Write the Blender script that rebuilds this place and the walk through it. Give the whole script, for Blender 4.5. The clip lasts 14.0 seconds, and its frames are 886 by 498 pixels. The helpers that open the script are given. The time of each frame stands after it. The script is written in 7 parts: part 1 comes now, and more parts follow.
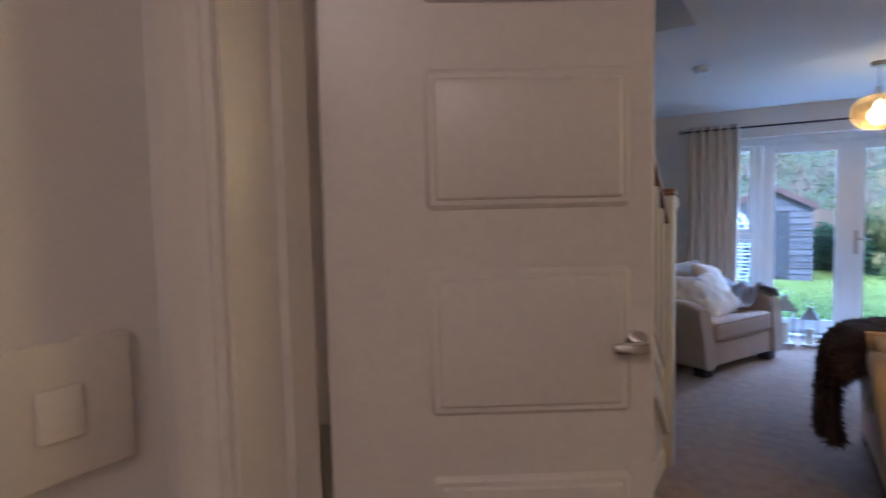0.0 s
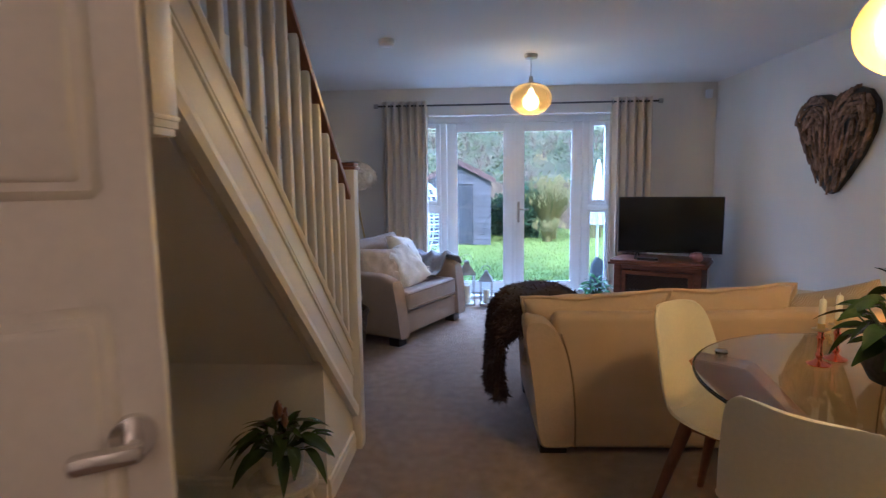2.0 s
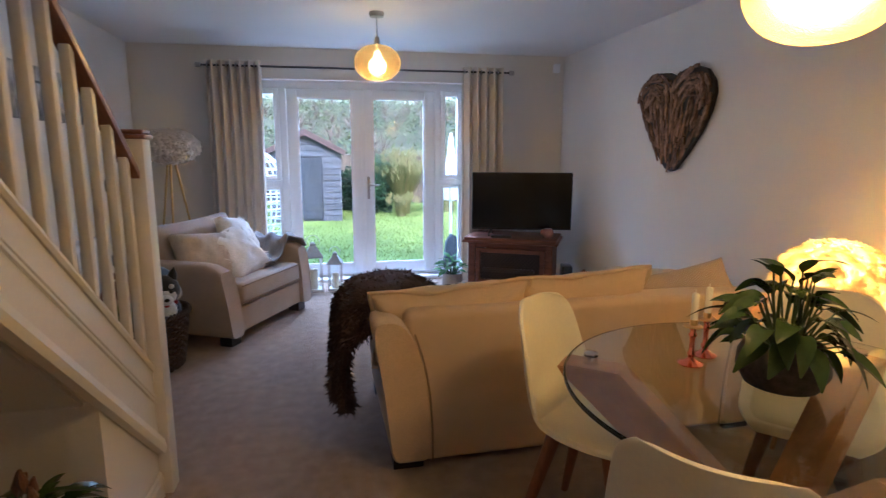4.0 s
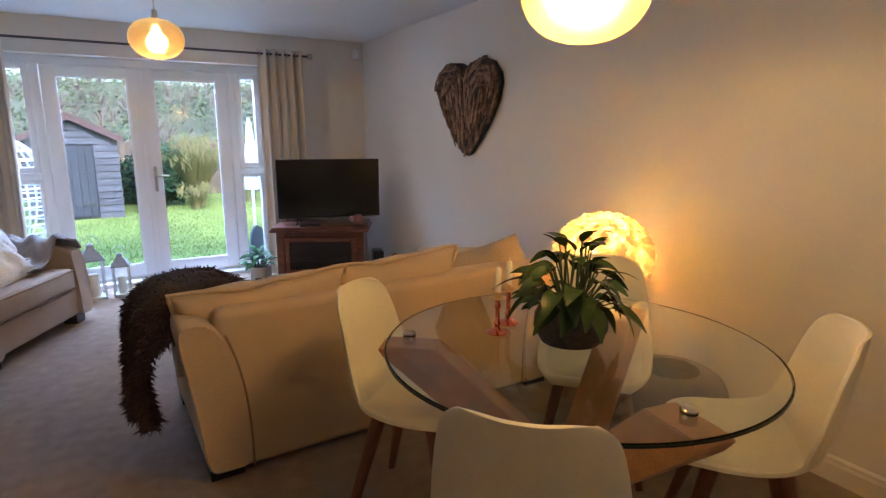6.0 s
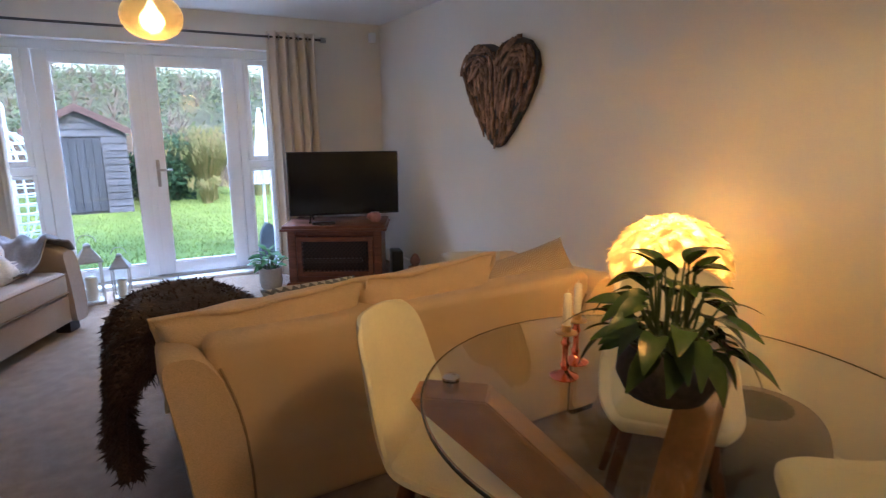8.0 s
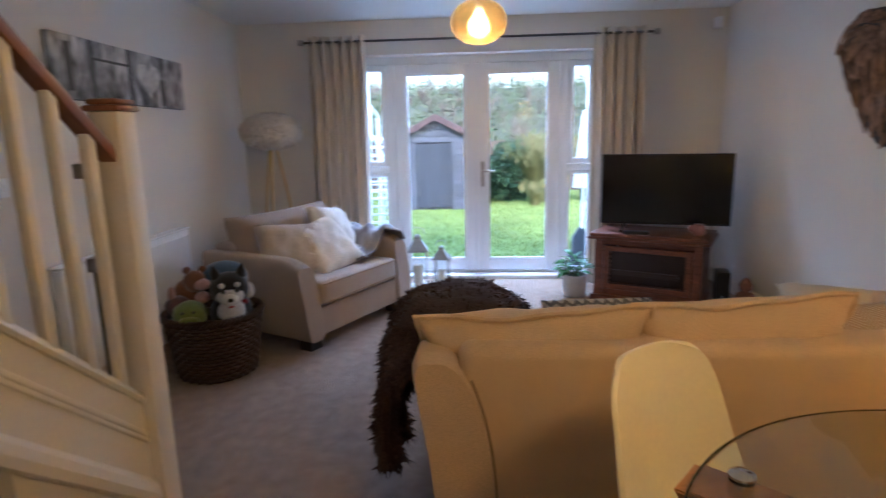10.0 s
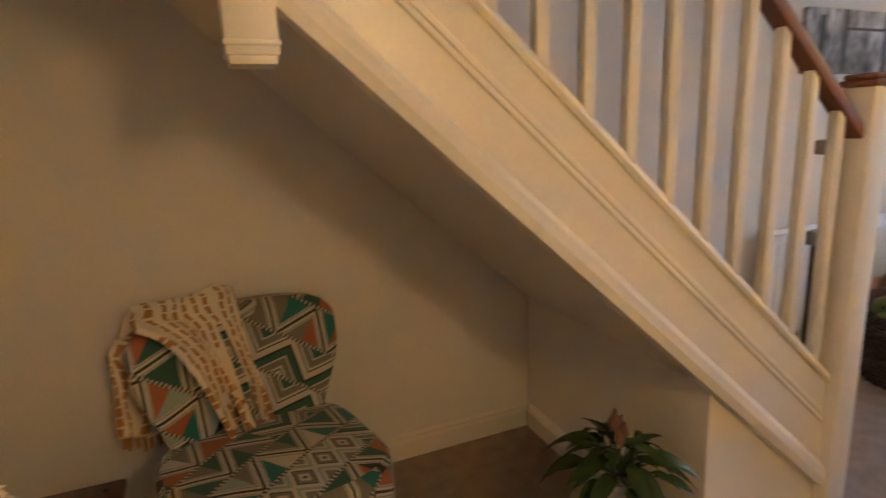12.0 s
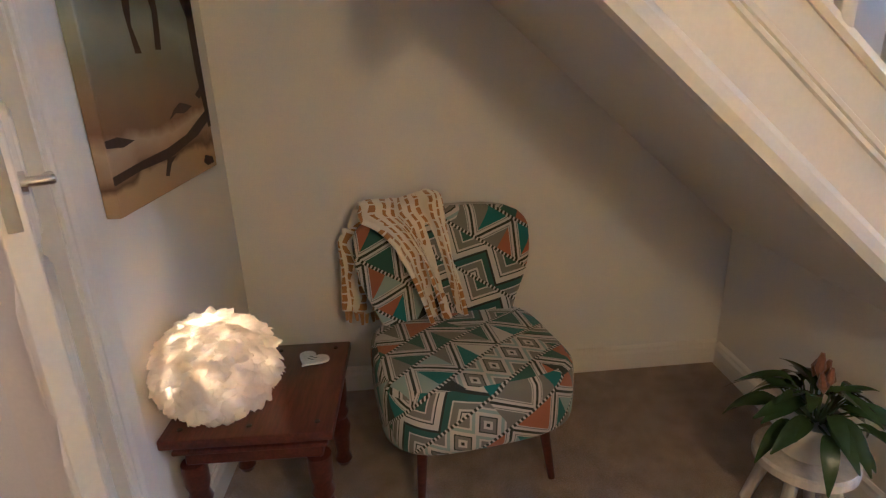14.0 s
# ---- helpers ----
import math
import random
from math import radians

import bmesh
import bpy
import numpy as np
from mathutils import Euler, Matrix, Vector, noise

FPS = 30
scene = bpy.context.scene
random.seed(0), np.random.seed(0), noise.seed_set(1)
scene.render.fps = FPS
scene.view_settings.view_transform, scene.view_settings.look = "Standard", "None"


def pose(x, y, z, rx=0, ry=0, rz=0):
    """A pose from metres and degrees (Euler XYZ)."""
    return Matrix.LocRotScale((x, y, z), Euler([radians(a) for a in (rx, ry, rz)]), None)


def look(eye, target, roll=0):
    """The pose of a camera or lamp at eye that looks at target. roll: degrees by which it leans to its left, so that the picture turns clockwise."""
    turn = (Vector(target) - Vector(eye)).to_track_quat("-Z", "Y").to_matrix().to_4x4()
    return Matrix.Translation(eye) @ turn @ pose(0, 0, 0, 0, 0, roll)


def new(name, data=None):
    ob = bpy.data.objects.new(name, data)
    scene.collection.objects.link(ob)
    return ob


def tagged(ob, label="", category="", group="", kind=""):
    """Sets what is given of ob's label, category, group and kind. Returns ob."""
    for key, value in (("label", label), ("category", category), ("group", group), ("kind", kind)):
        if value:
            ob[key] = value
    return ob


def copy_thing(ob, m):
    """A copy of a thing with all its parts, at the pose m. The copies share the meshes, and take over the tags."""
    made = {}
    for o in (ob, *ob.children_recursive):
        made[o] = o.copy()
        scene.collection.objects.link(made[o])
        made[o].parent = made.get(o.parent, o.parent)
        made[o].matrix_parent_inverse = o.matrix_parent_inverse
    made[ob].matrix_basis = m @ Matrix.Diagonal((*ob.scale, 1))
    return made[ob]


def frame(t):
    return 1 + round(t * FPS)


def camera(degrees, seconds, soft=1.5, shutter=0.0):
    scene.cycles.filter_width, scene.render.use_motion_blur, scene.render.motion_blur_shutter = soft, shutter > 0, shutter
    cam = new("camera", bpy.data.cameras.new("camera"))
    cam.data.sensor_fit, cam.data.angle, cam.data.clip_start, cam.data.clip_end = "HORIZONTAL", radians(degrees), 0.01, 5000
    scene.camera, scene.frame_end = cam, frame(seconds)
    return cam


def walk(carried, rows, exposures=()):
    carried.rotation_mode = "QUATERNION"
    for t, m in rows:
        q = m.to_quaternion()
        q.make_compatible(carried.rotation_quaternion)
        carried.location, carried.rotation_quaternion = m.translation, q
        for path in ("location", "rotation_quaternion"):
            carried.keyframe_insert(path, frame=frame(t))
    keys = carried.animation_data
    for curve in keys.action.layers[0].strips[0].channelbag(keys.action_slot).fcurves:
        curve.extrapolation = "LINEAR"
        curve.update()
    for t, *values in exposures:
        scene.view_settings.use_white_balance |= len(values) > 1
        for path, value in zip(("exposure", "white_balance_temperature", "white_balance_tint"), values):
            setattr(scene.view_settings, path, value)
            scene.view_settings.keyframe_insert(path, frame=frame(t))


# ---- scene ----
cam = camera(76.4, 14.0, 1.25, 0.4)
PATH = [
    (0, (0.446, 0.605, 1.391), (-0.619, 2.294, 1.26), -1.3),
    (0.5, (0.479, 0.587, 1.385), (-0.226, 2.453, 1.242), -1.0),
    (1, (0.485, 0.618, 1.388), (0.019, 2.556, 1.222), -0.8),
    (1.5, (0.513, 0.792, 1.39), (0.229, 2.762, 1.189), -0.5),
    (2, (0.532, 0.96, 1.405), (0.39, 2.939, 1.154), -0.7),
    (4.5, (0.612, 1.432, 1.417), (1.153, 3.321, 1.048), 0.1),
    (5, (0.597, 1.422, 1.418), (1.338, 3.24, 1.037), -0.1),
    (5.5, (0.596, 1.412, 1.417), (1.486, 3.16, 1.027), 0.1),
    (6, (0.594, 1.414, 1.418), (1.579, 3.109, 1.021), 0.0),
    (6.5, (0.586, 1.437, 1.408), (1.638, 3.09, 1.006), 0.2),
    (7, (0.643, 1.558, 1.402), (1.701, 3.203, 0.985), -0.1),
    (9.5, (0.859, 2.103, 1.404), (1.131, 4.043, 1.002), -0.8),
    (10, (0.958, 2.11, 1.356), (0.81, 4.066, 0.966), -1.2),
    (10.5, (1.008, 2.049, 1.404), (0.318, 3.876, 0.972), -1.0),
    (11, (0.967, 1.991, 1.386), (-0.221, 3.547, 0.979), -1.4),
    (11.5, (0.941, 1.939, 1.403), (-0.624, 3.117, 0.995), -1.2),
    (12, (0.951, 1.979, 1.378), (-0.866, 2.701, 0.957), -2.1),
    (12.5, (0.972, 1.951, 1.362), (-0.934, 2.363, 0.916), -2.2),
    (13, (1.002, 1.921, 1.347), (-0.918, 2.139, 0.832), -2.2),
    (13.5, (1.017, 1.934, 1.363), (-0.882, 2.032, 0.742), -2.4),
    (14, (1.026, 1.903, 1.362), (-0.862, 1.989, 0.709), -2.1),
]
walk(cam, [(t, look(eye, target, roll)) for t, eye, target, roll in PATH], exposures=((0.0, 2.55, 3950, 17), (1.0, 2.55, 4150, 17), (2.0, 2.6, 4200, 17), (4.5, 2.68, 4550, 18), (7.0, 2.65, 4680, 18), (10.5, 2.68, 4500, 18), (11.5, 3.12, 4720, 18), (12.5, 3.50, 4520, 18), (13.5, 3.68, 3850, 17), (14.0, 3.68, 3820, 17)))

# ---- world, sun and lamps ----
world = bpy.data.worlds.new("world")
scene.world = world
world.use_nodes = True
wn = world.node_tree.nodes
sky = wn.new("ShaderNodeTexSky")
sky.sky_type, sky.sun_disc = "NISHITA", False
sky.sun_elevation, sky.sun_rotation = radians(28), radians(150)
sky.air_density, sky.dust_density, sky.ozone_density = 1.6, 4.0, 1.5
world.node_tree.links.new(sky.outputs[0], wn["Background"].inputs[0])
wn["Background"].inputs[1].default_value = 0.125

WARM = (1.0, 0.54, 0.105)


def lamp(name, kind, power, colour, at, **more):
    data = bpy.data.lights.new(name, kind)
    data.energy, data.color = power, colour
    for key, value in more.items():
        if key == "size":
            data.shadow_soft_size = value
        if key == "cone":
            data.spot_size, data.spot_blend = radians(value), 0.06
        if key == "angle":
            data.angle = radians(value)
    ob = new(name, data)
    ob.matrix_world = at
    return ob


lamp("sun", "SUN", 1.0, (1.0, 0.95, 0.88), look((0, 0, 30), (8, 14, 14)), angle=15)
lamp("pendant_bulb_living", "SPOT", 1.6, WARM, pose(0.93, 5.78, 2.02), size=0.06, cone=179)
lamp("pendant_bulb_dining", "SPOT", 3.6, WARM, pose(1.70, 2.58, 1.80), size=0.15, cone=179)
lamp("feather_bulb_sofa", "POINT", 2.9, (1.0, 0.60, 0.12), pose(2.745, 3.465, 0.81), size=0.05)
lamp("feather_bulb_stairs", "POINT", 0.19, WARM, pose(-0.38, 1.42, 0.60), size=0.05)
lamp("hall_bulb", "POINT", 2.2, (1.0, 0.60, 0.30), pose(0.75, -0.55, 2.25), size=0.10)

# unseen area lamp added above the garden doors, boosting the sky's steep daylight
day = bpy.data.lights.new("sky_fill_over_doors", "AREA")
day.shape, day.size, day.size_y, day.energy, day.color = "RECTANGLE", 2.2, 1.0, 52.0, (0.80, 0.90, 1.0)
new("sky_fill_over_doors", day).matrix_world = look((0.89, 8.45, 2.85), (0.89, 5.3, 0.5))

# ---- materials ----


def mat(name, colour, rough=0.6, grain=60.0, amount=0.12, bump=0.15, metal=0.0, blotch=4.0, spread=0.10,
        stretch=(1, 1, 1), sheen=0.0, coat=0.0, spec=0.5, dist=0.004, vary=0.0):
    """A principled surface with grain and blotches of colour, and a fine relief."""
    m = bpy.data.materials.new(name)
    m.use_nodes = True
    nt = m.node_tree
    n, lk = nt.nodes, nt.links
    p = n["Principled BSDF"]
    tc = n.new("ShaderNodeTexCoord")
    mp = n.new("ShaderNodeMapping")
    mp.inputs["Scale"].default_value = stretch
    lk.new(tc.outputs["Object"], mp.inputs[0])
    fine = n.new("ShaderNodeTexNoise")
    fine.inputs["Scale"].default_value, fine.inputs["Detail"].default_value = grain, 4
    big = n.new("ShaderNodeTexNoise")
    big.inputs["Scale"].default_value, big.inputs["Detail"].default_value = blotch, 3
    lk.new(mp.outputs[0], fine.inputs["Vector"])
    lk.new(mp.outputs[0], big.inputs["Vector"])

    def scaled(src, k):
        r = n.new("ShaderNodeMapRange")
        r.inputs["From Min"].default_value, r.inputs["From Max"].default_value = 0.25, 0.75
        r.inputs["To Min"].default_value, r.inputs["To Max"].default_value = 1 - k, 1 + k
        lk.new(src, r.inputs["Value"])
        return r.outputs[0]

    mul = n.new("ShaderNodeMath")
    mul.operation = "MULTIPLY"
    lk.new(scaled(fine.outputs["Fac"], amount), mul.inputs[0])
    lk.new(scaled(big.outputs["Fac"], spread), mul.inputs[1])
    value = mul.outputs[0]
    if vary:
        oi = n.new("ShaderNodeObjectInfo")
        r = n.new("ShaderNodeMapRange")
        r.inputs["To Min"].default_value, r.inputs["To Max"].default_value = 1 - vary, 1 + vary
        lk.new(oi.outputs["Random"], r.inputs["Value"])
        m2 = n.new("ShaderNodeMath")
        m2.operation = "MULTIPLY"
        lk.new(value, m2.inputs[0])
        lk.new(r.outputs[0], m2.inputs[1])
        value = m2.outputs[0]
    mix = n.new("ShaderNodeVectorMath")
    mix.operation = "SCALE"
    mix.inputs[0].default_value = colour[:3]
    lk.new(value, mix.inputs["Scale"])
    lk.new(mix.outputs[0], p.inputs["Base Color"])
    p.inputs["Roughness"].default_value, p.inputs["Metallic"].default_value = rough, metal
    p.inputs["Specular IOR Level"].default_value = spec
    p.inputs["Sheen Weight"].default_value = sheen
    p.inputs["Coat Weight"].default_value = coat
    if bump:
        b = n.new("ShaderNodeBump")
        b.inputs["Strength"].default_value, b.inputs["Distance"].default_value = bump, dist
        lk.new(fine.outputs["Fac"], b.inputs["Height"])
        lk.new(b.outputs[0], p.inputs["Normal"])
    return m


def glow(name, colour, strength):
    m = bpy.data.materials.new(name)
    m.use_nodes = True
    p = m.node_tree.nodes["Principled BSDF"]
    p.inputs["Base Color"].default_value = (*colour, 1)
    p.inputs["Emission Color"].default_value = (*colour, 1)
    p.inputs["Emission Strength"].default_value = strength
    return m


def glass(name, colour, rough=0.0, ior=1.45, bump=0.0):
    m = bpy.data.materials.new(name)
    m.use_nodes = True
    n, lk = m.node_tree.nodes, m.node_tree.links
    p = n["Principled BSDF"]
    p.inputs["Base Color"].default_value = (*colour, 1)
    p.inputs["Roughness"].default_value, p.inputs["IOR"].default_value = rough, ior
    p.inputs["Transmission Weight"].default_value = 1.0
    if bump:
        t = n.new("ShaderNodeTexVoronoi")
        t.inputs["Scale"].default_value = 70
        b = n.new("ShaderNodeBump")
        b.inputs["Strength"].default_value, b.inputs["Distance"].default_value = bump, 0.003
        lk.new(t.outputs["Distance"], b.inputs["Height"])
        lk.new(b.outputs[0], p.inputs["Normal"])
    return m


def thin(name, colour, through_light=0.6, rough=0.7, amount=0.15):
    """Feather, leaf or cloth that lets light through."""
    m = mat(name, colour, rough, grain=45, amount=amount, bump=0.1, spread=min(0.1, amount))
    n, lk = m.node_tree.nodes, m.node_tree.links
    p, out = n["Principled BSDF"], n["Material Output"]
    tr = n.new("ShaderNodeBsdfTranslucent")
    tr.inputs[0].default_value = (*colour, 1)
    mx = n.new("ShaderNodeMixShader")
    mx.inputs[0].default_value = through_light
    lk.new(p.outputs[0], mx.inputs[1])
    lk.new(tr.outputs[0], mx.inputs[2])
    lk.new(mx.outputs[0], out.inputs[0])
    return m


M_WALL = mat("wall_paint", (0.75, 0.705, 0.635), 0.75, grain=220, amount=0.03, bump=0.10, blotch=1.3, spread=0.035)
M_CEIL = mat("ceiling_paint", (0.78, 0.77, 0.75), 0.85, grain=240, amount=0.03, bump=0.08, blotch=1.0, spread=0.03)
M_TRIM = mat("satin_white_paint", (0.76, 0.70, 0.60), 0.33, grain=90, amount=0.03, bump=0.04, blotch=3, spread=0.03)
M_UPVC = mat("white_plastic_frame", (0.84, 0.85, 0.87), 0.30, grain=60, amount=0.02, bump=0.02, blotch=3, spread=0.02)
M_CARPET = mat("carpet", (0.37, 0.268, 0.192), 0.95, grain=230, amount=0.5, bump=1.0, blotch=14, spread=0.20, sheen=0.25, dist=0.012, spec=0.1)
M_SOFA = mat("oatmeal_weave", (0.62, 0.47, 0.30), 0.9, grain=330, amount=0.22, bump=0.5, blotch=5, spread=0.06, stretch=(1, 1, 1.6), sheen=0.2, spec=0.15)
M_SOFA2 = mat("taupe_weave", (0.43, 0.345, 0.275), 0.9, grain=330, amount=0.20, bump=0.5, blotch=5, spread=0.06, sheen=0.2, spec=0.15)
M_PIPE = mat("seam_fabric", (0.30, 0.22, 0.15), 0.9, grain=300, amount=0.2, bump=0.4)
M_BROWN = mat("shaggy_brown", (0.050, 0.026, 0.019), 0.9, grain=120, amount=0.5, bump=0.6, blotch=9, spread=0.3, sheen=0.0, vary=0.1)
M_FUR = mat("long_white_fur", (0.82, 0.77, 0.70), 0.9, grain=110, amount=0.2, bump=0.8, blotch=9, spread=0.12, sheen=0.4)
M_GREYTHROW = mat("grey_throw", (0.23, 0.215, 0.225), 0.85, grain=140, amount=0.3, bump=0.7, blotch=10, spread=0.25, sheen=0.4)
M_CURTAIN = thin("cream_curtain", (0.76, 0.68, 0.57), 0.25, 0.85, 0.03)
M_CHAIRW = mat("white_shell", (0.80, 0.75, 0.58), 0.38, grain=80, amount=0.03, bump=0.03, blotch=4, spread=0.03)
M_SEATPAD = mat("white_faux_leather", (0.78, 0.74, 0.55), 0.45, grain=160, amount=0.05, bump=0.15, blotch=4, spread=0.04)
M_BEECH = mat("beech_leg", (0.20, 0.075, 0.034), 0.45, grain=28, amount=0.22, bump=0.1, blotch=4, spread=0.12, stretch=(6, 6, 0.6))
M_OAK = mat("oiled_oak", (0.50, 0.25, 0.080), 0.36, grain=22, amount=0.22, bump=0.12, blotch=3, spread=0.16, stretch=(0.7, 7, 7))
M_RAIL = mat("varnished_rail", (0.22, 0.085, 0.036), 0.32, grain=26, amount=0.22, bump=0.05, blotch=3, spread=0.12, stretch=(6, 0.5, 6), coat=0.2)
M_SHEESHAM = mat("dark_red_wood", (0.088, 0.020, 0.010), 0.28, grain=18, amount=0.34, bump=0.08, blotch=5, spread=0.3, stretch=(0.8, 6, 6), coat=0.15)
M_TVWOOD = mat("brown_cabinet_wood", (0.165, 0.060, 0.032), 0.42, grain=16, amount=0.3, bump=0.1, blotch=4, spread=0.25, stretch=(0.8, 6, 6))
M_BLACK = mat("black_plastic", (0.012, 0.012, 0.014), 0.28, grain=60, amount=0.05, bump=0.02)
M_SCREEN = mat("dark_screen", (0.006, 0.006, 0.008), 0.14, grain=10, amount=0.02, bump=0.0)
M_CHROME = mat("chrome", (0.72, 0.70, 0.68), 0.12, metal=1.0, grain=40, amount=0.03, bump=0.0)
M_STEEL = mat("brushed_steel", (0.45, 0.43, 0.41), 0.32, metal=1.0, grain=60, amount=0.06, bump=0.03)
M_GUN = mat("dark_steel_rod", (0.10, 0.095, 0.09), 0.35, metal=0.8, grain=60, amount=0.06, bump=0.03)
M_BRASS = mat("brass", (0.78, 0.54, 0.22), 0.30, metal=1.0, grain=40, amount=0.05, bump=0.02)
M_GOLDLEG = mat("gold_leg", (0.62, 0.46, 0.20), 0.35, metal=0.85, grain=40, amount=0.06, bump=0.02)
M_COPPER = mat("copper_glaze", (0.82, 0.27, 0.17), 0.14, metal=0.95, grain=40, amount=0.08, bump=0.02)
M_WAX = mat("candle_wax", (0.80, 0.74, 0.62), 0.5, grain=40, amount=0.03, bump=0.04)
M_LEAF = thin("glossy_leaf", (0.042, 0.072, 0.019), 0.14, 0.22)
M_LEAF2 = thin("bright_leaf", (0.07, 0.19, 0.045), 0.2, 0.35)
M_STEM = mat("stem", (0.045, 0.075, 0.022), 0.5)
M_SOIL = mat("soil", (0.03, 0.02, 0.014), 0.95, grain=120, amount=0.5, bump=0.8)
M_POT_DARK = mat("dark_stone_bowl", (0.055, 0.045, 0.040), 0.6, grain=60, amount=0.5, bump=0.4, blotch=14, spread=0.4)
M_POT_GREY = mat("grey_pot", (0.46, 0.43, 0.39), 0.7, grain=70, amount=0.12, bump=0.3)
M_POT_WHITE = mat("white_pot", (0.62, 0.58, 0.52), 0.4, grain=50, amount=0.05, bump=0.03)
M_STOOL = mat("whitewashed_stool", (0.60, 0.54, 0.45), 0.55, grain=20, amount=0.12, bump=0.12, stretch=(4, 4, 0.7))
M_FEATHER = thin("white_feather", (0.90, 0.85, 0.78), 0.62, 0.8)
M_FEATHER2 = thin("warm_feather", (0.92, 0.82, 0.56), 0.66, 0.8)
M_DRIFT = mat("driftwood_stick", (0.196, 0.113, 0.065), 0.85, grain=30, amount=0.35, bump=0.6, blotch=6, spread=0.3, stretch=(1, 1, 1), vary=0.45)
M_WICKER = mat("dark_wicker", (0.075, 0.042, 0.028), 0.6, grain=90, amount=0.35, bump=0.3, blotch=12, spread=0.3, vary=0.2)
M_KNIT = mat("knitted_mocha", (0.17, 0.115, 0.095), 0.9, grain=120, amount=0.3, bump=0.7)
M_ROOF = mat("galvanised_grey", (0.34, 0.34, 0.34), 0.55, grain=40, amount=0.1, bump=0.05, metal=0.2)
M_LANTERN = mat("white_lantern_metal", (0.62, 0.60, 0.57), 0.4, grain=50, amount=0.06, bump=0.05, metal=0.3)
M_BULB = glow("lit_filament_bulb", (1.0, 0.70, 0.30), 6.0)
M_AMBER = glass("amber_shade_glass", (1.0, 0.80, 0.46), 0.06, 1.20, 0.5)
an, al_ = M_AMBER.node_tree.nodes, M_AMBER.node_tree.links
atr, amx = an.new("ShaderNodeBsdfTranslucent"), an.new("ShaderNodeMixShader")
atr.inputs[0].default_value, amx.inputs[0].default_value = (1.0, 0.70, 0.24, 1), 0.08
al_.new(an["Principled BSDF"].outputs[0], amx.inputs[1])
al_.new(atr.outputs[0], amx.inputs[2])
al_.new(amx.outputs[0], an["Material Output"].inputs[0])
M_AMBER2 = M_AMBER.copy()
M_AMBER2.name = "bright_amber_glass"
M_AMBER2.node_tree.nodes[amx.name].inputs[0].default_value = 0.30
M_PANE = glass("window_pane", (0.97, 0.99, 0.985), 0.0, 1.22)
M_TABLEGLASS = glass("table_glass", (0.93, 0.97, 0.94), 0.0, 1.33)
M_GLASSEDGE = mat("bottle_green_edge", (0.010, 0.022, 0.016), 0.15, grain=40, amount=0.1, bump=0.0)
M_DARKFOOT = mat("dark_foot", (0.02, 0.014, 0.011), 0.45)
M_CANVASEDGE = mat("canvas_edge", (0.06, 0.03, 0.02), 0.7)


def plush(name, colour):
    return mat(name, colour, 0.95, grain=150, amount=0.2, bump=0.7, blotch=12, spread=0.12, sheen=0.4)


M_P_BLACK, M_P_WHITE = plush("black_plush", (0.012, 0.012, 0.016)), plush("white_plush", (0.66, 0.64, 0.60))
M_P_BROWN, M_P_GREEN = plush("brown_plush", (0.20, 0.085, 0.045)), plush("green_plush", (0.16, 0.20, 0.045))
M_P_BLUE, M_P_RED = plush("blue_plush", (0.07, 0.12, 0.19)), plush("red_plush", (0.34, 0.03, 0.04))
M_P_PINK, M_P_CREAM = plush("pink_plush", (0.46, 0.27, 0.22)), plush("cream_plush", (0.55, 0.47, 0.33))


def ramp_of(n, stops, mode="CONSTANT"):
    r = n.new("ShaderNodeValToRGB")
    r.color_ramp.interpolation = mode
    while len(r.color_ramp.elements) < len(stops):
        r.color_ramp.elements.new(0.5)
    for e, (at, c) in zip(r.color_ramp.elements, stops):
        e.position, e.color = at, (*c, 1)
    return r


def math_node(n, lk, op, a, b=None):
    x = n.new("ShaderNodeMath")
    x.operation = op
    for i, v in enumerate((a, b)):
        if v is None:
            continue
        if isinstance(v, (int, float)):
            x.inputs[i].default_value = v
        else:
            lk.new(v, x.inputs[i])
    return x.outputs[0]


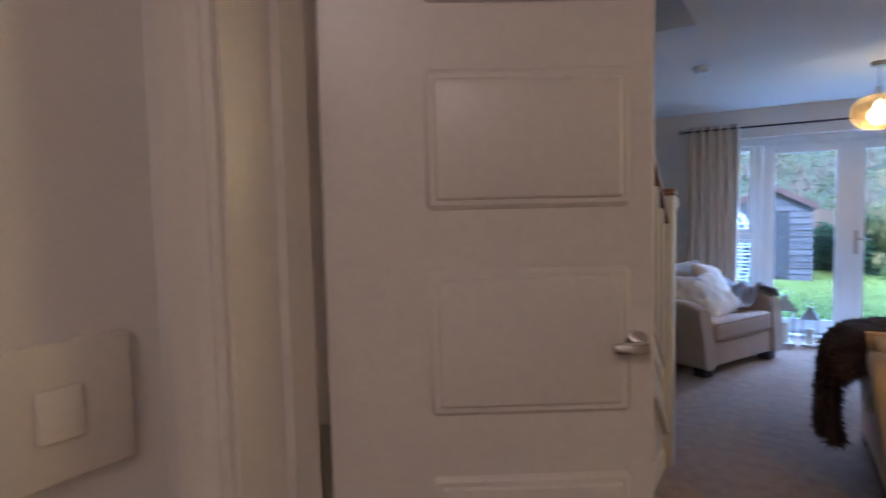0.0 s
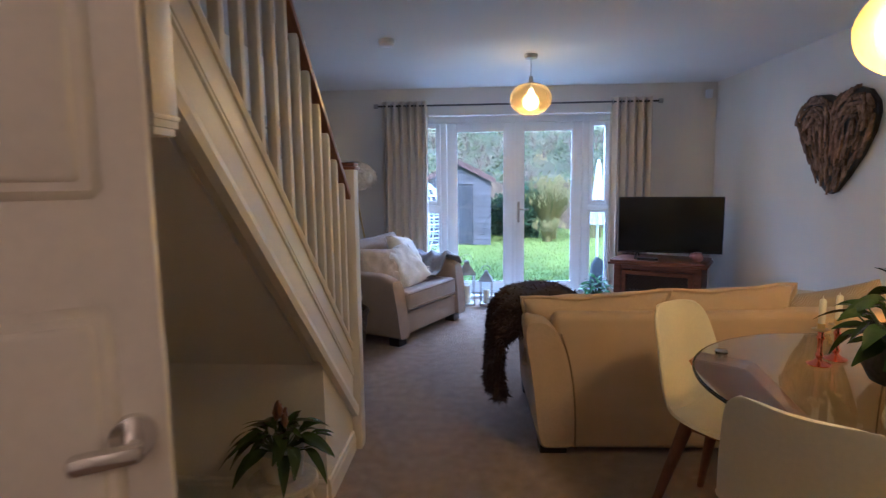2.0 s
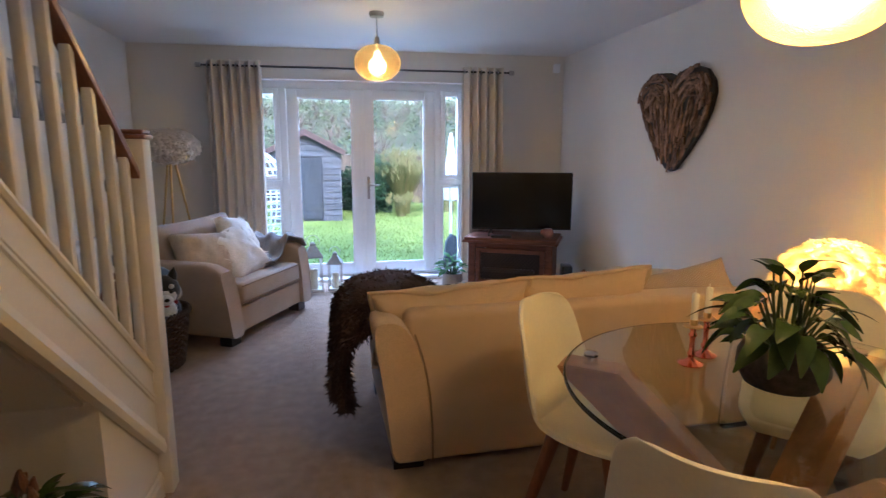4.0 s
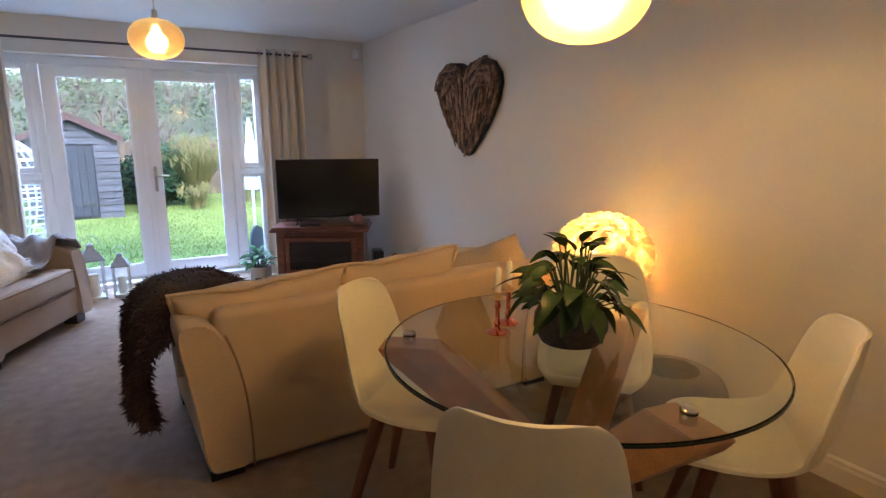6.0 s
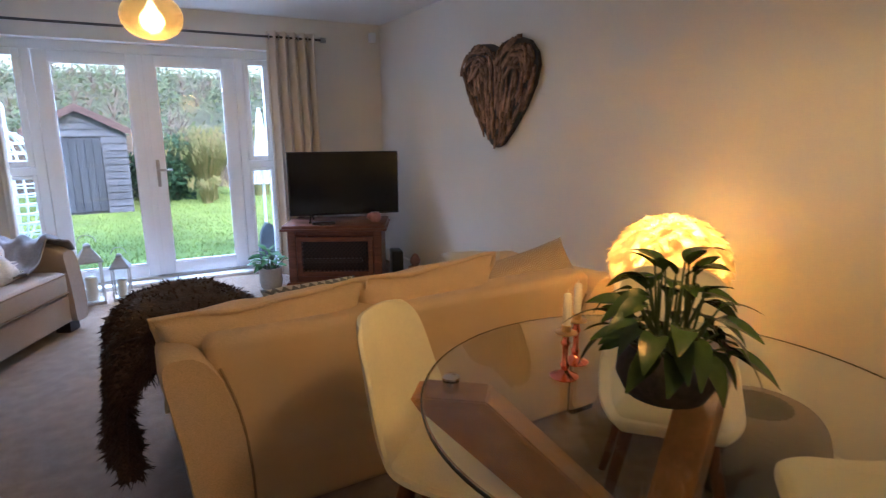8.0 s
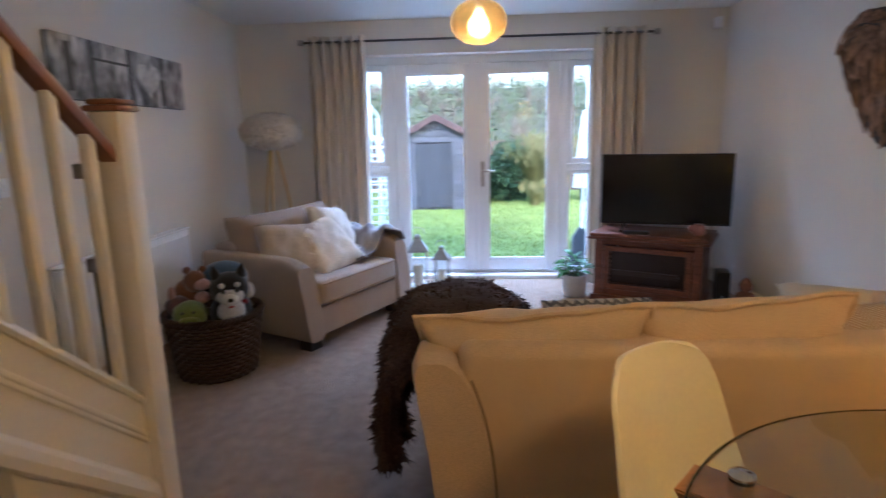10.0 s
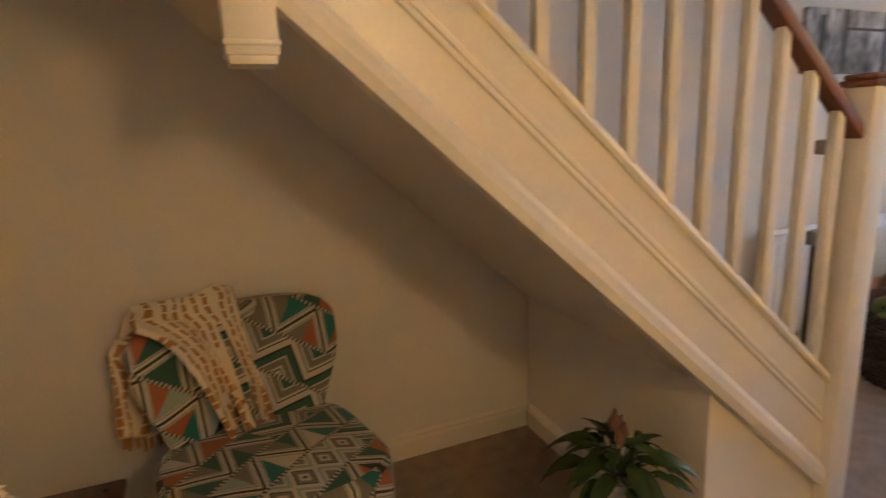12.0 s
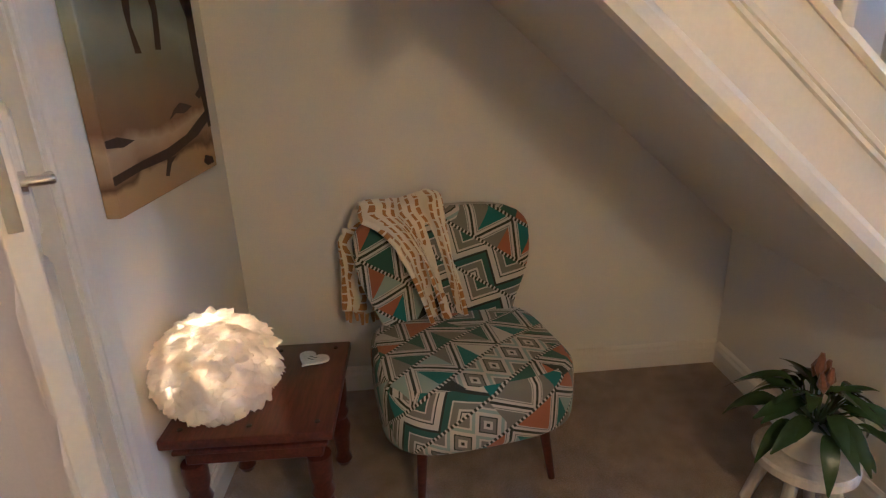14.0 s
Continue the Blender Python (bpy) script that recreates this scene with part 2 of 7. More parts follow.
def tribal(name):
    """Woven cloth: slanting bands of triangles, chevrons and diamonds in teal, grey, rust, black and cream."""
    m = mat(name, (0.5, 0.45, 0.38), 0.85, grain=380, amount=0.12, bump=0.35, sheen=0.15)
    n, lk = m.node_tree.nodes, m.node_tree.links
    mm = lambda op, a, b=None: math_node(n, lk, op, a, b)

    def mix(fac, a, b):
        x = n.new("ShaderNodeMix")
        x.data_type = "RGBA"
        lk.new(fac, x.inputs[0])
        for i, c in ((6, a), (7, b)):
            if isinstance(c, tuple):
                x.inputs[i].default_value = (*c, 1)
            else:
                lk.new(c, x.inputs[i])
        return x.outputs[2]

    def noise_of(a, b):
        cx, w = n.new("ShaderNodeCombineXYZ"), n.new("ShaderNodeTexWhiteNoise")
        w.noise_dimensions = "2D"
        lk.new(a, cx.inputs[0])
        lk.new(b, cx.inputs[1]) if not isinstance(b, float) else None
        lk.new(cx.outputs[0], w.inputs[0])
        return w.outputs[0]

    uv, mp, s = n.new("ShaderNodeUVMap"), n.new("ShaderNodeMapping"), n.new("ShaderNodeSeparateXYZ")
    mp.inputs["Rotation"].default_value = (0, 0, radians(-33))
    lk.new(uv.outputs[0], mp.inputs[0])
    lk.new(mp.outputs[0], s.inputs[0])
    band = mm("FLOOR", mm("MULTIPLY", s.outputs[1], 7.6))
    fv = mm("FRACT", mm("MULTIPLY", s.outputs[1], 7.6))
    pick = noise_of(mm("ADD", band, 31.0), 0.0)
    u = mm("ADD", mm("MULTIPLY", s.outputs[0], 5.4), mm("MULTIPLY", pick, 3.0))
    w = mm("MULTIPLY", mm("ABSOLUTE", mm("SUBTRACT", mm("FRACT", u), 0.5)), 2.0)
    up = mm("GREATER_THAN", fv, w)
    cell = noise_of(mm("ADD", mm("FLOOR", mm("ADD", u, mm("MULTIPLY", up, 0.5))), mm("MULTIPLY", up, 17.0)), band)
    cream, black, teal, grey = (0.56, 0.50, 0.41), (0.022, 0.026, 0.028), (0.020, 0.145, 0.140), (0.19, 0.175, 0.145)
    rust, pale, green = (0.36, 0.12, 0.045), (0.30, 0.36, 0.31), (0.030, 0.095, 0.075)
    fill = ramp_of(n, [(0, grey), (0.24, teal), (0.42, cream), (0.50, rust), (0.62, pale), (0.72, black), (0.80, green)])
    lk.new(cell, fill.inputs[0])
    # rows of triangles with a cream border and a toothed dark line
    off = mm("ABSOLUTE", mm("SUBTRACT", fv, w))
    rim = ramp_of(n, [(0, black), (0.055, cream), (0.17, grey), (0.21, cream)])
    lk.new(off, rim.inputs[0])
    tri = mix(mm("GREATER_THAN", off, 0.25), rim.outputs[0], fill.outputs[0])
    # chevrons
    che = ramp_of(n, [(0, cream), (0.22, black), (0.27, cream), (0.36, grey), (0.60, cream), (0.66, green), (0.90, black)])
    lk.new(mm("FRACT", mm("ADD", mm("MULTIPLY", fv, 1.1), mm("MULTIPLY", w, 0.8))), che.inputs[0])
    # diamonds
    dia = ramp_of(n, [(0, black), (0.07, cream), (0.18, grey), (0.32, black), (0.37, cream), (0.52, pale), (0.66, cream), (0.74, grey)])
    lk.new(mm("ADD", mm("ABSOLUTE", mm("SUBTRACT", fv, 0.5)), mm("ABSOLUTE", mm("SUBTRACT", w, 0.5))), dia.inputs[0])
    kind_ = noise_of(mm("ADD", mm("FLOOR", mm("MULTIPLY", u, 0.5)), 41.0), band)
    col = mix(mm("GREATER_THAN", kind_, 0.52), tri, che.outputs[0])
    col = mix(mm("GREATER_THAN", kind_, 0.80), col, dia.outputs[0])
    tooth = mm("MULTIPLY", mm("LESS_THAN", fv, 0.09), mm("GREATER_THAN", mm("FRACT", mm("MULTIPLY", s.outputs[0], 70.0)), 0.45))
    col = mix(mm("LESS_THAN", fv, 0.09), col, cream)
    col = mix(tooth, col, black)
    lk.new(col, n["Principled BSDF"].inputs["Base Color"])
    return m


def speckle(name, base, marks, scale):
    """Cream knit with rows of short ochre marks."""
    m = mat(name, base, 0.9, grain=120, amount=0.15, bump=0.6, sheen=0.3)
    n, lk = m.node_tree.nodes, m.node_tree.links
    uv = n.new("ShaderNodeUVMap")
    s = n.new("ShaderNodeSeparateXYZ")
    lk.new(uv.outputs[0], s.inputs[0])
    mm = lambda op, a, b=None: math_node(n, lk, op, a, b)
    wob = n.new("ShaderNodeTexNoise")
    wob.inputs["Scale"].default_value = 6
    lk.new(uv.outputs[0], wob.inputs["Vector"])
    wide = mm("ADD", mm("MULTIPLY", s.outputs[0], scale * 0.8), mm("MULTIPLY", wob.outputs["Fac"], 2.6))
    rows_ = mm("FRACT", wide)
    dash = mm("FRACT", mm("ADD", mm("MULTIPLY", s.outputs[1], scale * 1.1), mm("MULTIPLY", mm("FLOOR", wide), 0.37)))
    on = mm("MULTIPLY", mm("LESS_THAN", rows_, 0.38), mm("LESS_THAN", dash, 0.80))
    on = mm("MULTIPLY", on, mm("GREATER_THAN", wob.outputs["Fac"], 0.40))
    a = n.new("ShaderNodeMix")
    a.data_type = "RGBA"
    lk.new(on, a.inputs[0])
    a.inputs[6].default_value, a.inputs[7].default_value = (*base, 1), (*marks, 1)
    lk.new(a.outputs[2], n["Principled BSDF"].inputs["Base Color"])
    return m


M_TRIBAL = tribal("tribal_weave")
M_THROW = speckle("ochre_flecked_knit", (0.80, 0.70, 0.50), (0.42, 0.20, 0.035), 28)


def zigzag_cloth(name):
    m = mat(name, (0.5, 0.5, 0.5), 0.9, grain=300, amount=0.15, bump=0.4)
    n, lk = m.node_tree.nodes, m.node_tree.links
    tc = n.new("ShaderNodeTexCoord")
    s = n.new("ShaderNodeSeparateXYZ")
    lk.new(tc.outputs["Object"], s.inputs[0])
    mm = lambda op, a, b=None: math_node(n, lk, op, a, b)
    f = mm("ABSOLUTE", mm("SUBTRACT", mm("FRACT", mm("MULTIPLY", s.outputs[0], 24)), 0.5))
    z = mm("FRACT", mm("ADD", mm("MULTIPLY", mm("ADD", s.outputs[1], s.outputs[2]), 24), f))
    r = ramp_of(n, [(0, (0.15, 0.15, 0.165)), (0.5, (0.50, 0.48, 0.45))])
    lk.new(z, r.inputs[0])
    lk.new(r.outputs[0], n["Principled BSDF"].inputs["Base Color"])
    return m


M_ZIG = zigzag_cloth("grey_white_chevron")
M_PALECUSH = mat("pale_cream_cotton", (0.62, 0.56, 0.47), 0.9, grain=300, amount=0.12, bump=0.4, blotch=6, spread=0.05)


def line_cloth(name):
    """Taupe weave with fine pale fishbone lines."""
    m = mat(name, (0.4, 0.3, 0.2), 0.9, grain=320, amount=0.18, bump=0.4)
    n, lk = m.node_tree.nodes, m.node_tree.links
    tc = n.new("ShaderNodeTexCoord")
    s = n.new("ShaderNodeSeparateXYZ")
    lk.new(tc.outputs["Object"], s.inputs[0])
    mm = lambda op, a, b=None: math_node(n, lk, op, a, b)
    f = mm("ABSOLUTE", mm("SUBTRACT", mm("FRACT", mm("MULTIPLY", s.outputs[0], 13)), 0.5))
    z = mm("FRACT", mm("ADD", mm("MULTIPLY", s.outputs[1], 75), mm("MULTIPLY", f, 6)))
    r = ramp_of(n, [(0, (0.56, 0.48, 0.37)), (0.40, (0.40, 0.30, 0.20))])
    lk.new(z, r.inputs[0])
    lk.new(r.outputs[0], n["Principled BSDF"].inputs["Base Color"])
    return m


M_STRIPE = line_cloth("taupe_fishbone_weave")


# ---- mesh helpers ----
def box(bm, a, b, m=None):
    """A box between two corners."""
    c = [(a[i] + b[i]) / 2 for i in range(3)]
    s = [abs(b[i] - a[i]) for i in range(3)]
    x = Matrix.Translation(c) @ Matrix.Diagonal((*s, 1))
    return bmesh.ops.create_cube(bm, size=1, matrix=(m @ x) if m else x)["verts"]


def rbox(bm, a, b, r=0.01, seg=2, m=None):
    """A box with rounded edges."""
    tmp = bmesh.new()
    box(tmp, a, b)
    bmesh.ops.bevel(tmp, geom=tmp.edges[:], offset=r, segments=seg, affect="EDGES", profile=0.5)
    if m:
        tmp.transform(m)
    join(bm, tmp)


def join(bm, tmp):
    me = bpy.data.meshes.new("tmp")
    tmp.to_mesh(me)
    tmp.free()
    bm.from_mesh(me)
    bpy.data.meshes.remove(me)


def rod(bm, a, b, r0, r1=None, seg=12):
    """A round bar from a to b."""
    a, b = Vector(a), Vector(b)
    d = b - a
    x = Matrix.Translation((a + b) / 2) @ d.to_track_quat("Z", "Y").to_matrix().to_4x4()
    bmesh.ops.create_cone(bm, cap_ends=True, segments=seg, radius1=r0, radius2=r0 if r1 is None else r1, depth=d.length, matrix=x)


def lathe(bm, profile, seg=32, m=None, cap=True):
    """A turned shape from (radius, height) pairs."""
    rings = []
    for r, z in profile:
        ring = []
        for i in range(seg):
            a = 2 * math.pi * i / seg
            v = Vector((r * math.cos(a), r * math.sin(a), z))
            ring.append(bm.verts.new(m @ v if m else v))
        rings.append(ring)
    for p, q in zip(rings, rings[1:]):
        for i in range(seg):
            bm.faces.new((p[i], p[(i + 1) % seg], q[(i + 1) % seg], q[i]))
    if cap:
        bm.faces.new(rings[0][::-1])
        bm.faces.new(rings[-1])


def grid(bm, f, nu, nv, wrap=False):
    """A sheet f(u, v), u and v from 0 to 1, with its UVs in metres along the sheet if f gives five values."""
    uvl = bm.loops.layers.uv.verify()
    vs, uvs = [], {}
    for i in range(nu + 1):
        row = []
        for j in range(nv + 1):
            q = f(i / nu, j / nv)
            v = bm.verts.new(q[:3])
            uvs[v] = q[3:5] if len(q) > 3 else (i / nu, j / nv)
            row.append(v)
        vs.append(row)
    for i in range(nu):
        for j in range(nv):
            fc = bm.faces.new((vs[i][j], vs[i + 1][j], vs[i + 1][j + 1], vs[i][j + 1]))
            for l in fc.loops:
                l[uvl].uv = uvs[l.vert]
    return vs


def puff(bm, size, m, e=0.55, seg=28, ripple=0.0, seed=0):
    """A stuffed cushion: a pillow shape with drawn-out corners."""
    def sgn(c, p):
        return math.copysign(abs(c) ** p, c)
    w, h, t = size
    for side in (1, -1):
        vs = []
        for i in range(seg + 1):
            row = []
            for j in range(seg + 1):
                u, v = i / seg * 2 - 1, j / seg * 2 - 1
                z = max(0.0, (1 - u ** 4)) ** e * max(0.0, (1 - v ** 4)) ** e
                k = 1 - 0.07 * (1 - u * u) * v * v
                k2 = 1 - 0.07 * (1 - v * v) * u * u
                o = ripple * noise.noise(Vector((u * 3 + seed, v * 3, side)))
                row.append(bm.verts.new(m @ Vector((u * w / 2 * k2, v * h / 2 * k, side * (z * t / 2 + o * z)))))
            vs.append(row)
        for i in range(seg):
            for j in range(seg):
                q = (vs[i][j], vs[i + 1][j], vs[i + 1][j + 1], vs[i][j + 1])
                bm.faces.new(q if side > 0 else q[::-1])
    bmesh.ops.remove_doubles(bm, verts=bm.verts, dist=0.0004)


def mesh_of(name, bm, material, smooth=True, angle=40):
    me = bpy.data.meshes.new(name)
    bmesh.ops.recalc_face_normals(bm, faces=bm.faces) if len(bm.faces) < 60000 else None
    if smooth:
        lim = radians(angle)
        for f in bm.faces:
            f.smooth = True
        for e in bm.edges:
            e.smooth = not (len(e.link_faces) == 2 and e.calc_face_angle(0) > lim)
    bm.to_mesh(me)
    bm.free()
    me.materials.append(material)
    return me


def part(name, bm, material, parent=None, label="", smooth=True, angle=40, at=None):
    ob = new(name, mesh_of(name, bm, material, smooth, angle))
    if parent:
        ob.parent = parent
    if at is not None:
        ob.matrix_basis = at
    return tagged(ob, label)


def thing(name, m, label, category, group=""):
    ob = new(name)
    ob.empty_display_size = 0.1
    ob.matrix_basis = m
    return tagged(ob, label, category, group)


def setting(name, bm, material, label="", smooth=False):
    return tagged(part(name, bm, material, None, label, smooth), label, kind="structure")


def shared(name, me, parent, at):
    """One more piece on a mesh that is already there."""
    ob = new(name, me)
    ob.parent = parent
    ob.matrix_basis = at
    return ob


def prism(bm, pts, axis, a, b):
    """A slab: the outline pts in the plane across axis, from a to b along it."""
    def at(p, w):
        return {"x": (w, p[0], p[1]), "y": (p[0], w, p[1]), "z": (p[0], p[1], w)}[axis]
    lo = [bm.verts.new(at(p, a)) for p in pts]
    hi = [bm.verts.new(at(p, b)) for p in pts]
    bm.faces.new(lo[::-1])
    bm.faces.new(hi)
    k = len(pts)
    for i in range(k):
        bm.faces.new((lo[i], lo[(i + 1) % k], hi[(i + 1) % k], hi[i]))


# ---- the shell of the room ----
H, TOP = 2.40, 4.9          # ceiling, top of the stairwell
XR, YS, YW, YG = 3.07, 1.20, 7.42, 7.60   # right wall, door wall, window wall, glazing
SOUTH, HALL_L, HALL_R, HALL_B = 1.00, -0.22, 1.35, -1.4


def xl(y):
    """Inner face of the slightly skewed left wall."""
    return -1.10 - 0.034 * (y - 1.2)


bm = bmesh.new()
box(bm, (-1.75, HALL_B - 0.3, -0.2), (XR + 0.3, YG + 0.12, 0.0))
setting("floor", bm, M_CARPET, "mottled grey-beige fitted carpet")

bm = bmesh.new()
prism(bm, [(xl(1.0), 1.0), (xl(7.42), 7.42), (xl(7.42) - 0.25, 7.42), (xl(1.0) - 0.25, 1.0)], "z", 0, TOP)
setting("wall_west", bm, M_WALL, "plain off-white painted wall")
bm = bmesh.new()
box(bm, (XR, YS - 0.3, 0), (XR + 0.25, YW, H))
setting("wall_east", bm, M_WALL, "plain off-white painted wall")
bm = bmesh.new()
box(bm, (-1.75, YW, 0), (-0.24, YW + 0.30, H + 0.3))
box(bm, (2.02, YW, 0), (XR + 0.25, YW + 0.30, H + 0.3))
box(bm, (-0.24, YW, 2.10), (2.02, YW + 0.30, H + 0.3))
setting("wall_north", bm, M_WALL, "off-white wall around the garden doors")
bm = bmesh.new()
box(bm, (-1.35, SOUTH, 0), (-0.105, YS, TOP))
box(bm, (0.86, SOUTH, 0), (XR, YS, H))
box(bm, (-0.105, SOUTH, 2.06), (0.86, YS, H))
setting("wall_south", bm, M_WALL, "off-white wall with the hall doorway")
bm = bmesh.new()
box(bm, (HALL_L - 0.2, HALL_B, 0), (HALL_L, SOUTH, H))
setting("wall_hall_west", bm, M_WALL, "off-white hall wall")
bm = bmesh.new()
box(bm, (HALL_R, HALL_B, 0), (HALL_R + 0.2, SOUTH, H))
setting("wall_hall_east", bm, M_WALL, "off-white hall wall")
bm = bmesh.new()
box(bm, (HALL_L - 0.2, HALL_B - 0.2, 0), (HALL_R + 0.2, HALL_B, H))
setting("wall_hall_south", bm, M_WALL, "off-white hall end wall")
# ceiling with the stairwell left open
bm = bmesh.new()
box(bm, (-0.05, YS, H), (XR, YW, H + 0.28))
box(bm, (-1.6, 4.09, H), (-0.05, YW, H + 0.28))
box(bm, (HALL_L - 0.2, HALL_B - 0.2, H), (HALL_R + 0.2, YS, H + 0.28))
setting("ceiling", bm, M_CEIL, "matt white plaster ceiling")
bm = bmesh.new()
box(bm, (-0.05, YS, H + 0.28), (0.05, 4.19, TOP))
box(bm, (-1.5, 4.09, H + 0.28), (-0.05, 4.19, TOP))
box(bm, (-1.5, SOUTH, TOP), (0.05, 4.19, TOP + 0.1))
setting("wall_stairwell", bm, M_WALL, "painted stairwell walls above the room")

# baseboards
SK = [(0, 0), (0.016, 0), (0.016, 0.075), (0.011, 0.088), (0.011, 0.10), (0.004, 0.11), (0, 0.11)]
bm = bmesh.new()
prism(bm, [(XR - a, b) for a, b in SK], "y", YS, YW - 0.001)
setting("baseboard_east", bm, M_TRIM, "white moulded skirting board")
bm = bmesh.new()
prism(bm, [(YW - a, b) for a, b in SK], "x", -1.30, -0.26)
prism(bm, [(YW - a, b) for a, b in SK], "x", 2.04, XR - 0.017)
setting("baseboard_north", bm, M_TRIM, "white moulded skirting board")
bm = bmesh.new()
prism(bm, [(YS + a, b) for a, b in SK], "x", -1.08, -0.20)
prism(bm, [(YS + a, b) for a, b in SK], "x", 0.95, XR - 0.017)
setting("baseboard_south", bm, M_TRIM, "white moulded skirting board")
bm = bmesh.new()
tmp = bmesh.new()
prism(tmp, [(a, b) for a, b in SK], "y", 0, 2.0)
tmp.transform(pose(xl(1.22), 1.22, 0, 0, 0, 1.95))
join(bm, tmp)
tmp = bmesh.new()
prism(tmp, [(a, b) for a, b in SK], "y", 0, 3.55)
tmp.transform(pose(xl(3.85), 3.85, 0, 0, 0, 1.95))
join(bm, tmp)
setting("baseboard_west", bm, M_TRIM, "white moulded skirting board")

# ---- doorway to the hall: lining, stop, architraves ----
bm = bmesh.new()
box(bm, (-0.105, SOUTH - 0.002, 0), (-0.075, YS + 0.002, 2.03))
box(bm, (0.83, SOUTH - 0.002, 0), (0.86, YS + 0.002, 2.03))
box(bm, (-0.105, SOUTH - 0.002, 2.03), (0.86, YS + 0.002, 2.06))
box(bm, (-0.075, SOUTH + 0.065, 0), (-0.060, SOUTH + 0.105, 2.03))
box(bm, (0.815, SOUTH + 0.065, 0), (0.83, SOUTH + 0.105, 2.03))
AR = [(0, 0), (0.092, 0), (0.092, 0.012), (0.075, 0.022), (0.030, 0.018), (0.018, 0.012), (0.006, 0.014), (0, 0.010)]
for y, s in ((SOUTH, -1), (YS, 1)):
    prism(bm, [(-0.082 - a, y + s * b) for a, b in AR], "z", 0, 2.12)
    prism(bm, [(0.837 + a, y + s * b) for a, b in AR], "z", 0, 2.12)
    box(bm, (-0.082, y, 2.04), (0.837, y + s * 0.018, 2.12))
setting("trim_hall_door", bm, M_TRIM, "white gloss moulded door frame")

# ---- the hall door, standing ajar ----
DW, DZ = 0.422, 2.0
door = thing("door_1", pose(-0.080, 1.155, 0.008, 0, 0, 33.5), "cream panelled hall door standing ajar, with chrome lever", "door")
tagged(door, kind="structure")
bm = bmesh.new()
rbox(bm, (0.0, -0.037, 0), (DW, -0.001, DZ), 0.003, 1)
part("leaf", bm, M_TRIM, door)
for z0, z1 in ((0.10, 0.27), (0.35, 0.52), (0.60, 0.77), (0.85, 1.04), (1.12, 1.31), (1.385, 1.56), (1.64, 1.88)):
    bm = bmesh.new()
    for y0, s in ((-0.037, -1), (-0.001, 1)):
        x0, x1 = 0.13, DW - 0.032
        rbox(bm, (x0, min(y0 - s * 0.006, y0 + s * 0.007), z0), (x1, max(y0 - s * 0.006, y0 + s * 0.007), z1), 0.0065, 1)
        rbox(bm, (x0 + 0.012, min(y0, y0 + s * 0.011), z0 + 0.012), (x1 - 0.012, max(y0, y0 + s * 0.011), z1 - 0.012), 0.005, 3)
    part("panel_moulding", bm, M_TRIM, door)
for s, y0 in ((-1, -0.037), (1, -0.001)):
    bm = bmesh.new()
    rod(bm, (DW - 0.026, y0, 1.21), (DW - 0.026, y0 + s * 0.008, 1.21), 0.016, seg=24)
    rod(bm, (DW - 0.026, y0 + s * 0.006, 1.21), (DW - 0.026, y0 + s * 0.036, 1.21), 0.0075, seg=14)
    rbox(bm, (DW - 0.066, min(y0 + s * 0.028, y0 + s * 0.042), 1.203), (DW - 0.020, max(y0 + s * 0.028, y0 + s * 0.042), 1.217), 0.005, 2)
    part("handle", bm, M_CHROME, door, "chrome lever on a round rose")
bm = bmesh.new()
rbox(bm, (DW - 0.001, -0.028, 1.15), (DW + 0.001, -0.010, 1.27), 0.0005, 1)
part("latch_plate", bm, M_STEEL, door)
for z in (0.22, 1.06, 1.78):
    bm = bmesh.new()
    rod(bm, (-0.006, 0.003, z - 0.05), (-0.006, 0.003, z + 0.05), 0.007)
    box(bm, (-0.002, -0.034, z - 0.05), (0.0, 0.0, z + 0.05))
    box(bm, (-0.012, -0.034, z - 0.05), (-0.004, -0.030, z + 0.05))
    part("hinge", bm, M_STEEL, door, "steel butt hinge")

# thermostat on the hall wall
t = thing("wall_thermostat", pose(HALL_L, 0.88, 1.19), "white square wall control with a small rocker", "switch")
bm = bmesh.new()
rbox(bm, (0, -0.20, -0.075), (0.016, 0.075, 0.075), 0.005, 2)
part("plate", bm, M_TRIM, t)
bm = bmesh.new()
rbox(bm, (0.015, -0.025, -0.028), (0.022, 0.018, 0.028), 0.002, 2)
part("rocker", bm, M_TRIM, t)

# ---- the staircase ----
SL = 0.884
XS = -0.14                       # room face of the outer string


def s_low(y):
    return 0.645 + SL * (3.22 - y)


stairs = thing("staircase", pose(0, 0, 0), "cream painted closed-string staircase with spindles and varnished handrail", "staircase")
bm = bmesh.new()
prism(bm, [(3.715, s_low(3.715) - 0.005), (3.715, s_low(3.715) + 0.335), (1.45, s_low(1.45) + 0.335), (1.45, s_low(1.45) - 0.005)], "x", XS - 0.045, XS)
part("outer_string", bm, M_TRIM, stairs, smooth=False)
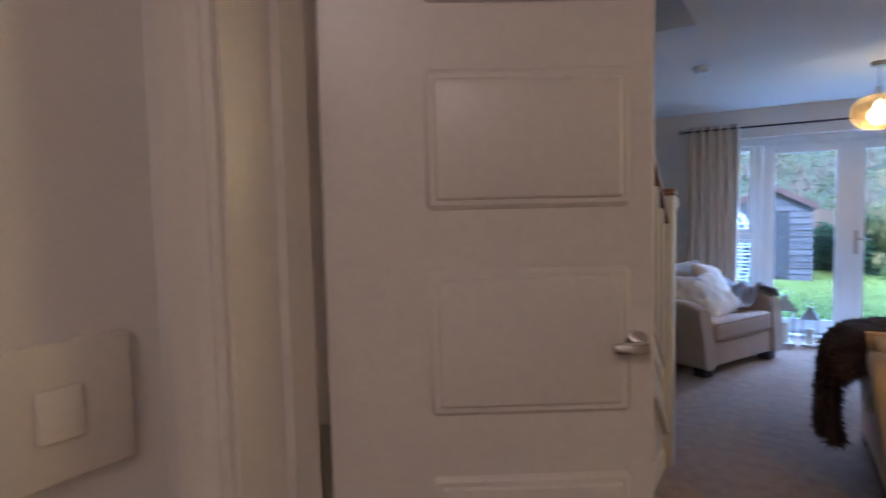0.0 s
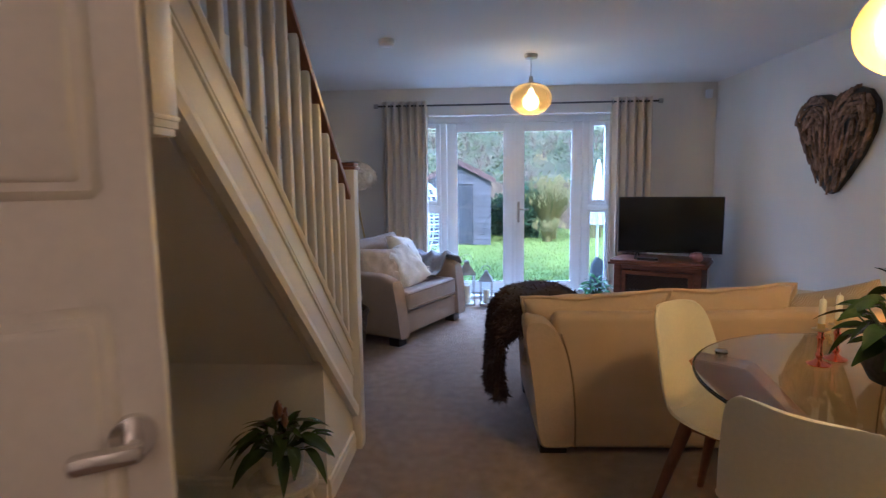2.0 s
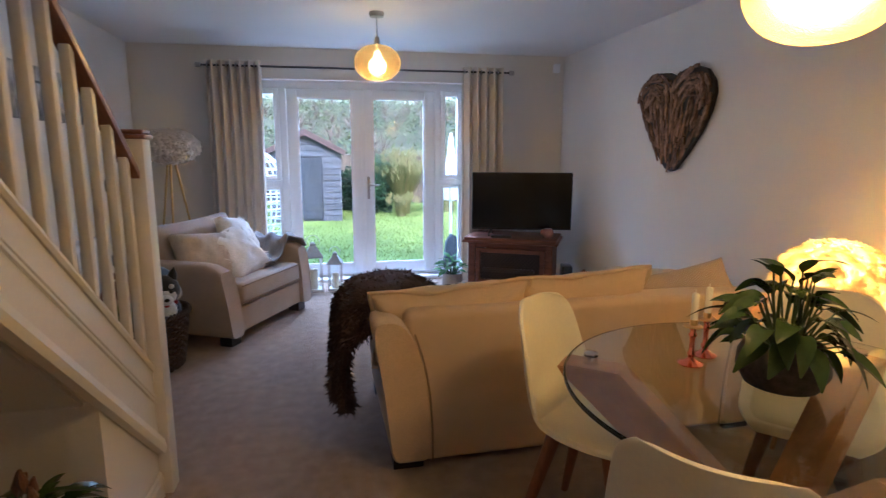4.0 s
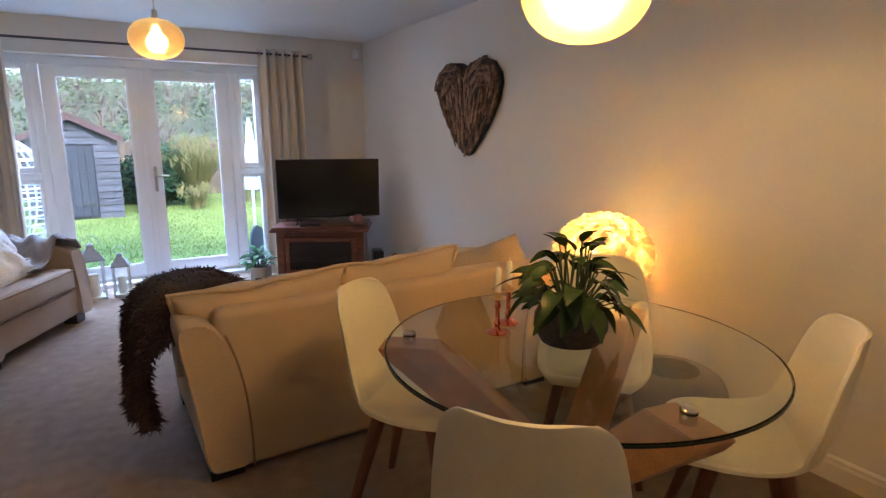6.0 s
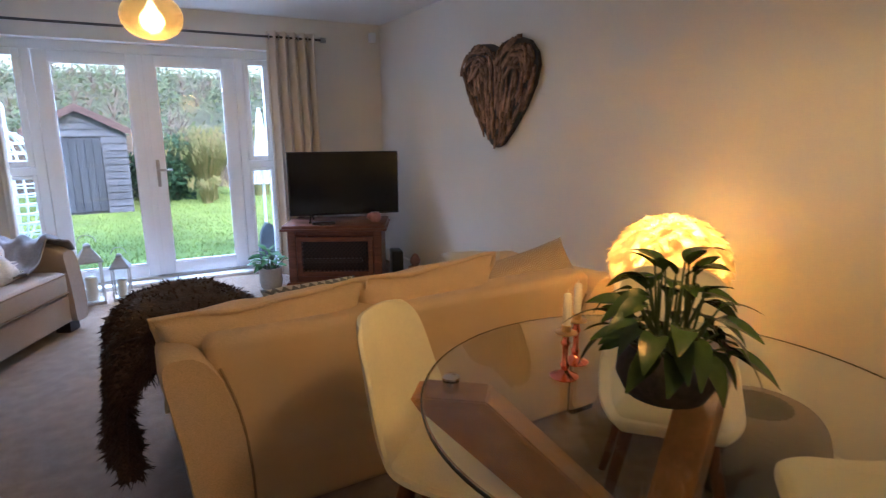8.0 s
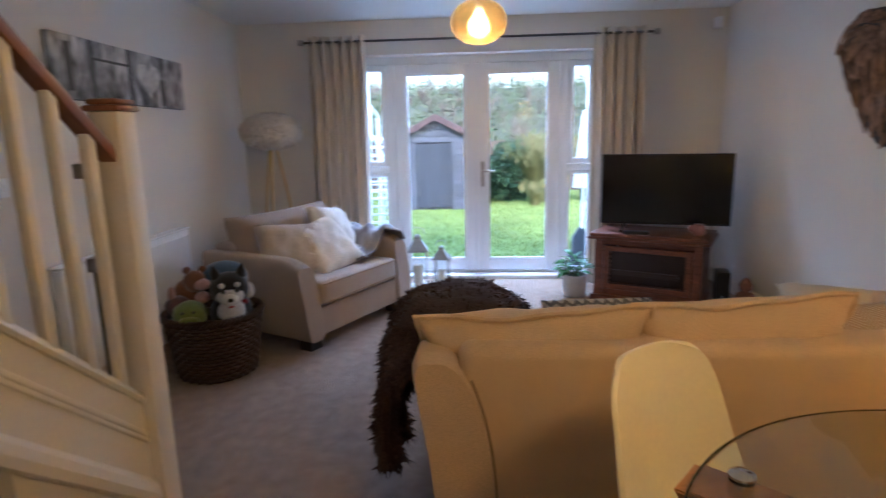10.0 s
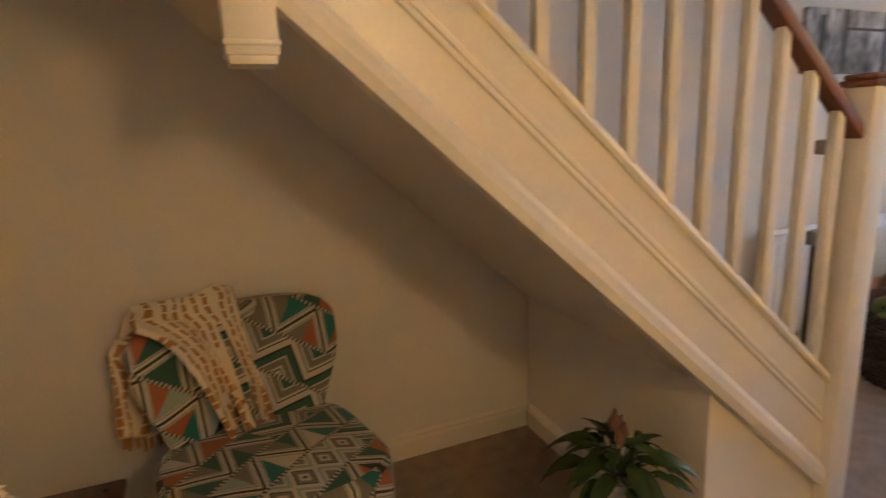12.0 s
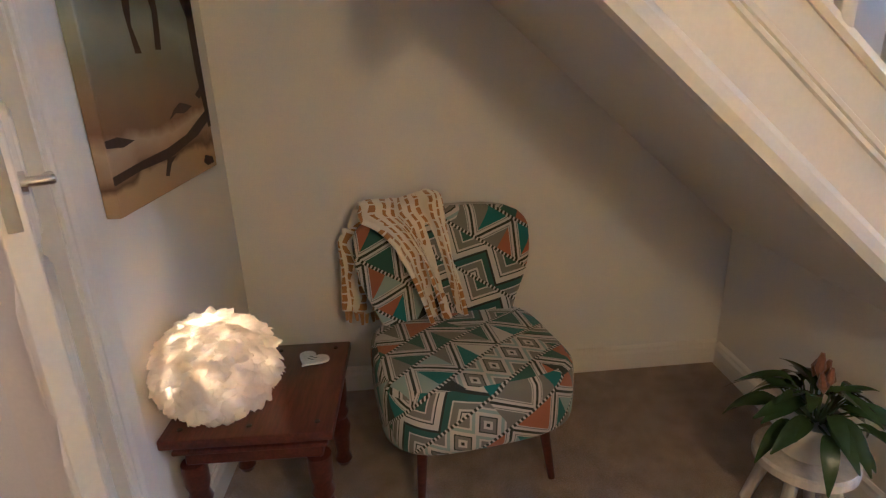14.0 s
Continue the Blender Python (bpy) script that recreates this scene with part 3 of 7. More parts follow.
# rounded lower bead, grooved moulding and capping along the string
ang = math.degrees(math.atan(SL))
LEN = (3.715 - 1.45) / math.cos(math.radians(ang))
for off, prof, nm in ((0.0, [(0, -0.03), (0.024, -0.024), (0.030, 0), (0.024, 0.026), (0, 0.045)], "lower_bead"),
                      (0.185, [(0, 0), (0.007, 0.004), (0.007, 0.012), (0.002, 0.016), (0.007, 0.020), (0.007, 0.030), (0, 0.034)], "string_moulding"),
                      (0.325, [(-0.052, 0), (0.008, 0), (0.014, 0.012), (0.008, 0.028), (-0.052, 0.028)], "string_capping")):
    bm = bmesh.new()
    k = math.cos(math.radians(ang))
    prism(bm, [(XS + a, b) for a, b in prof], "y", 0, LEN)
    part(nm, bm, M_TRIM, stairs, smooth=False, at=pose(0, 3.715, s_low(3.715) + off, -ang, 0, 0) @ Matrix.Scale(-1, 4, (0, 1, 0)))
bm = bmesh.new()
rbox(bm, (-0.190, 3.71, 0), (-0.100, 3.80, 1.45), 0.006, 2)
part("newel_post", bm, M_TRIM, stairs)
bm = bmesh.new()
rbox(bm, (-0.200, 3.70, 1.45), (-0.090, 3.81, 1.468), 0.006, 2)
rbox(bm, (-0.193, 3.707, 1.468), (-0.097, 3.803, 1.486), 0.008, 3)
part("newel_cap", bm, M_RAIL, stairs, "varnished brown cap")
bm = bmesh.new()
rbox(bm, (-0.185, 2.018, 1.51), (-0.095, 2.108, 2.9), 0.004, 2)
rbox(bm, (-0.180, 2.023, 1.495), (-0.100, 2.103, 1.512), 0.004, 2)
rbox(bm, (-0.188, 2.015, 1.525), (-0.092, 2.111, 1.536), 0.004, 2)
part("upper_newel", bm, M_TRIM, stairs)
# handrail
bm = bmesh.new()
RP = [(-0.025, 0), (0.025, 0), (0.028, 0.015), (0.023, 0.035), (0.010, 0.045), (-0.010, 0.045), (-0.023, 0.035), (-0.028, 0.015)]
prism(bm, [(-0.145 + a, b) for a, b in RP], "y", 0, (3.715 - 2.10) / math.cos(math.radians(ang)))
part("handrail", bm, M_RAIL, stairs, "varnished brown wooden handrail", at=pose(0, 3.715, 1.30, -ang, 0, 0) @ Matrix.Scale(-1, 4, (0, 1, 0)))
y = 3.715 - 0.085
while y > 2.13:
    bm = bmesh.new()
    z0, z1 = s_low(y) + 0.345, 1.31 + SL * (3.715 - y)
    rbox(bm, (-0.161, y - 0.016, z0), (-0.129, y + 0.016, z1), 0.005, 2)
    part("spindle", bm, M_TRIM, stairs)
    y -= 0.122
# folded stair gate fixing behind the newel
bm = bmesh.new()
rod(bm, (-0.215, 3.69, 0.60), (-0.215, 3.69, 1.02), 0.008, seg=10)
part("gate_rod", bm, M_GUN, stairs, "dark grey metal gate rod")
for z in (0.62, 1.0, 1.28):
    bm = bmesh.new()
    rbox(bm, (-0.232, 3.672, z - 0.022), (-0.192, 3.712, z + 0.022), 0.004, 2)
    part("gate_bracket", bm, M_POT_GREY, stairs, "grey plastic bracket")
# treads and risers, carpeted
n_st = 12
RISE = 0.219 * SL
for i in range(n_st):
    bm = bmesh.new()
    y0 = 3.97 - 0.219 * i
    x1 = XS - 0.047 if y0 < 3.72 + 0.219 else XS - 0.06
    rbox(bm, (xl(y0) + 0.004, y0 - 0.20, RISE * (i + 1) - 0.022), (x1, y0 + 0.012, RISE * (i + 1)), 0.012, 3)
    box(bm, (xl(y0) + 0.004, y0 - 0.02, RISE * i + 0.004), (x1, y0, RISE * (i + 1) - 0.02))
    part("step", bm, M_CARPET, stairs, "carpeted step")
# soffit and low end wall
bm = bmesh.new()
YT = 1.21
prism(bm, [(3.22, s_low(3.22) - 0.02), (YT, s_low(YT) - 0.02), (YT, s_low(YT) + 0.05), (3.22, s_low(3.22) + 0.05)], "x", -1.16, XS - 0.047)
setting("stair_soffit", bm, M_WALL, "plastered underside of the stairs")
bm = bmesh.new()
prism(bm, [(3.22, 0), (3.705, 0), (3.705, s_low(3.705)), (3.22, s_low(3.22))], "x", -1.16, XS - 0.006)
setting("wall_under_stairs", bm, M_WALL, "low off-white wall under the stairs")
bm = bmesh.new()
prism(bm, [(XS - 0.006 + a, b) for a, b in SK], "y", 3.225, 3.70)
prism(bm, [(3.22 - a, b) for a, b in SK], "x", -1.14, XS - 0.006)
setting("baseboard_under_stairs", bm, M_TRIM, "white skirting")

# ---- garden doors and sidelights ----
win = thing("window_1", pose(0, YG, 0), "white plastic french doors with narrow sidelights", "window")
tagged(win, kind="structure")


def frame_bars(nm, x0, x1, z0, z1, w, y0=-0.035, y1=0.035, wt=None, wb=None, parent=None):
    bm = bmesh.new()
    wt, wb = wt or w, wb or w
    rbox(bm, (x0, y0, z0), (x0 + w, y1, z1), 0.006, 2)
    rbox(bm, (x1 - w, y0, z0), (x1, y1, z1), 0.006, 2)
    rbox(bm, (x0 + w, y0, z1 - wt), (x1 - w, y1, z1), 0.006, 2)
    rbox(bm, (x0 + w, y0, z0), (x1 - w, y1, z0 + wb), 0.006, 2)
    return part(nm, bm, M_UPVC, parent)


def pane(x0, x1, z0, z1, parent):
    bm = bmesh.new()
    box(bm, (x0, -0.010, z0), (x1, -0.004, z1))
    box(bm, (x0, 0.004, z0), (x1, 0.010, z1))
    ob = part("pane", bm, M_PANE, parent, smooth=False)
    ob.visible_shadow = False
    return ob


frame_bars("outer_frame", -0.24, 2.02, 0.0, 2.10, 0.05, wt=0.075, wb=0.055, parent=win)
for x0, x1 in ((0.045, 0.115), (1.665, 1.735)):
    bm = bmesh.new()
    rbox(bm, (x0, -0.05, 0.055), (x1, 0.04, 2.025), 0.006, 2)
    part("mullion", bm, M_UPVC, win)
for x0, x1 in ((0.12, 0.885), (0.893, 1.66)):
    leaf = frame_bars("door_leaf", x0, x1, 0.06, 2.02, 0.105, -0.045, 0.025, wt=0.085, wb=0.11, parent=win)
    pane(x0 + 0.10, x1 - 0.10, 0.165, 1.94, leaf)
    bm = bmesh.new()
    for a, b, c, d in ((x0 + 0.105, 0.17, x0 + 0.118, 1.935), (x1 - 0.118, 0.17, x1 - 0.105, 1.935)):
        box(bm, (a, -0.038, b), (c, -0.012, d))
    box(bm, (x0 + 0.118, -0.038, 0.17), (x1 - 0.118, -0.012, 0.183))
    box(bm, (x0 + 0.118, -0.038, 1.922), (x1 - 0.118, -0.012, 1.935))
    part("glazing_bead", bm, M_UPVC, leaf, smooth=False)
bm = bmesh.new()
rbox(bm, (0.868, -0.058, 0.065), (0.91, -0.044, 2.015), 0.005, 2)
part("meeting_bead", bm, M_UPVC, win)
hd = bmesh.new()
rbox(hd, (0.930, -0.056, 0.88), (0.958, -0.044, 1.12), 0.004, 2)
rod(hd, (0.944, -0.05, 1.03), (0.944, -0.095, 1.03), 0.009)
rbox(hd, (0.936, -0.105, 1.020), (1.06, -0.085, 1.040), 0.007, 2)
part("door_handle", hd, M_STEEL, win, "satin steel lever handle")
for x0, x1 in ((-0.19, 0.045), (1.735, 1.97)):
    bm = bmesh.new()
    rbox(bm, (x0, -0.04, 1.02), (x1, 0.03, 1.085), 0.006, 2)
    part("transom", bm, M_UPVC, win)
    s = frame_bars("top_sash", x0 + 0.004, x1 - 0.004, 1.088, 2.02, 0.05, -0.042, 0.02, parent=win)
    pane(x0 + 0.05, x1 - 0.05, 1.13, 1.98, s)
    s = frame_bars("lower_light", x0 + 0.004, x1 - 0.004, 0.058, 1.018, 0.03, -0.03, 0.02, parent=win)
    pane(x0 + 0.03, x1 - 0.03, 0.085, 0.995, s)
bm = bmesh.new()
rbox(bm, (-0.24, -0.175, 0.0), (2.02, -0.05, 0.035), 0.006, 2)
part("threshold", bm, M_UPVC, win)

# curtain pole and curtains
pole = thing("curtain_pole", pose(0, 7.14, 2.178), "dark steel curtain pole with ring finials", "curtain pole")
bm = bmesh.new()
rod(bm, (-0.61, 0, 0), (2.38, 0, 0), 0.010, seg=12)
part("pole", bm, M_GUN, pole)
for x in (-0.62, 2.39):
    bm = bmesh.new()
    rod(bm, (x - 0.022, 0, 0), (x + 0.022, 0, 0), 0.024, seg=18)
    part("finial", bm, M_STEEL, pole)
for x in (-0.56, 2.32):
    bm = bmesh.new()
    rod(bm, (x, 0, 0), (x, YW - 7.14, 0), 0.007)
    rod(bm, (x, YW - 7.14 - 0.008, 0), (x, YW - 7.14, 0), 0.025)
    part("bracket", bm, M_STEEL, pole)


def curtain(x0, x1, folds, seed, lbl):
    c = thing("curtain", pose((x0 + x1) / 2, 7.14, 0.0), lbl, "curtain", "curtains at the garden doors")
    w = x1 - x0
    rng = random.Random(seed)
    ph = [rng.uniform(-0.5, 0.5) for _ in range(folds + 2)]

    def f(u, v):
        z = 0.03 + 2.195 * (1 - v)
        k = u * folds
        a = 2 * math.pi * k + 0.6 * ph[int(k) % len(ph)] * math.sin(math.pi * (k % 1)) * v
        spread = 1 + 0.06 * v * math.sin(3 * u + seed)
        amp = 0.052 + 0.012 * math.sin(7 * u + seed) * v
        return ((u - 0.5) * w * spread + 0.018 * math.sin(2 * a) + 0.02 * v * math.sin(2.1 * v + seed), amp * math.sin(a) + 0.012 * math.sin(5 * v + 3 * u), z)
    bm = bmesh.new()
    grid(bm, f, folds * 14, 24)
    ob = part("cloth", bm, M_CURTAIN, c, angle=80)
    sol = ob.modifiers.new("thick", "SOLIDIFY")
    sol.thickness = 0.004
    for i in range(folds):
        x = (-0.5 + (i + 0.5) / folds) * w
        for s in (-1, 1):
            bm = bmesh.new()
            lathe(bm, [(0.016, -0.004), (0.026, -0.003), (0.026, 0.003), (0.016, 0.004)], 16, pose(x + s * w / folds / 4, 0, 2.178, 0, 90, 0), cap=False)
            part("eyelet", bm, M_STEEL, c)
    return c


curtain(-0.56, -0.06, 6, 2, "cream eyelet curtain drawn back beside the garden doors")
curtain(1.88, 2.31, 5, 7, "cream eyelet curtain gathered behind the television")


# ---- seating ----
def arm_mesh(bm, L, hgt, w, flare=0.05):
    """A sofa arm with a rolled top, along y from 0 to L, curved down at the front."""
    seg = 14

    def f(u, v):
        a = v * 2 * math.pi
        y = u * L
        front = max(0.0, (u - 0.80) / 0.20)
        h = hgt * (1 - 0.10 * front ** 2)
        cx, cz = math.cos(a), math.sin(a)
        x = math.copysign(abs(cx) ** 0.35, cx) * w / 2
        z = h / 2 + math.copysign(abs(cz) ** 0.35, cz) * h / 2
        return (x + flare * (z / hgt) ** 2, y, z)
    vs = grid(bm, f, 20, 40)
    bm.faces.new([r for r in vs[0]][:-1])
    bm.faces.new([r for r in vs[-1]][:-1][::-1])
    bmesh.ops.remove_doubles(bm, verts=bm.verts, dist=0.0005)


def seam(bm, pts, r=0.005, seg=6):
    """A stitched cord or bent rod through points, as one tube."""
    pts = [Vector(p) for p in pts]
    closed = (pts[0] - pts[-1]).length < 1e-4
    if closed:
        pts = pts[:-1]
    n = len(pts)
    rings = []
    for i, p in enumerate(pts):
        d = (pts[(i + 1) % n] - pts[i - 1]) if closed or 0 < i < n - 1 else (pts[1] - pts[0] if i == 0 else pts[-1] - pts[-2])
        d.normalize()
        e = d.cross(Vector((0.31, 0.17, 0.93)))
        e = e.normalized() if e.length > 0.05 else d.orthogonal().normalized()
        f = d.cross(e)
        rings.append([bm.verts.new(p + (e * math.cos(2 * math.pi * k / seg) + f * math.sin(2 * math.pi * k / seg)) * r) for k in range(seg)])
    for i in range(n if closed else n - 1):
        p, q = rings[i], rings[(i + 1) % n]
        for k in range(seg):
            bm.faces.new((p[k], p[(k + 1) % seg], q[(k + 1) % seg], q[k]))
    if not closed:
        bm.faces.new(rings[0][::-1])
        bm.faces.new(rings[-1])


def rolled(bm, a, b, r, m=None):
    rbox(bm, a, b, r, 5, m)


def big_sofa():
    s = thing("sofa", pose(0.76, 3.70, 0, 0, 0, 2.0), "oatmeal fabric sofa seen from behind, with loose back cushions", "sofa")
    W, D = 1.95, 0.98
    bm = bmesh.new()
    rolled(bm, (0.20, 0.02, 0.07), (W - 0.20, D - 0.05, 0.30), 0.03)
    part("base", bm, M_SOFA, s)
    bm = bmesh.new()
    rolled(bm, (0.118, 0.006, 0.022), (W - 0.118, 0.19, 0.728), 0.040)
    part("back_frame", bm, M_SOFA, s)
    for sgn, x in ((-1, 0.0325), (1, W - 0.0325)):
        bm = bmesh.new()

        def f(u, v, sgn=sgn):
            a = v * 2 * math.pi
            front = max(0.0, (u - 0.80) / 0.20)
            soft = 1 - 0.07 * max(0.0, 1 - u / 0.045) ** 2
            h = 0.692 * (1 - 0.05 * min(1.0, u / 0.5) - 0.10 * front ** 2)
            cx, cz = math.cos(a), math.sin(a)
            round_ = 0.62 if cz > 0 else 0.30
            dx = math.copysign(abs(cx) ** round_, cx) * 0.0925 * soft
            z = h / 2 + math.copysign(abs(cz) ** (0.50 if cz > 0 else 0.30), cz) * h / 2 * soft
            bulge = 0.020 * math.sin(math.pi * min(1.0, z / h)) * max(0.0, 1 - u * 2)
            return (dx - sgn * 0.11 * (1 - min(1.0, z / 0.68) ** 3) + (sgn * bulge if dx * sgn > 0 else 0), u * 0.95 - 0.014, z + 0.022)
        vs = grid(bm, f, 28, 44)
        bm.faces.new(vs[0][:-1])
        bm.faces.new(vs[-1][:-1][::-1])
        bmesh.ops.remove_doubles(bm, verts=bm.verts, dist=0.0005)
        bmesh.ops.translate(bm, verts=bm.verts, vec=(x, 0, 0))
        arm = part("arm", bm, M_SOFA, s, angle=50)
        bm = bmesh.new()
        pts = []
        for i in range(15):
            z = 0.03 + 0.60 * i / 14
            pts.append((x - sgn * (0.0925 + 0.11 * (1 - min(1.0, (z - 0.022) / 0.68) ** 3)), 0.000, z))
        seam(bm, pts, 0.0045)
        part("back_seam", bm, M_PIPE, arm)
    for x0, x1 in ((0.17, W / 2 - 0.005), (W / 2 + 0.005, W - 0.17)):
        bm = bmesh.new()
        rolled(bm, (x0, 0.20, 0.30), (x1, D - 0.02, 0.46), 0.05)
        part("seat_cushion", bm, M_SOFA, s)
    for i, (x, sw, tilt, z) in enumerate(((0.365, 0.74, 24, 0.595), (1.025, 0.69, 20, 0.620))):
        bm = bmesh.new()
        m = pose(x, 0.225, z, 90 + tilt, -2 if i else -3, 2 if i else -2)
        puff(bm, (sw, 0.44, 0.24), m, 0.62, 30, 0.022, i * 5)
        c = part("back_cushion", bm, M_SOFA, s, angle=80)
        bm = bmesh.new()
        k = 64
        ring = []
        for q in range(k + 1):
            a = q / k * 4
            e, f = int(a) % 4, a % 1 * 2 - 1
            u, v = [(f, -1), (1, f), (-f, 1), (-1, -f)][e]
            kk, k2 = 1 - 0.07 * (1 - u * u) * v * v, 1 - 0.07 * (1 - v * v) * u * u
            w = 0.010 * math.sin(q % k * 2 * math.pi * 5 / k) + 0.006 * math.sin(q % k * 2 * math.pi * 11 / k)
            ring.append(m @ Vector((u * sw / 2 * k2 * 1.025, v * 0.22 * kk * 1.03, w)))
        seam(bm, ring, 0.010)
        part("flange", bm, M_SOFA, c)
    for x, y in ((0.13, 0.075), (W - 0.12, 0.075), (0.13, D - 0.10), (W - 0.12, D - 0.10)):
        bm = bmesh.new()
        box(bm, (x - 0.070, y - 0.06, 0), (x + 0.065, y + 0.05, 0.06))
        part("foot", bm, M_DARKFOOT, s, smooth=False)
    return s


big_sofa()


def scatter(name, m, size, material, lbl, ripple=0.01, seed=0):
    bm = bmesh.new()
    puff(bm, size, Matrix.Identity(4), 0.55, 24, ripple, seed)
    ob = new(name, mesh_of(name, bm, material, True, 80))
    ob.matrix_basis = m
    return tagged(ob, lbl, "cushion")


scatter("scatter_cushion", pose(2.37, 3.94, 0.625, 56, -11, -4), (0.56, 0.42, 0.16), M_STRIPE, "taupe scatter cushion with white line pattern leaning on the sofa back", 0.02, 3)
scatter("scatter_cushion", pose(2.47, 4.48, 0.545, 30, 4, -8), (0.46, 0.44, 0.17), M_PALECUSH, "pale cream scatter cushion against the sofa arm", 0.02, 6)
scatter("scatter_cushion", pose(1.45, 4.30, 0.535, 36, 0, 6), (0.48, 0.44, 0.14), M_ZIG, "grey and white chevron scatter cushion on the sofa seat")


def shag(parent, base, count, length, material, seed, hang=1.0, both=False):
    """Tufts over a base mesh: short pointed strands."""
    rng = random.Random(seed)
    me = base.data
    polys = me.polygons
    areas = np.cumsum([p.area for p in polys])
    verts, faces = [], []
    for _ in range(count):
        p = polys[int(np.searchsorted(areas, rng.random() * areas[-1]))]
        vs = [me.vertices[i].co for i in p.vertices]
        a, b = rng.random(), rng.random()
        q = vs[0].lerp(vs[1], a).lerp(vs[-1].lerp(vs[2 if len(vs) > 3 else 1], a), b)
        side_ = rng.choice((1, 1, -1)) if both else 1
        d = (p.normal * side_ * 0.7 + Vector((rng.uniform(-.6, .6), rng.uniform(-.6, .6), rng.uniform(-1.0, .1) * hang + rng.uniform(-.6, .6) * (1 - hang)))).normalized() * length * rng.uniform(0.6, 1.3)
        w = d.cross(p.normal).normalized() * length * 0.11
        k = len(verts)
        verts += [q - w, q + w, q + d * 0.6 + w * 0.7 + Vector((0, 0, -0.12 * length * hang)), q + d + Vector((0, 0, -0.35 * length * hang))]
        faces += [(k, k + 1, k + 2), (k, k + 2, k + 3)]
    m2 = bpy.data.meshes.new("shag")
    m2.from_pydata([tuple(v) for v in verts], [], faces)
    m2.materials.append(material)
    ob = new("shag", m2)
    ob.parent = parent
    return tagged(ob, kind="stuff")


# brown throw over the sofa's arm
def brown_throw():
    t = thing("throw_blanket", pose(0.76, 3.70, 0, 0, 0, 2.0), "shaggy dark brown throw draped over the sofa arm", "blanket")
    prof = [(-0.135, 0.225), (-0.145, 0.32), (-0.140, 0.49), (-0.125, 0.66), (-0.03, 0.750), (0.11, 0.780), (0.24, 0.765), (0.36, 0.69), (0.42, 0.53)]

    def f(u, v):
        k = v * (len(prof) - 1)
        i = min(int(k), len(prof) - 2)
        a, b = prof[i], prof[i + 1]
        w = k - i
        x, z = a[0] + (b[0] - a[0]) * w, a[1] + (b[1] - a[1]) * w
        hem = 0.16 * noise.noise(Vector((u * 2.4, 3, 0))) + 0.22 * (u - 0.35) ** 2 - 0.03
        z += max(0.0, 1 - v * 3.2) * hem
        y = 0.16 + u * (0.62 + 0.10 * v)
        fold = (0.036 * math.sin(u * 15 + 2 * v) + 0.018 * math.sin(u * 31 + 4)) * max(0.12, 1 - v * 1.8)
        z -= 0.16 * (1 - u) ** 6 * min(1, v * 2.5) + 0.10 * u ** 6 * min(1, v * 2.5)
        x += fold - 0.01 + 0.02 * noise.noise(Vector((u * 5, v * 5, 1)))
        y += 0.05 * math.sin(v * 5) * (1 - v)
        return (x, y, max(0.03, z + 0.018 * noise.noise(Vector((u * 6, v * 6, 4)))))
    bm = bmesh.new()
    grid(bm, f, 44, 40)
    c = part("cloth", bm, M_BROWN, t, angle=90)
    sol = c.modifiers.new("thick", "SOLIDIFY")
    sol.thickness, sol.offset = 0.035, 0
    shag(t, c, 24000, 0.044, M_BROWN, 3, 1.0, True)


brown_throw()


def loveseat():
    s = thing("loveseat", pose(-0.17, 5.46, 0, 0, 0, 64.5), "taupe fabric snuggle chair with dark block feet", "armchair")
    # local x runs along the front from the near foot, y into the seat's back
    W, D = 1.16, 0.92
    bm = bmesh.new()
    rolled(bm, (0.10, 0.02, 0.07), (W - 0.10, D - 0.04, 0.27), 0.02)
    part("base", bm, M_SOFA2, s)
    bm = bmesh.new()
    rolled(bm, (0.06, D - 0.20, 0.07), (W - 0.06, D, 0.66), 0.05)
    part("back_frame", bm, M_SOFA2, s)
    for sgn, x in ((-1, 0.07), (1, W - 0.07)):
        bm = bmesh.new()
        tmp = bmesh.new()
        arm_mesh(tmp, 0.90, 0.54, 0.15, 0.0)
        for v in tmp.verts:
            v.co.y = 0.92 - v.co.y
            v.co.x += sgn * 0.035 * (v.co.z / 0.6)
            v.co.y += (0.075 * (v.co.z / 0.54) ** 2 - 0.045) * max(0, 1 - v.co.y / 0.35)
            v.co.z += 0.07
        tmp.transform(pose(x, 0, 0))
        join(bm, tmp)
        part("arm", bm, M_SOFA2, s)
    bm = bmesh.new()
    rolled(bm, (0.15, -0.01, 0.275), (W - 0.15, D - 0.2, 0.445), 0.045)
    c = part("seat_cushion", bm, M_SOFA2, s)
    bm = bmesh.new()
    for z in (0.30, 0.425):
        seam(bm, [(0.17, -0.006, z), (W - 0.17, -0.006, z)], 0.006)
    part("piping", bm, M_PIPE, c)
    bm = bmesh.new()
    puff(bm, (W - 0.16, 0.44, 0.30), pose(W / 2 - 0.02, D - 0.21, 0.635, 74, -1, 0), 0.42, 28, 0.03, 3)
    part("back_cushion", bm, M_SOFA2, s, angle=80)
    for x, y in ((0.10, 0.07), (W - 0.10, 0.07), (0.10, D - 0.08), (W - 0.10, D - 0.08)):
        bm = bmesh.new()
        box(bm, (x - 0.06, y - 0.05, 0), (x + 0.05, y + 0.05, 0.075))
        part("foot", bm, M_DARKFOOT, s, smooth=False)
    return s


LS = pose(-0.17, 5.46, 0, 0, 0, 64.5)
loveseat()


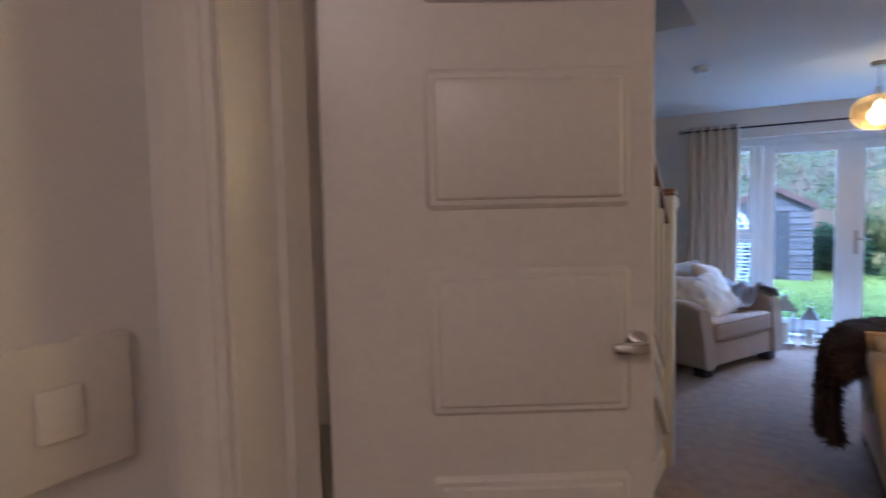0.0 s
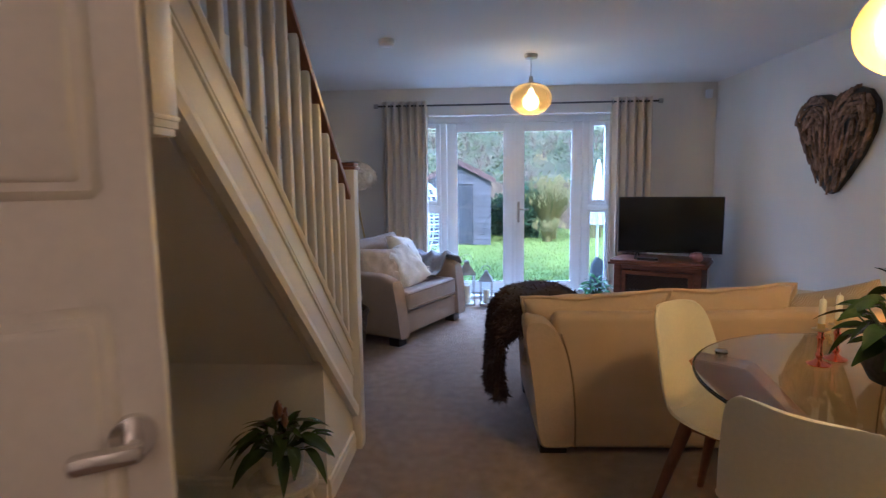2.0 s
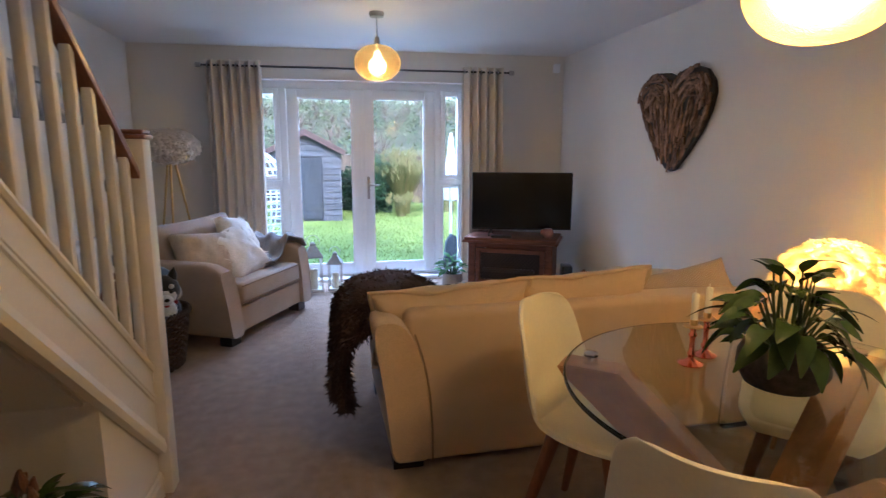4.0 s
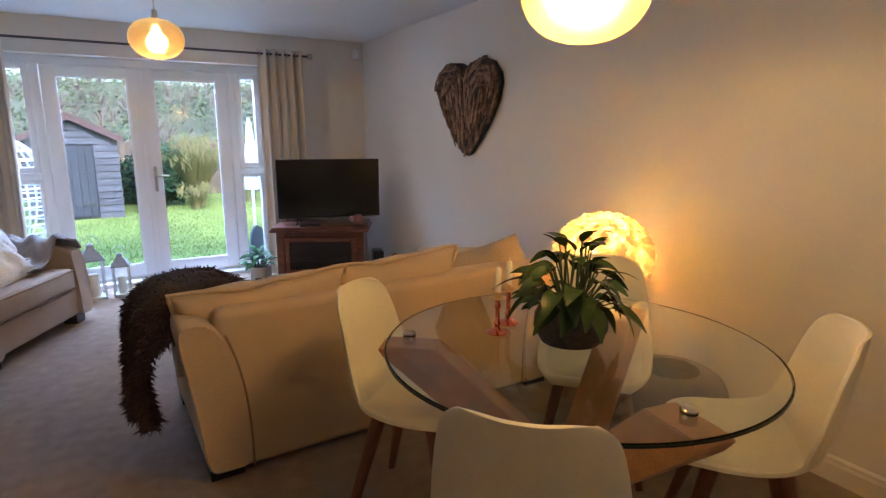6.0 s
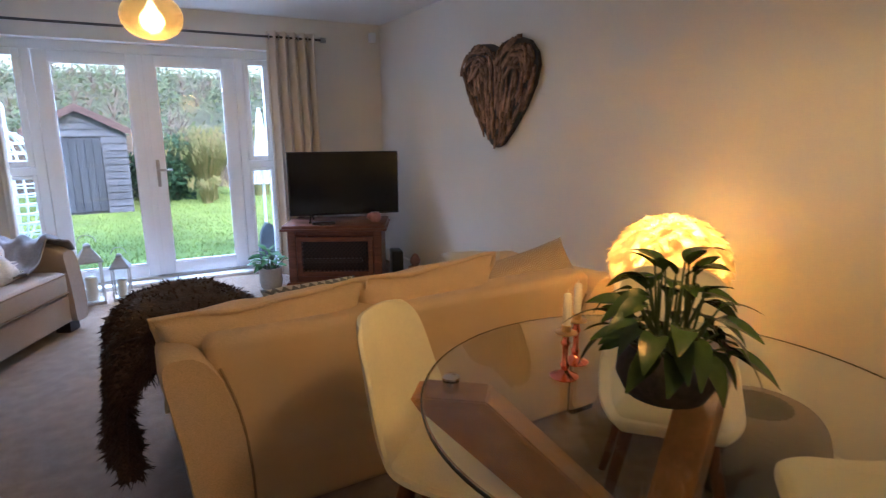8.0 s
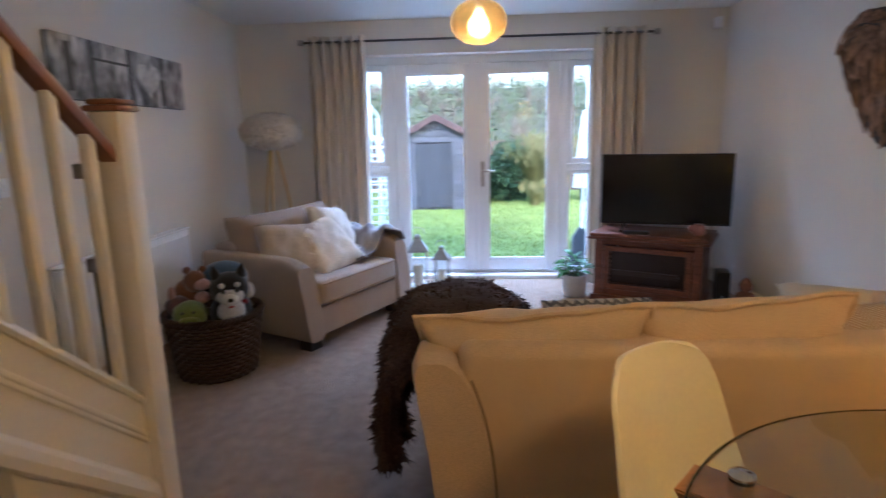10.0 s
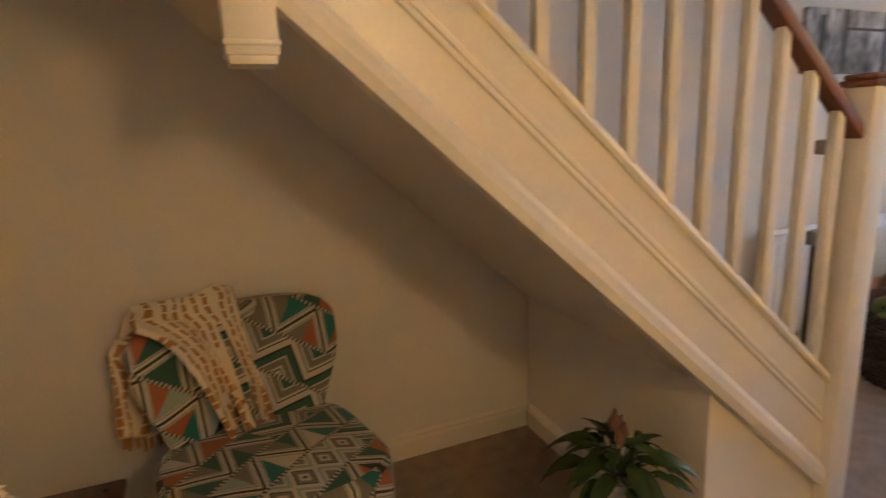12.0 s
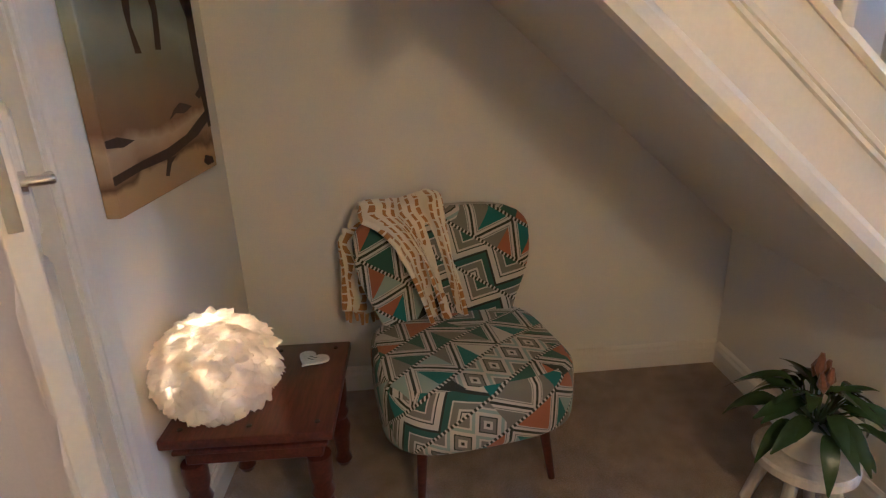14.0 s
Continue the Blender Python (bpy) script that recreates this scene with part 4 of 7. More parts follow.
def fur_cushion(m, size, lbl, seed, material=M_FUR):
    t = thing("fur_cushion", m, lbl, "cushion", "fur cushions on the snuggle chair")
    bm = bmesh.new()
    puff(bm, size, Matrix.Identity(4), 0.55, 18, 0.02, seed)
    c = part("cover", bm, material, t, angle=80)
    shag(t, c, 15000, 0.050, material, seed, 0.0)
    return t


fur_cushion(LS @ pose(0.30, 0.40, 0.60, 50, 4, -30), (0.46, 0.42, 0.20), "fluffy beige fur cushion on the snuggle chair", 4, plush("beige_fur", (0.56, 0.47, 0.38)))
fur_cushion(LS @ pose(0.55, 0.31, 0.585, 46, -9, 2), (0.50, 0.46, 0.20), "long-haired white fur cushion on the snuggle chair", 5)
fur_cushion(LS @ pose(0.84, 0.46, 0.655, 58, 8, 12), (0.46, 0.42, 0.18), "long-haired white fur cushion behind another", 6)


def grey_throw():
    t = thing("throw_blanket", LS, "crumpled grey plush throw over the chair arm", "blanket")
    prof = [(0.72, 0.47), (0.80, 0.475), (0.90, 0.50), (0.965, 0.57), (1.02, 0.632), (1.10, 0.645), (1.165, 0.62), (1.19, 0.55)]

    def f(u, v):
        k = v * (len(prof) - 1)
        i = min(int(k), len(prof) - 2)
        w = k - i
        x = prof[i][0] + (prof[i + 1][0] - prof[i][0]) * w
        z = prof[i][1] + (prof[i + 1][1] - prof[i][1]) * w
        y = 0.06 + 0.52 * u + 0.05 * math.sin(v * 4)
        fold = 0.022 * math.sin(u * 20 + 3 * math.sin(v * 5)) + 0.02 * noise.noise(Vector((u * 5, v * 5, 9)))
        return (x, y, z + 0.02 + max(-0.012, fold))
    bm = bmesh.new()
    grid(bm, f, 50, 36)
    c = part("cloth", bm, M_GREYTHROW, t, angle=90)
    sol = c.modifiers.new("thick", "SOLIDIFY")
    sol.thickness = 0.012


grey_throw()

# ---- dining table ----
TC = (1.835, 2.70)


def dining_table():
    t = thing("dining_table", pose(TC[0], TC[1], 0), "round clear glass dining table on three leaning oak beams", "table")
    R = 0.612
    bm = bmesh.new()
    lathe(bm, [(R - 0.004, 0.742), (R, 0.745), (R, 0.751), (R - 0.004, 0.754)], 96)
    g = part("glass_top", bm, M_TABLEGLASS, t, angle=30)
    bm = bmesh.new()
    lathe(bm, [(R + 0.0005, 0.7435), (R + 0.0030, 0.7445), (R + 0.0030, 0.7515), (R + 0.0005, 0.7525)], 96, cap=False)
    part("polished_edge", bm, M_GLASSEDGE, g)
    for kx, ky in ((-0.425, 0.345), (-0.075, -0.485), (0.46, 0.20)):
        top, d = Vector((kx, ky, 0.715)), Vector((kx, ky, 0)).normalized()
        foot = Vector((-kx, -ky, 0.0)) * 0.62
        bm = bmesh.new()
        side = d.cross(Vector((0, 0, 1))) * 0.055
        tip, low = top + d * 0.10, foot - d * 0.05
        outl = [tip + Vector((0, 0, 0.0)), top - d * 0.10, foot - d * 0.02 + Vector((0, 0, 0)), foot + d * 0.14, tip + Vector((0, 0, -0.042)) - d * 0.03]
        a = [bm.verts.new(p + side) for p in outl]
        b = [bm.verts.new(p - side) for p in outl]
        bm.faces.new(a)
        bm.faces.new(b[::-1])
        for i in range(5):
            bm.faces.new((a[i], a[(i + 1) % 5], b[(i + 1) % 5], b[i]))
        bmesh.ops.recalc_face_normals(bm, faces=bm.faces)
        bmesh.ops.bevel(bm, geom=bm.edges[:], offset=0.004, segments=2, affect="EDGES")
        leg = part("beam_leg", bm, M_OAK, t, smooth=False)
        bm = bmesh.new()
        rod(bm, (kx, ky, 0.714), (kx, ky, 0.742), 0.022, seg=18)
        lathe(bm, [(0.024, 0.755), (0.024, 0.760), (0.018, 0.764)], 18, pose(kx, ky, 0))
        part("glass_fixing", bm, M_CHROME, leg)
    bm = bmesh.new()
    for i in range(3):
        a = i * 2.1
        rod(bm, (0.05 * math.cos(a), 0.05 * math.sin(a), 0.30), (0.09 * math.cos(a), 0.09 * math.sin(a), 0.36), 0.014, seg=12)
    rod(bm, (0, 0, 0.27), (0, 0, 0.36), 0.03, seg=16)
    part("centre_bolt", bm, M_BRASS, t)


dining_table()


def dining_chair():
    c = thing("dining_chair", pose(0, 0, 0), "white moulded shell dining chair with beech legs", "chair", "chairs round the dining table")
    # local: seat centre at the origin, front towards +y, shell as one swept sheet
    prof = [(0.225, 0.418), (0.215, 0.446), (0.15, 0.450), (0.05, 0.437), (-0.05, 0.430), (-0.13, 0.440), (-0.187, 0.478), (-0.217, 0.545), (-0.237, 0.635), (-0.254, 0.735), (-0.270, 0.825), (-0.280, 0.872)]
    wid = [0.150, 0.192, 0.222, 0.236, 0.242, 0.242, 0.238, 0.230, 0.219, 0.203, 0.180, 0.138]
    rim = [0.000, 0.006, 0.016, 0.034, 0.058, 0.080, 0.092, 0.092, 0.086, 0.076, 0.062, 0.050]

    def smooth(tab, k):
        i = min(int(k), len(tab) - 2)
        w = k - i
        a, b, c_, d = tab[max(0, i - 1)], tab[i], tab[i + 1], tab[min(len(tab) - 1, i + 2)]
        return b + 0.5 * w * (c_ - a + w * (2 * a - 5 * b + 4 * c_ - d + w * (3 * (b - c_) + d - a)))

    PY, PZ = [p[0] for p in prof], [p[1] for p in prof]

    def f(u, v, over=0.0):
        k = v * (len(prof) - 1)
        y, z = smooth(PY, k), smooth(PZ, k)
        k0, k1 = max(0, k - 0.1), min(len(prof) - 1, k + 0.1)
        t_ = Vector((smooth(PY, k1) - smooth(PY, k0), smooth(PZ, k1) - smooth(PZ, k0))).normalized()
        s = u * 2 - 1
        lift = smooth(rim, k) * abs(s) ** 2.4 + over
        x = s * smooth(wid, k)
        return (x, y + t_.y * lift, z - t_.x * lift - 0.020 * abs(s) ** 4 * max(0.0, v - 0.85) / 0.15)
    bm = bmesh.new()
    grid(bm, f, 28, 48)
    sh = part("shell", bm, M_CHAIRW, c, angle=90)
    sol = sh.modifiers.new("thick", "SOLIDIFY")
    sol.thickness, sol.offset = 0.012, 0
    bv = sh.modifiers.new("soft", "BEVEL")
    bv.width, bv.segments, bv.limit_method = 0.005, 3, "ANGLE"
    bm = bmesh.new()
    grid(bm, lambda u, v: f(0.08 + 0.84 * u, 0.10 + 0.40 * v, 0.004 + 0.024 * (1 - (2 * u - 1) ** 4) ** 0.6 * (1 - (2 * v - 1) ** 4) ** 0.6), 22, 22)
    part("seat_pad", bm, M_SEATPAD, c, angle=90)
    for x, y in ((0.15, 0.13), (-0.15, 0.13), (0.15, -0.13), (-0.15, -0.13)):
        bm = bmesh.new()
        a, b = Vector((x * 0.80, y * 0.75, 0.43)), Vector((x * 1.42, y * 1.55, 0.0))
        rod(bm, a, b, 0.027, 0.015, 14)
        part("leg", bm, M_BEECH, c)
    bm = bmesh.new()
    rbox(bm, (-0.13, -0.11, 0.405), (0.13, 0.11, 0.428), 0.006, 2)
    part("seat_frame", bm, M_BEECH, c)
    return c


ch = dining_chair()


def facing(x, y, deg):
    return pose(x, y, 0, 0, 0, deg)


ch.matrix_basis = facing(1.490, 3.15, 222)
copy_thing(ch, facing(1.43, 2.39, -47))
copy_thing(ch, facing(2.26, 2.36, 40))
copy_thing(ch, facing(2.32, 3.08, 133))

# ---- lamps and things on walls and ceiling ----


def pendant(x, y, z_low, lbl, R, shade_glass):
    t = thing("pendant_lamp", pose(x, y, H), lbl, "ceiling lamp", "pendant lamps")
    d = H - z_low
    bm = bmesh.new()
    lathe(bm, [(0.0, -0.035), (0.05, -0.033), (0.056, -0.012), (0.054, 0.0)], 24, cap=False)
    part("ceiling_rose", bm, M_STEEL, t)
    bm = bmesh.new()
    rod(bm, (0, 0, -0.03), (0, 0, -d + 0.30), 0.0035, seg=8)
    part("cable", bm, M_STEEL, t)
    bm = bmesh.new()
    rod(bm, (0, 0, -d + 0.255), (0, 0, -d + 0.31), 0.022, 0.016, 18)
    rod(bm, (0, 0, -d + 0.20), (0, 0, -d + 0.255), 0.017, seg=18)
    part("lampholder", bm, M_STEEL, t)
    bm = bmesh.new()
    prof = []
    for i in range(25):
        a = math.pi * i / 24
        r = R * math.sin(a) ** 0.85
        prof.append((max(0.001 if i == 0 else 0.024, r), -d + 0.13 - 0.13 * math.cos(a) * (1.0 if a < math.pi / 2 else 0.98)))
    lathe(bm, prof, 48, cap=False)
    sh = part("shade", bm, shade_glass, t, "amber bubbled glass", angle=90)
    sol = sh.modifiers.new("thick", "SOLIDIFY")
    sol.thickness = 0.003
    sh.visible_shadow = False
    bm = bmesh.new()
    lathe(bm, [(0.001, -0.045), (0.018, -0.036), (0.028, -0.012), (0.024, 0.015), (0.013, 0.045), (0.012, 0.06)], 20, pose(0, 0, -d + 0.145))
    part("bulb", bm, M_BULB, t, "glowing filament bulb").visible_shadow = False
    return t


pendant(0.93, 5.78, 1.915, "lit amber glass globe pendant on a steel cable", 0.172, M_AMBER)
pendant(1.70, 2.58, 1.655, "bright amber glass globe pendant over the table", 0.168, M_AMBER2)


def feather_ball(parent, centre, rx, rz, n, seed, material, size=0.042, floor_z=-9.0):
    """Overlapping curled feathers over an invisible ball, in one mesh."""
    rng = random.Random(seed)
    verts, faces = [], []
    for i in range(n):
        q = (i + 0.5) / n
        cz = 1 - 2 * q
        a = i * 2.39996 + rng.uniform(-0.2, 0.2)
        sr = math.sqrt(max(0.0, 1 - cz * cz))
        nrm = Vector((sr * math.cos(a), sr * math.sin(a), cz))
        p = Vector((nrm.x * rx, nrm.y * rx, nrm.z * rz))
        down = (Vector((0, 0, -1)) - nrm * -nrm.z)
        down = down.normalized() if down.length > 0.05 else Vector((1, 0, 0))
        down = (down + Vector((rng.uniform(-.45, .45), rng.uniform(-.45, .45), rng.uniform(-.25, .25)))).normalized()
        side = nrm.cross(down).normalized()
        curl = rng.uniform(0.02, 0.26)
        L, w = size * rng.uniform(0.9, 1.35), size * rng.uniform(0.55, 0.95)
        k = len(verts)
        fray = [rng.uniform(0.86, 1.10) for _ in range(5)]
        for u in range(5):
            f = u / 4
            ww = w * min(1.0, 0.35 + 1.3 * f) * (1 - 0.30 * f ** 5)
            for j in range(5):
                q = j / 2 - 1
                ff = f * (1 - 0.30 * abs(q) ** 3) * (fray[j] if u > 2 else 1)
                lift = 0.006 + L * (curl * ff * ff - 0.05) - 0.30 * ww * q * q + rng.uniform(-0.0022, 0.0022)
                v = p + down * (L * ff) + side * (ww * q) + nrm * lift + centre
                verts.append((v.x, v.y, max(v.z, floor_z)))
        for u in range(4):
            for j in range(4):
                b = k + u * 5 + j
                faces.append((b, b + 1, b + 6, b + 5))
    me = bpy.data.meshes.new("plumage")
    me.from_pydata(verts, [], faces)
    for f in me.polygons:
        f.use_smooth = True
    me.materials.append(material)
    ob = new("plumage", me)
    ob.parent = parent
    return tagged(ob, "soft white feathers", kind="stuff")


def feather_table_lamp(m, rx, rz, n, seed, lbl, material):
    t = thing("feather_lamp", m, lbl, "table lamp")
    bm = bmesh.new()
    lathe(bm, [(0.06, 0), (0.06, 0.008), (0.012, 0.014), (0.010, 0.09)], 24)
    part("base", bm, M_STEEL, t)
    feather_ball(t, Vector((0, 0, rz + 0.02)), rx, rz, n, seed, material, 0.032, floor_z=0.004)
    bm = bmesh.new()
    bmesh.ops.create_icosphere(bm, subdivisions=2, radius=0.028, matrix=Matrix.Translation((0, 0, rz + 0.01)))
    part("bulb", bm, M_BULB, t).visible_shadow = False
    return t


# side table with the feather lamp, by the armchair
def side_table():
    t = thing("side_table", pose(-0.46, 1.43, 0), "dark reddish carved wooden side table", "table")
    bm = bmesh.new()
    rbox(bm, (-0.245, -0.225, 0.42), (0.245, 0.225, 0.45), 0.006, 2)
    part("top", bm, M_SHEESHAM, t)
    bm = bmesh.new()
    rbox(bm, (-0.20, -0.185, 0.335), (0.20, 0.185, 0.42), 0.004, 1)
    rbox(bm, (-0.225, -0.205, 0.385), (0.225, 0.205, 0.400), 0.005, 2)
    part("apron", bm, M_SHEESHAM, t)
    for x in (-0.185, 0.185):
        for y in (-0.17, 0.17):
            bm = bmesh.new()
            lathe(bm, [(0.020, 0), (0.030, 0.02), (0.022, 0.05), (0.030, 0.12), (0.036, 0.16), (0.024, 0.19), (0.034, 0.215), (0.026, 0.24), (0.034, 0.27), (0.034, 0.335)], 18, pose(x, y, 0))
            part("leg", bm, M_SHEESHAM, t, "turned leg")
    for x, y in ((0.20, -0.18), (0.20, 0.18), (-0.20, -0.18), (-0.20, 0.18), (0.20, 0.0), (-0.20, 0.0)):
        bm = bmesh.new()
        rod(bm, (x, y, 0.448), (x, y, 0.4535), 0.009, 0.006, 10)
        part("stud", bm, M_DARKFOOT, t)


side_table()
feather_table_lamp(pose(-0.335, 1.345, 0.452), 0.152, 0.128, 1500, 11, "glowing white feather ball lamp on the side table", M_FEATHER)
cord = thing("lamp_cord", pose(-0.46, 1.43, 0.452), "black cable of the feather lamp looping over the table edge", "cable")
bm = bmesh.new()
seam(bm, [(0.05 - 0.30 * f, -0.10 - 0.10 * f + 0.06 * math.sin(math.pi * f), 0.005 + 0.055 * math.sin(math.pi * f) ** 2) for f in [i / 20 for i in range(21)]], 0.0035)
part("cable", bm, M_BLACK, cord)
tag = thing("heart_tag", pose(-0.585, 1.545, 0.4535, 0, 0, 60), "white wooden heart-shaped tag lying on the side table", "ornament")
bm = bmesh.new()
hp = []
for i in range(28):
    a = 2 * math.pi * i / 28
    hp.append((0.0034 * 16 * math.sin(a) ** 3, 0.0030 * (13 * math.cos(a) - 5 * math.cos(2 * a) - 2 * math.cos(3 * a) - math.cos(4 * a))))
prism(bm, hp, "z", 0, 0.006)
part("heart", bm, M_P_WHITE, tag, smooth=False)
for i, w in enumerate((0.03, 0.022)):
    bm = bmesh.new()
    box(bm, (-w / 2, 0.004 - 0.013 * i, 0.0062), (w / 2, 0.007 - 0.013 * i, 0.0066))
    part("written_line", bm, M_GUN, tag, smooth=False)

# lamp behind the sofa, on a small round table
st = thing("round_table", pose(2.745, 3.465, 0), "small round wooden table behind the sofa", "table")
bm = bmesh.new()
lathe(bm, [(0.17, 0.56), (0.18, 0.565), (0.18, 0.585), (0.175, 0.59)], 32)
part("top", bm, M_OAK, st)
for a in (0.4, 2.5, 4.6):
    bm = bmesh.new()
    rod(bm, (0.10 * math.cos(a), 0.10 * math.sin(a), 0.56), (0.16 * math.cos(a), 0.16 * math.sin(a), 0), 0.016, 0.011)
    part("leg", bm, M_OAK, st)
feather_table_lamp(pose(2.745, 3.465, 0.592), 0.240, 0.205, 2300, 12, "glowing cream feather ball lamp behind the sofa", M_FEATHER2)


# tripod floor lamp in the corner
def tripod():
    t = thing("floor_lamp", pose(-0.86, 6.92, 0), "white feather shade on a slim gold tripod, unlit", "floor lamp")
    feather_ball(t, Vector((0, 0, 1.44)), 0.245, 0.148, 1500, 13, M_FEATHER, 0.036)
    bm = bmesh.new()
    lathe(bm, [(0.02, -0.11), (0.16, -0.09), (0.20, 0.0), (0.15, 0.10), (0.04, 0.12)], 28, pose(0, 0, 1.44), cap=False)
    part("shade_core", bm, M_FEATHER, t)
    for a in (0.6, 2.7, 4.8):
        bm = bmesh.new()
        rod(bm, (0.03 * math.cos(a), 0.03 * math.sin(a), 1.32), (0.26 * math.cos(a), 0.26 * math.sin(a), 0), 0.011, 0.009)
        part("leg", bm, M_GOLDLEG, t)
    bm = bmesh.new()
    rod(bm, (0, 0, 1.29), (0, 0, 1.35), 0.04, seg=18)
    part("hub", bm, M_GOLDLEG, t)


tripod()


# driftwood heart on the wall
def drift_heart():
    t = thing("driftwood_heart", pose(XR, 5.25, 1.62), "wall heart made of many pieces of brown driftwood", "wall ornament")
    half = [(0, 0.325), (0.10, 0.362), (0.228, 0.375), (0.36, 0.335), (0.445, 0.25), (0.465, 0.17), (0.43, 0.05), (0.33, -0.10), (0.19, -0.25), (0.07, -0.355), (0, -0.375)]
    edge = half + [(-a, b) for a, b in half[-2:0:-1]]

    def inside(y, z):
        hit = False
        for (y0, z0), (y1, z1) in zip(edge, edge[1:] + edge[:1]):
            if (z0 > z) != (z1 > z) and y < (y1 - y0) * (z - z0) / (z1 - z0) + y0:
                hit = not hit
        return hit
    bm = bmesh.new()
    out = [(0.97 * a, 0.97 * b) for a, b in edge]
    prism(bm, out, "x", -0.03, -0.002)
    part("backing", bm, M_DARKFOOT, t, smooth=False)
    rng = random.Random(5)
    metas = []
    for k in range(14):
        bm = bmesh.new()
        L, w = 0.045 + 0.012 * k, rng.uniform(0.009, 0.017)
        vs = []
        for i in range(5):
            f = i / 4 - 0.5
            r = w * (0.55 + 0.45 * math.cos(f * 2.4)) * rng.uniform(0.8, 1.15)
            ring = []
            for j in range(6):
                a = j / 6 * 2 * math.pi
                ring.append(bm.verts.new((r * math.cos(a) * 0.8, r * math.sin(a), f * L)))
            vs.append(ring)
        for p, q in zip(vs, vs[1:]):
            for j in range(6):
                bm.faces.new((p[j], p[(j + 1) % 6], q[(j + 1) % 6], q[j]))
        bm.faces.new(vs[0][::-1])
        bm.faces.new(vs[-1])
        metas.append((L, mesh_of("stick", bm, M_DRIFT, True, 60)))
    n, tries = 0, 0
    while n < 298 and tries < 9000:
        tries += 1
        y, z = rng.uniform(-0.5, 0.5), rng.uniform(-0.45, 0.45)
        if not inside(y, z):
            continue
        # sticks follow the two lobes and run down to the point
        if z > 0.14:
            tilt = math.degrees(math.atan2(z - 0.13, y - math.copysign(0.23, y)))
        else:
            tilt = -math.degrees(math.atan2(y, z + 0.55)) * 0.9
        L, me = rng.choice(metas)
        half = L / 2
        dz, dy = math.cos(math.radians(tilt)) * half, math.sin(math.radians(tilt)) * half
        if not (inside(y - dy, z + dz) and inside(y + dy, z - dz)):
            continue
        shared("stick", me, t, pose(-0.035 - rng.uniform(0, 0.022), y, z, tilt + rng.uniform(-9, 9), rng.uniform(-5, 5), 0))
        n += 1


drift_heart()

# canvas over the stairs' side wall
cv = thing("canvas_print", pose(xl(5.62) + 0.002, 5.62, 1.755, 0, 0, 1.95), "black and white canvas print of a heart and tree bark", "picture")
bm = bmesh.new()
rbox(bm, (0, -0.72, -0.165), (0.03, 0.62, 0.165), 0.003, 1)
part("canvas", bm, mat("grey_bark_print", (0.30, 0.29, 0.28), 0.8, grain=14, amount=0.9, bump=0.1, blotch=4, spread=0.7, stretch=(1, 1.6, 0.7)), cv)
for y0, y1, z0, z1 in ((-0.62, -0.57, -0.12, 0.13), (-0.40, -0.05, 0.06, 0.075), (-0.06, -0.02, -0.165, 0.165), (-0.42, -0.39, -0.16, 0.165), (0.30, 0.36, -0.15, 0.02)):
    bm = bmesh.new()
    box(bm, (0.0302, y0, z0), (0.031, y1, z1))
    part("dark_mark", bm, M_GUN, cv, smooth=False)
bm = bmesh.new()
prism(bm, [(0.17 + 0.0085 * 16 * math.sin(a) ** 3, 0.01 + 0.0075 * (13 * math.cos(a) - 5 * math.cos(2 * a) - 2 * math.cos(3 * a) - math.cos(4 * a))) for a in [i / 30 * 2 * math.pi for i in range(30)]], "x", 0.0303, 0.0312)
part("heart_print", bm, mat("pale_print", (0.52, 0.50, 0.47), 0.8, grain=18, amount=0.4), cv, smooth=False)


# painting on the door wall
def beach_print(name):
    m = mat(name, (0.5, 0.4, 0.25), 0.6, grain=200, amount=0.1, bump=0.15)
    n, lk = m.node_tree.nodes, m.node_tree.links
    tc = n.new("ShaderNodeTexCoord")
    s = n.new("ShaderNodeSeparateXYZ")
    lk.new(tc.outputs["Object"], s.inputs[0])
    wob = n.new("ShaderNodeTexNoise")
    wob.inputs["Scale"].default_value, wob.inputs["Detail"].default_value = 3.5, 5
    lk.new(tc.outputs["Object"], wob.inputs["Vector"])
    mm = lambda op, a, b=None: math_node(n, lk, op, a, b)
    h = mm("ADD", s.outputs[2], mm("MULTIPLY", mm("SUBTRACT", wob.outputs["Fac"], 0.5), 0.16))
    h = mm("DIVIDE", h, 0.60)
    r = ramp_of(n, [(0.0, (0.42, 0.27, 0.10)), (0.10, (0.45, 0.30, 0.12)), (0.13, (0.12, 0.06, 0.025)), (0.17, (0.36, 0.22, 0.10)), (0.25, (0.50, 0.36, 0.20)), (0.30, (0.22, 0.12, 0.05)), (0.42, (0.27, 0.18, 0.08)), (0.55, (0.25, 0.23, 0.14)), (0.68, (0.34, 0.35, 0.27)), (0.78, (0.22, 0.24, 0.20)), (1.0, (0.30, 0.33, 0.30))], "LINEAR")
    lk.new(h, r.inputs[0])
    lk.new(r.outputs[0], n["Principled BSDF"].inputs["Base Color"])
    return m


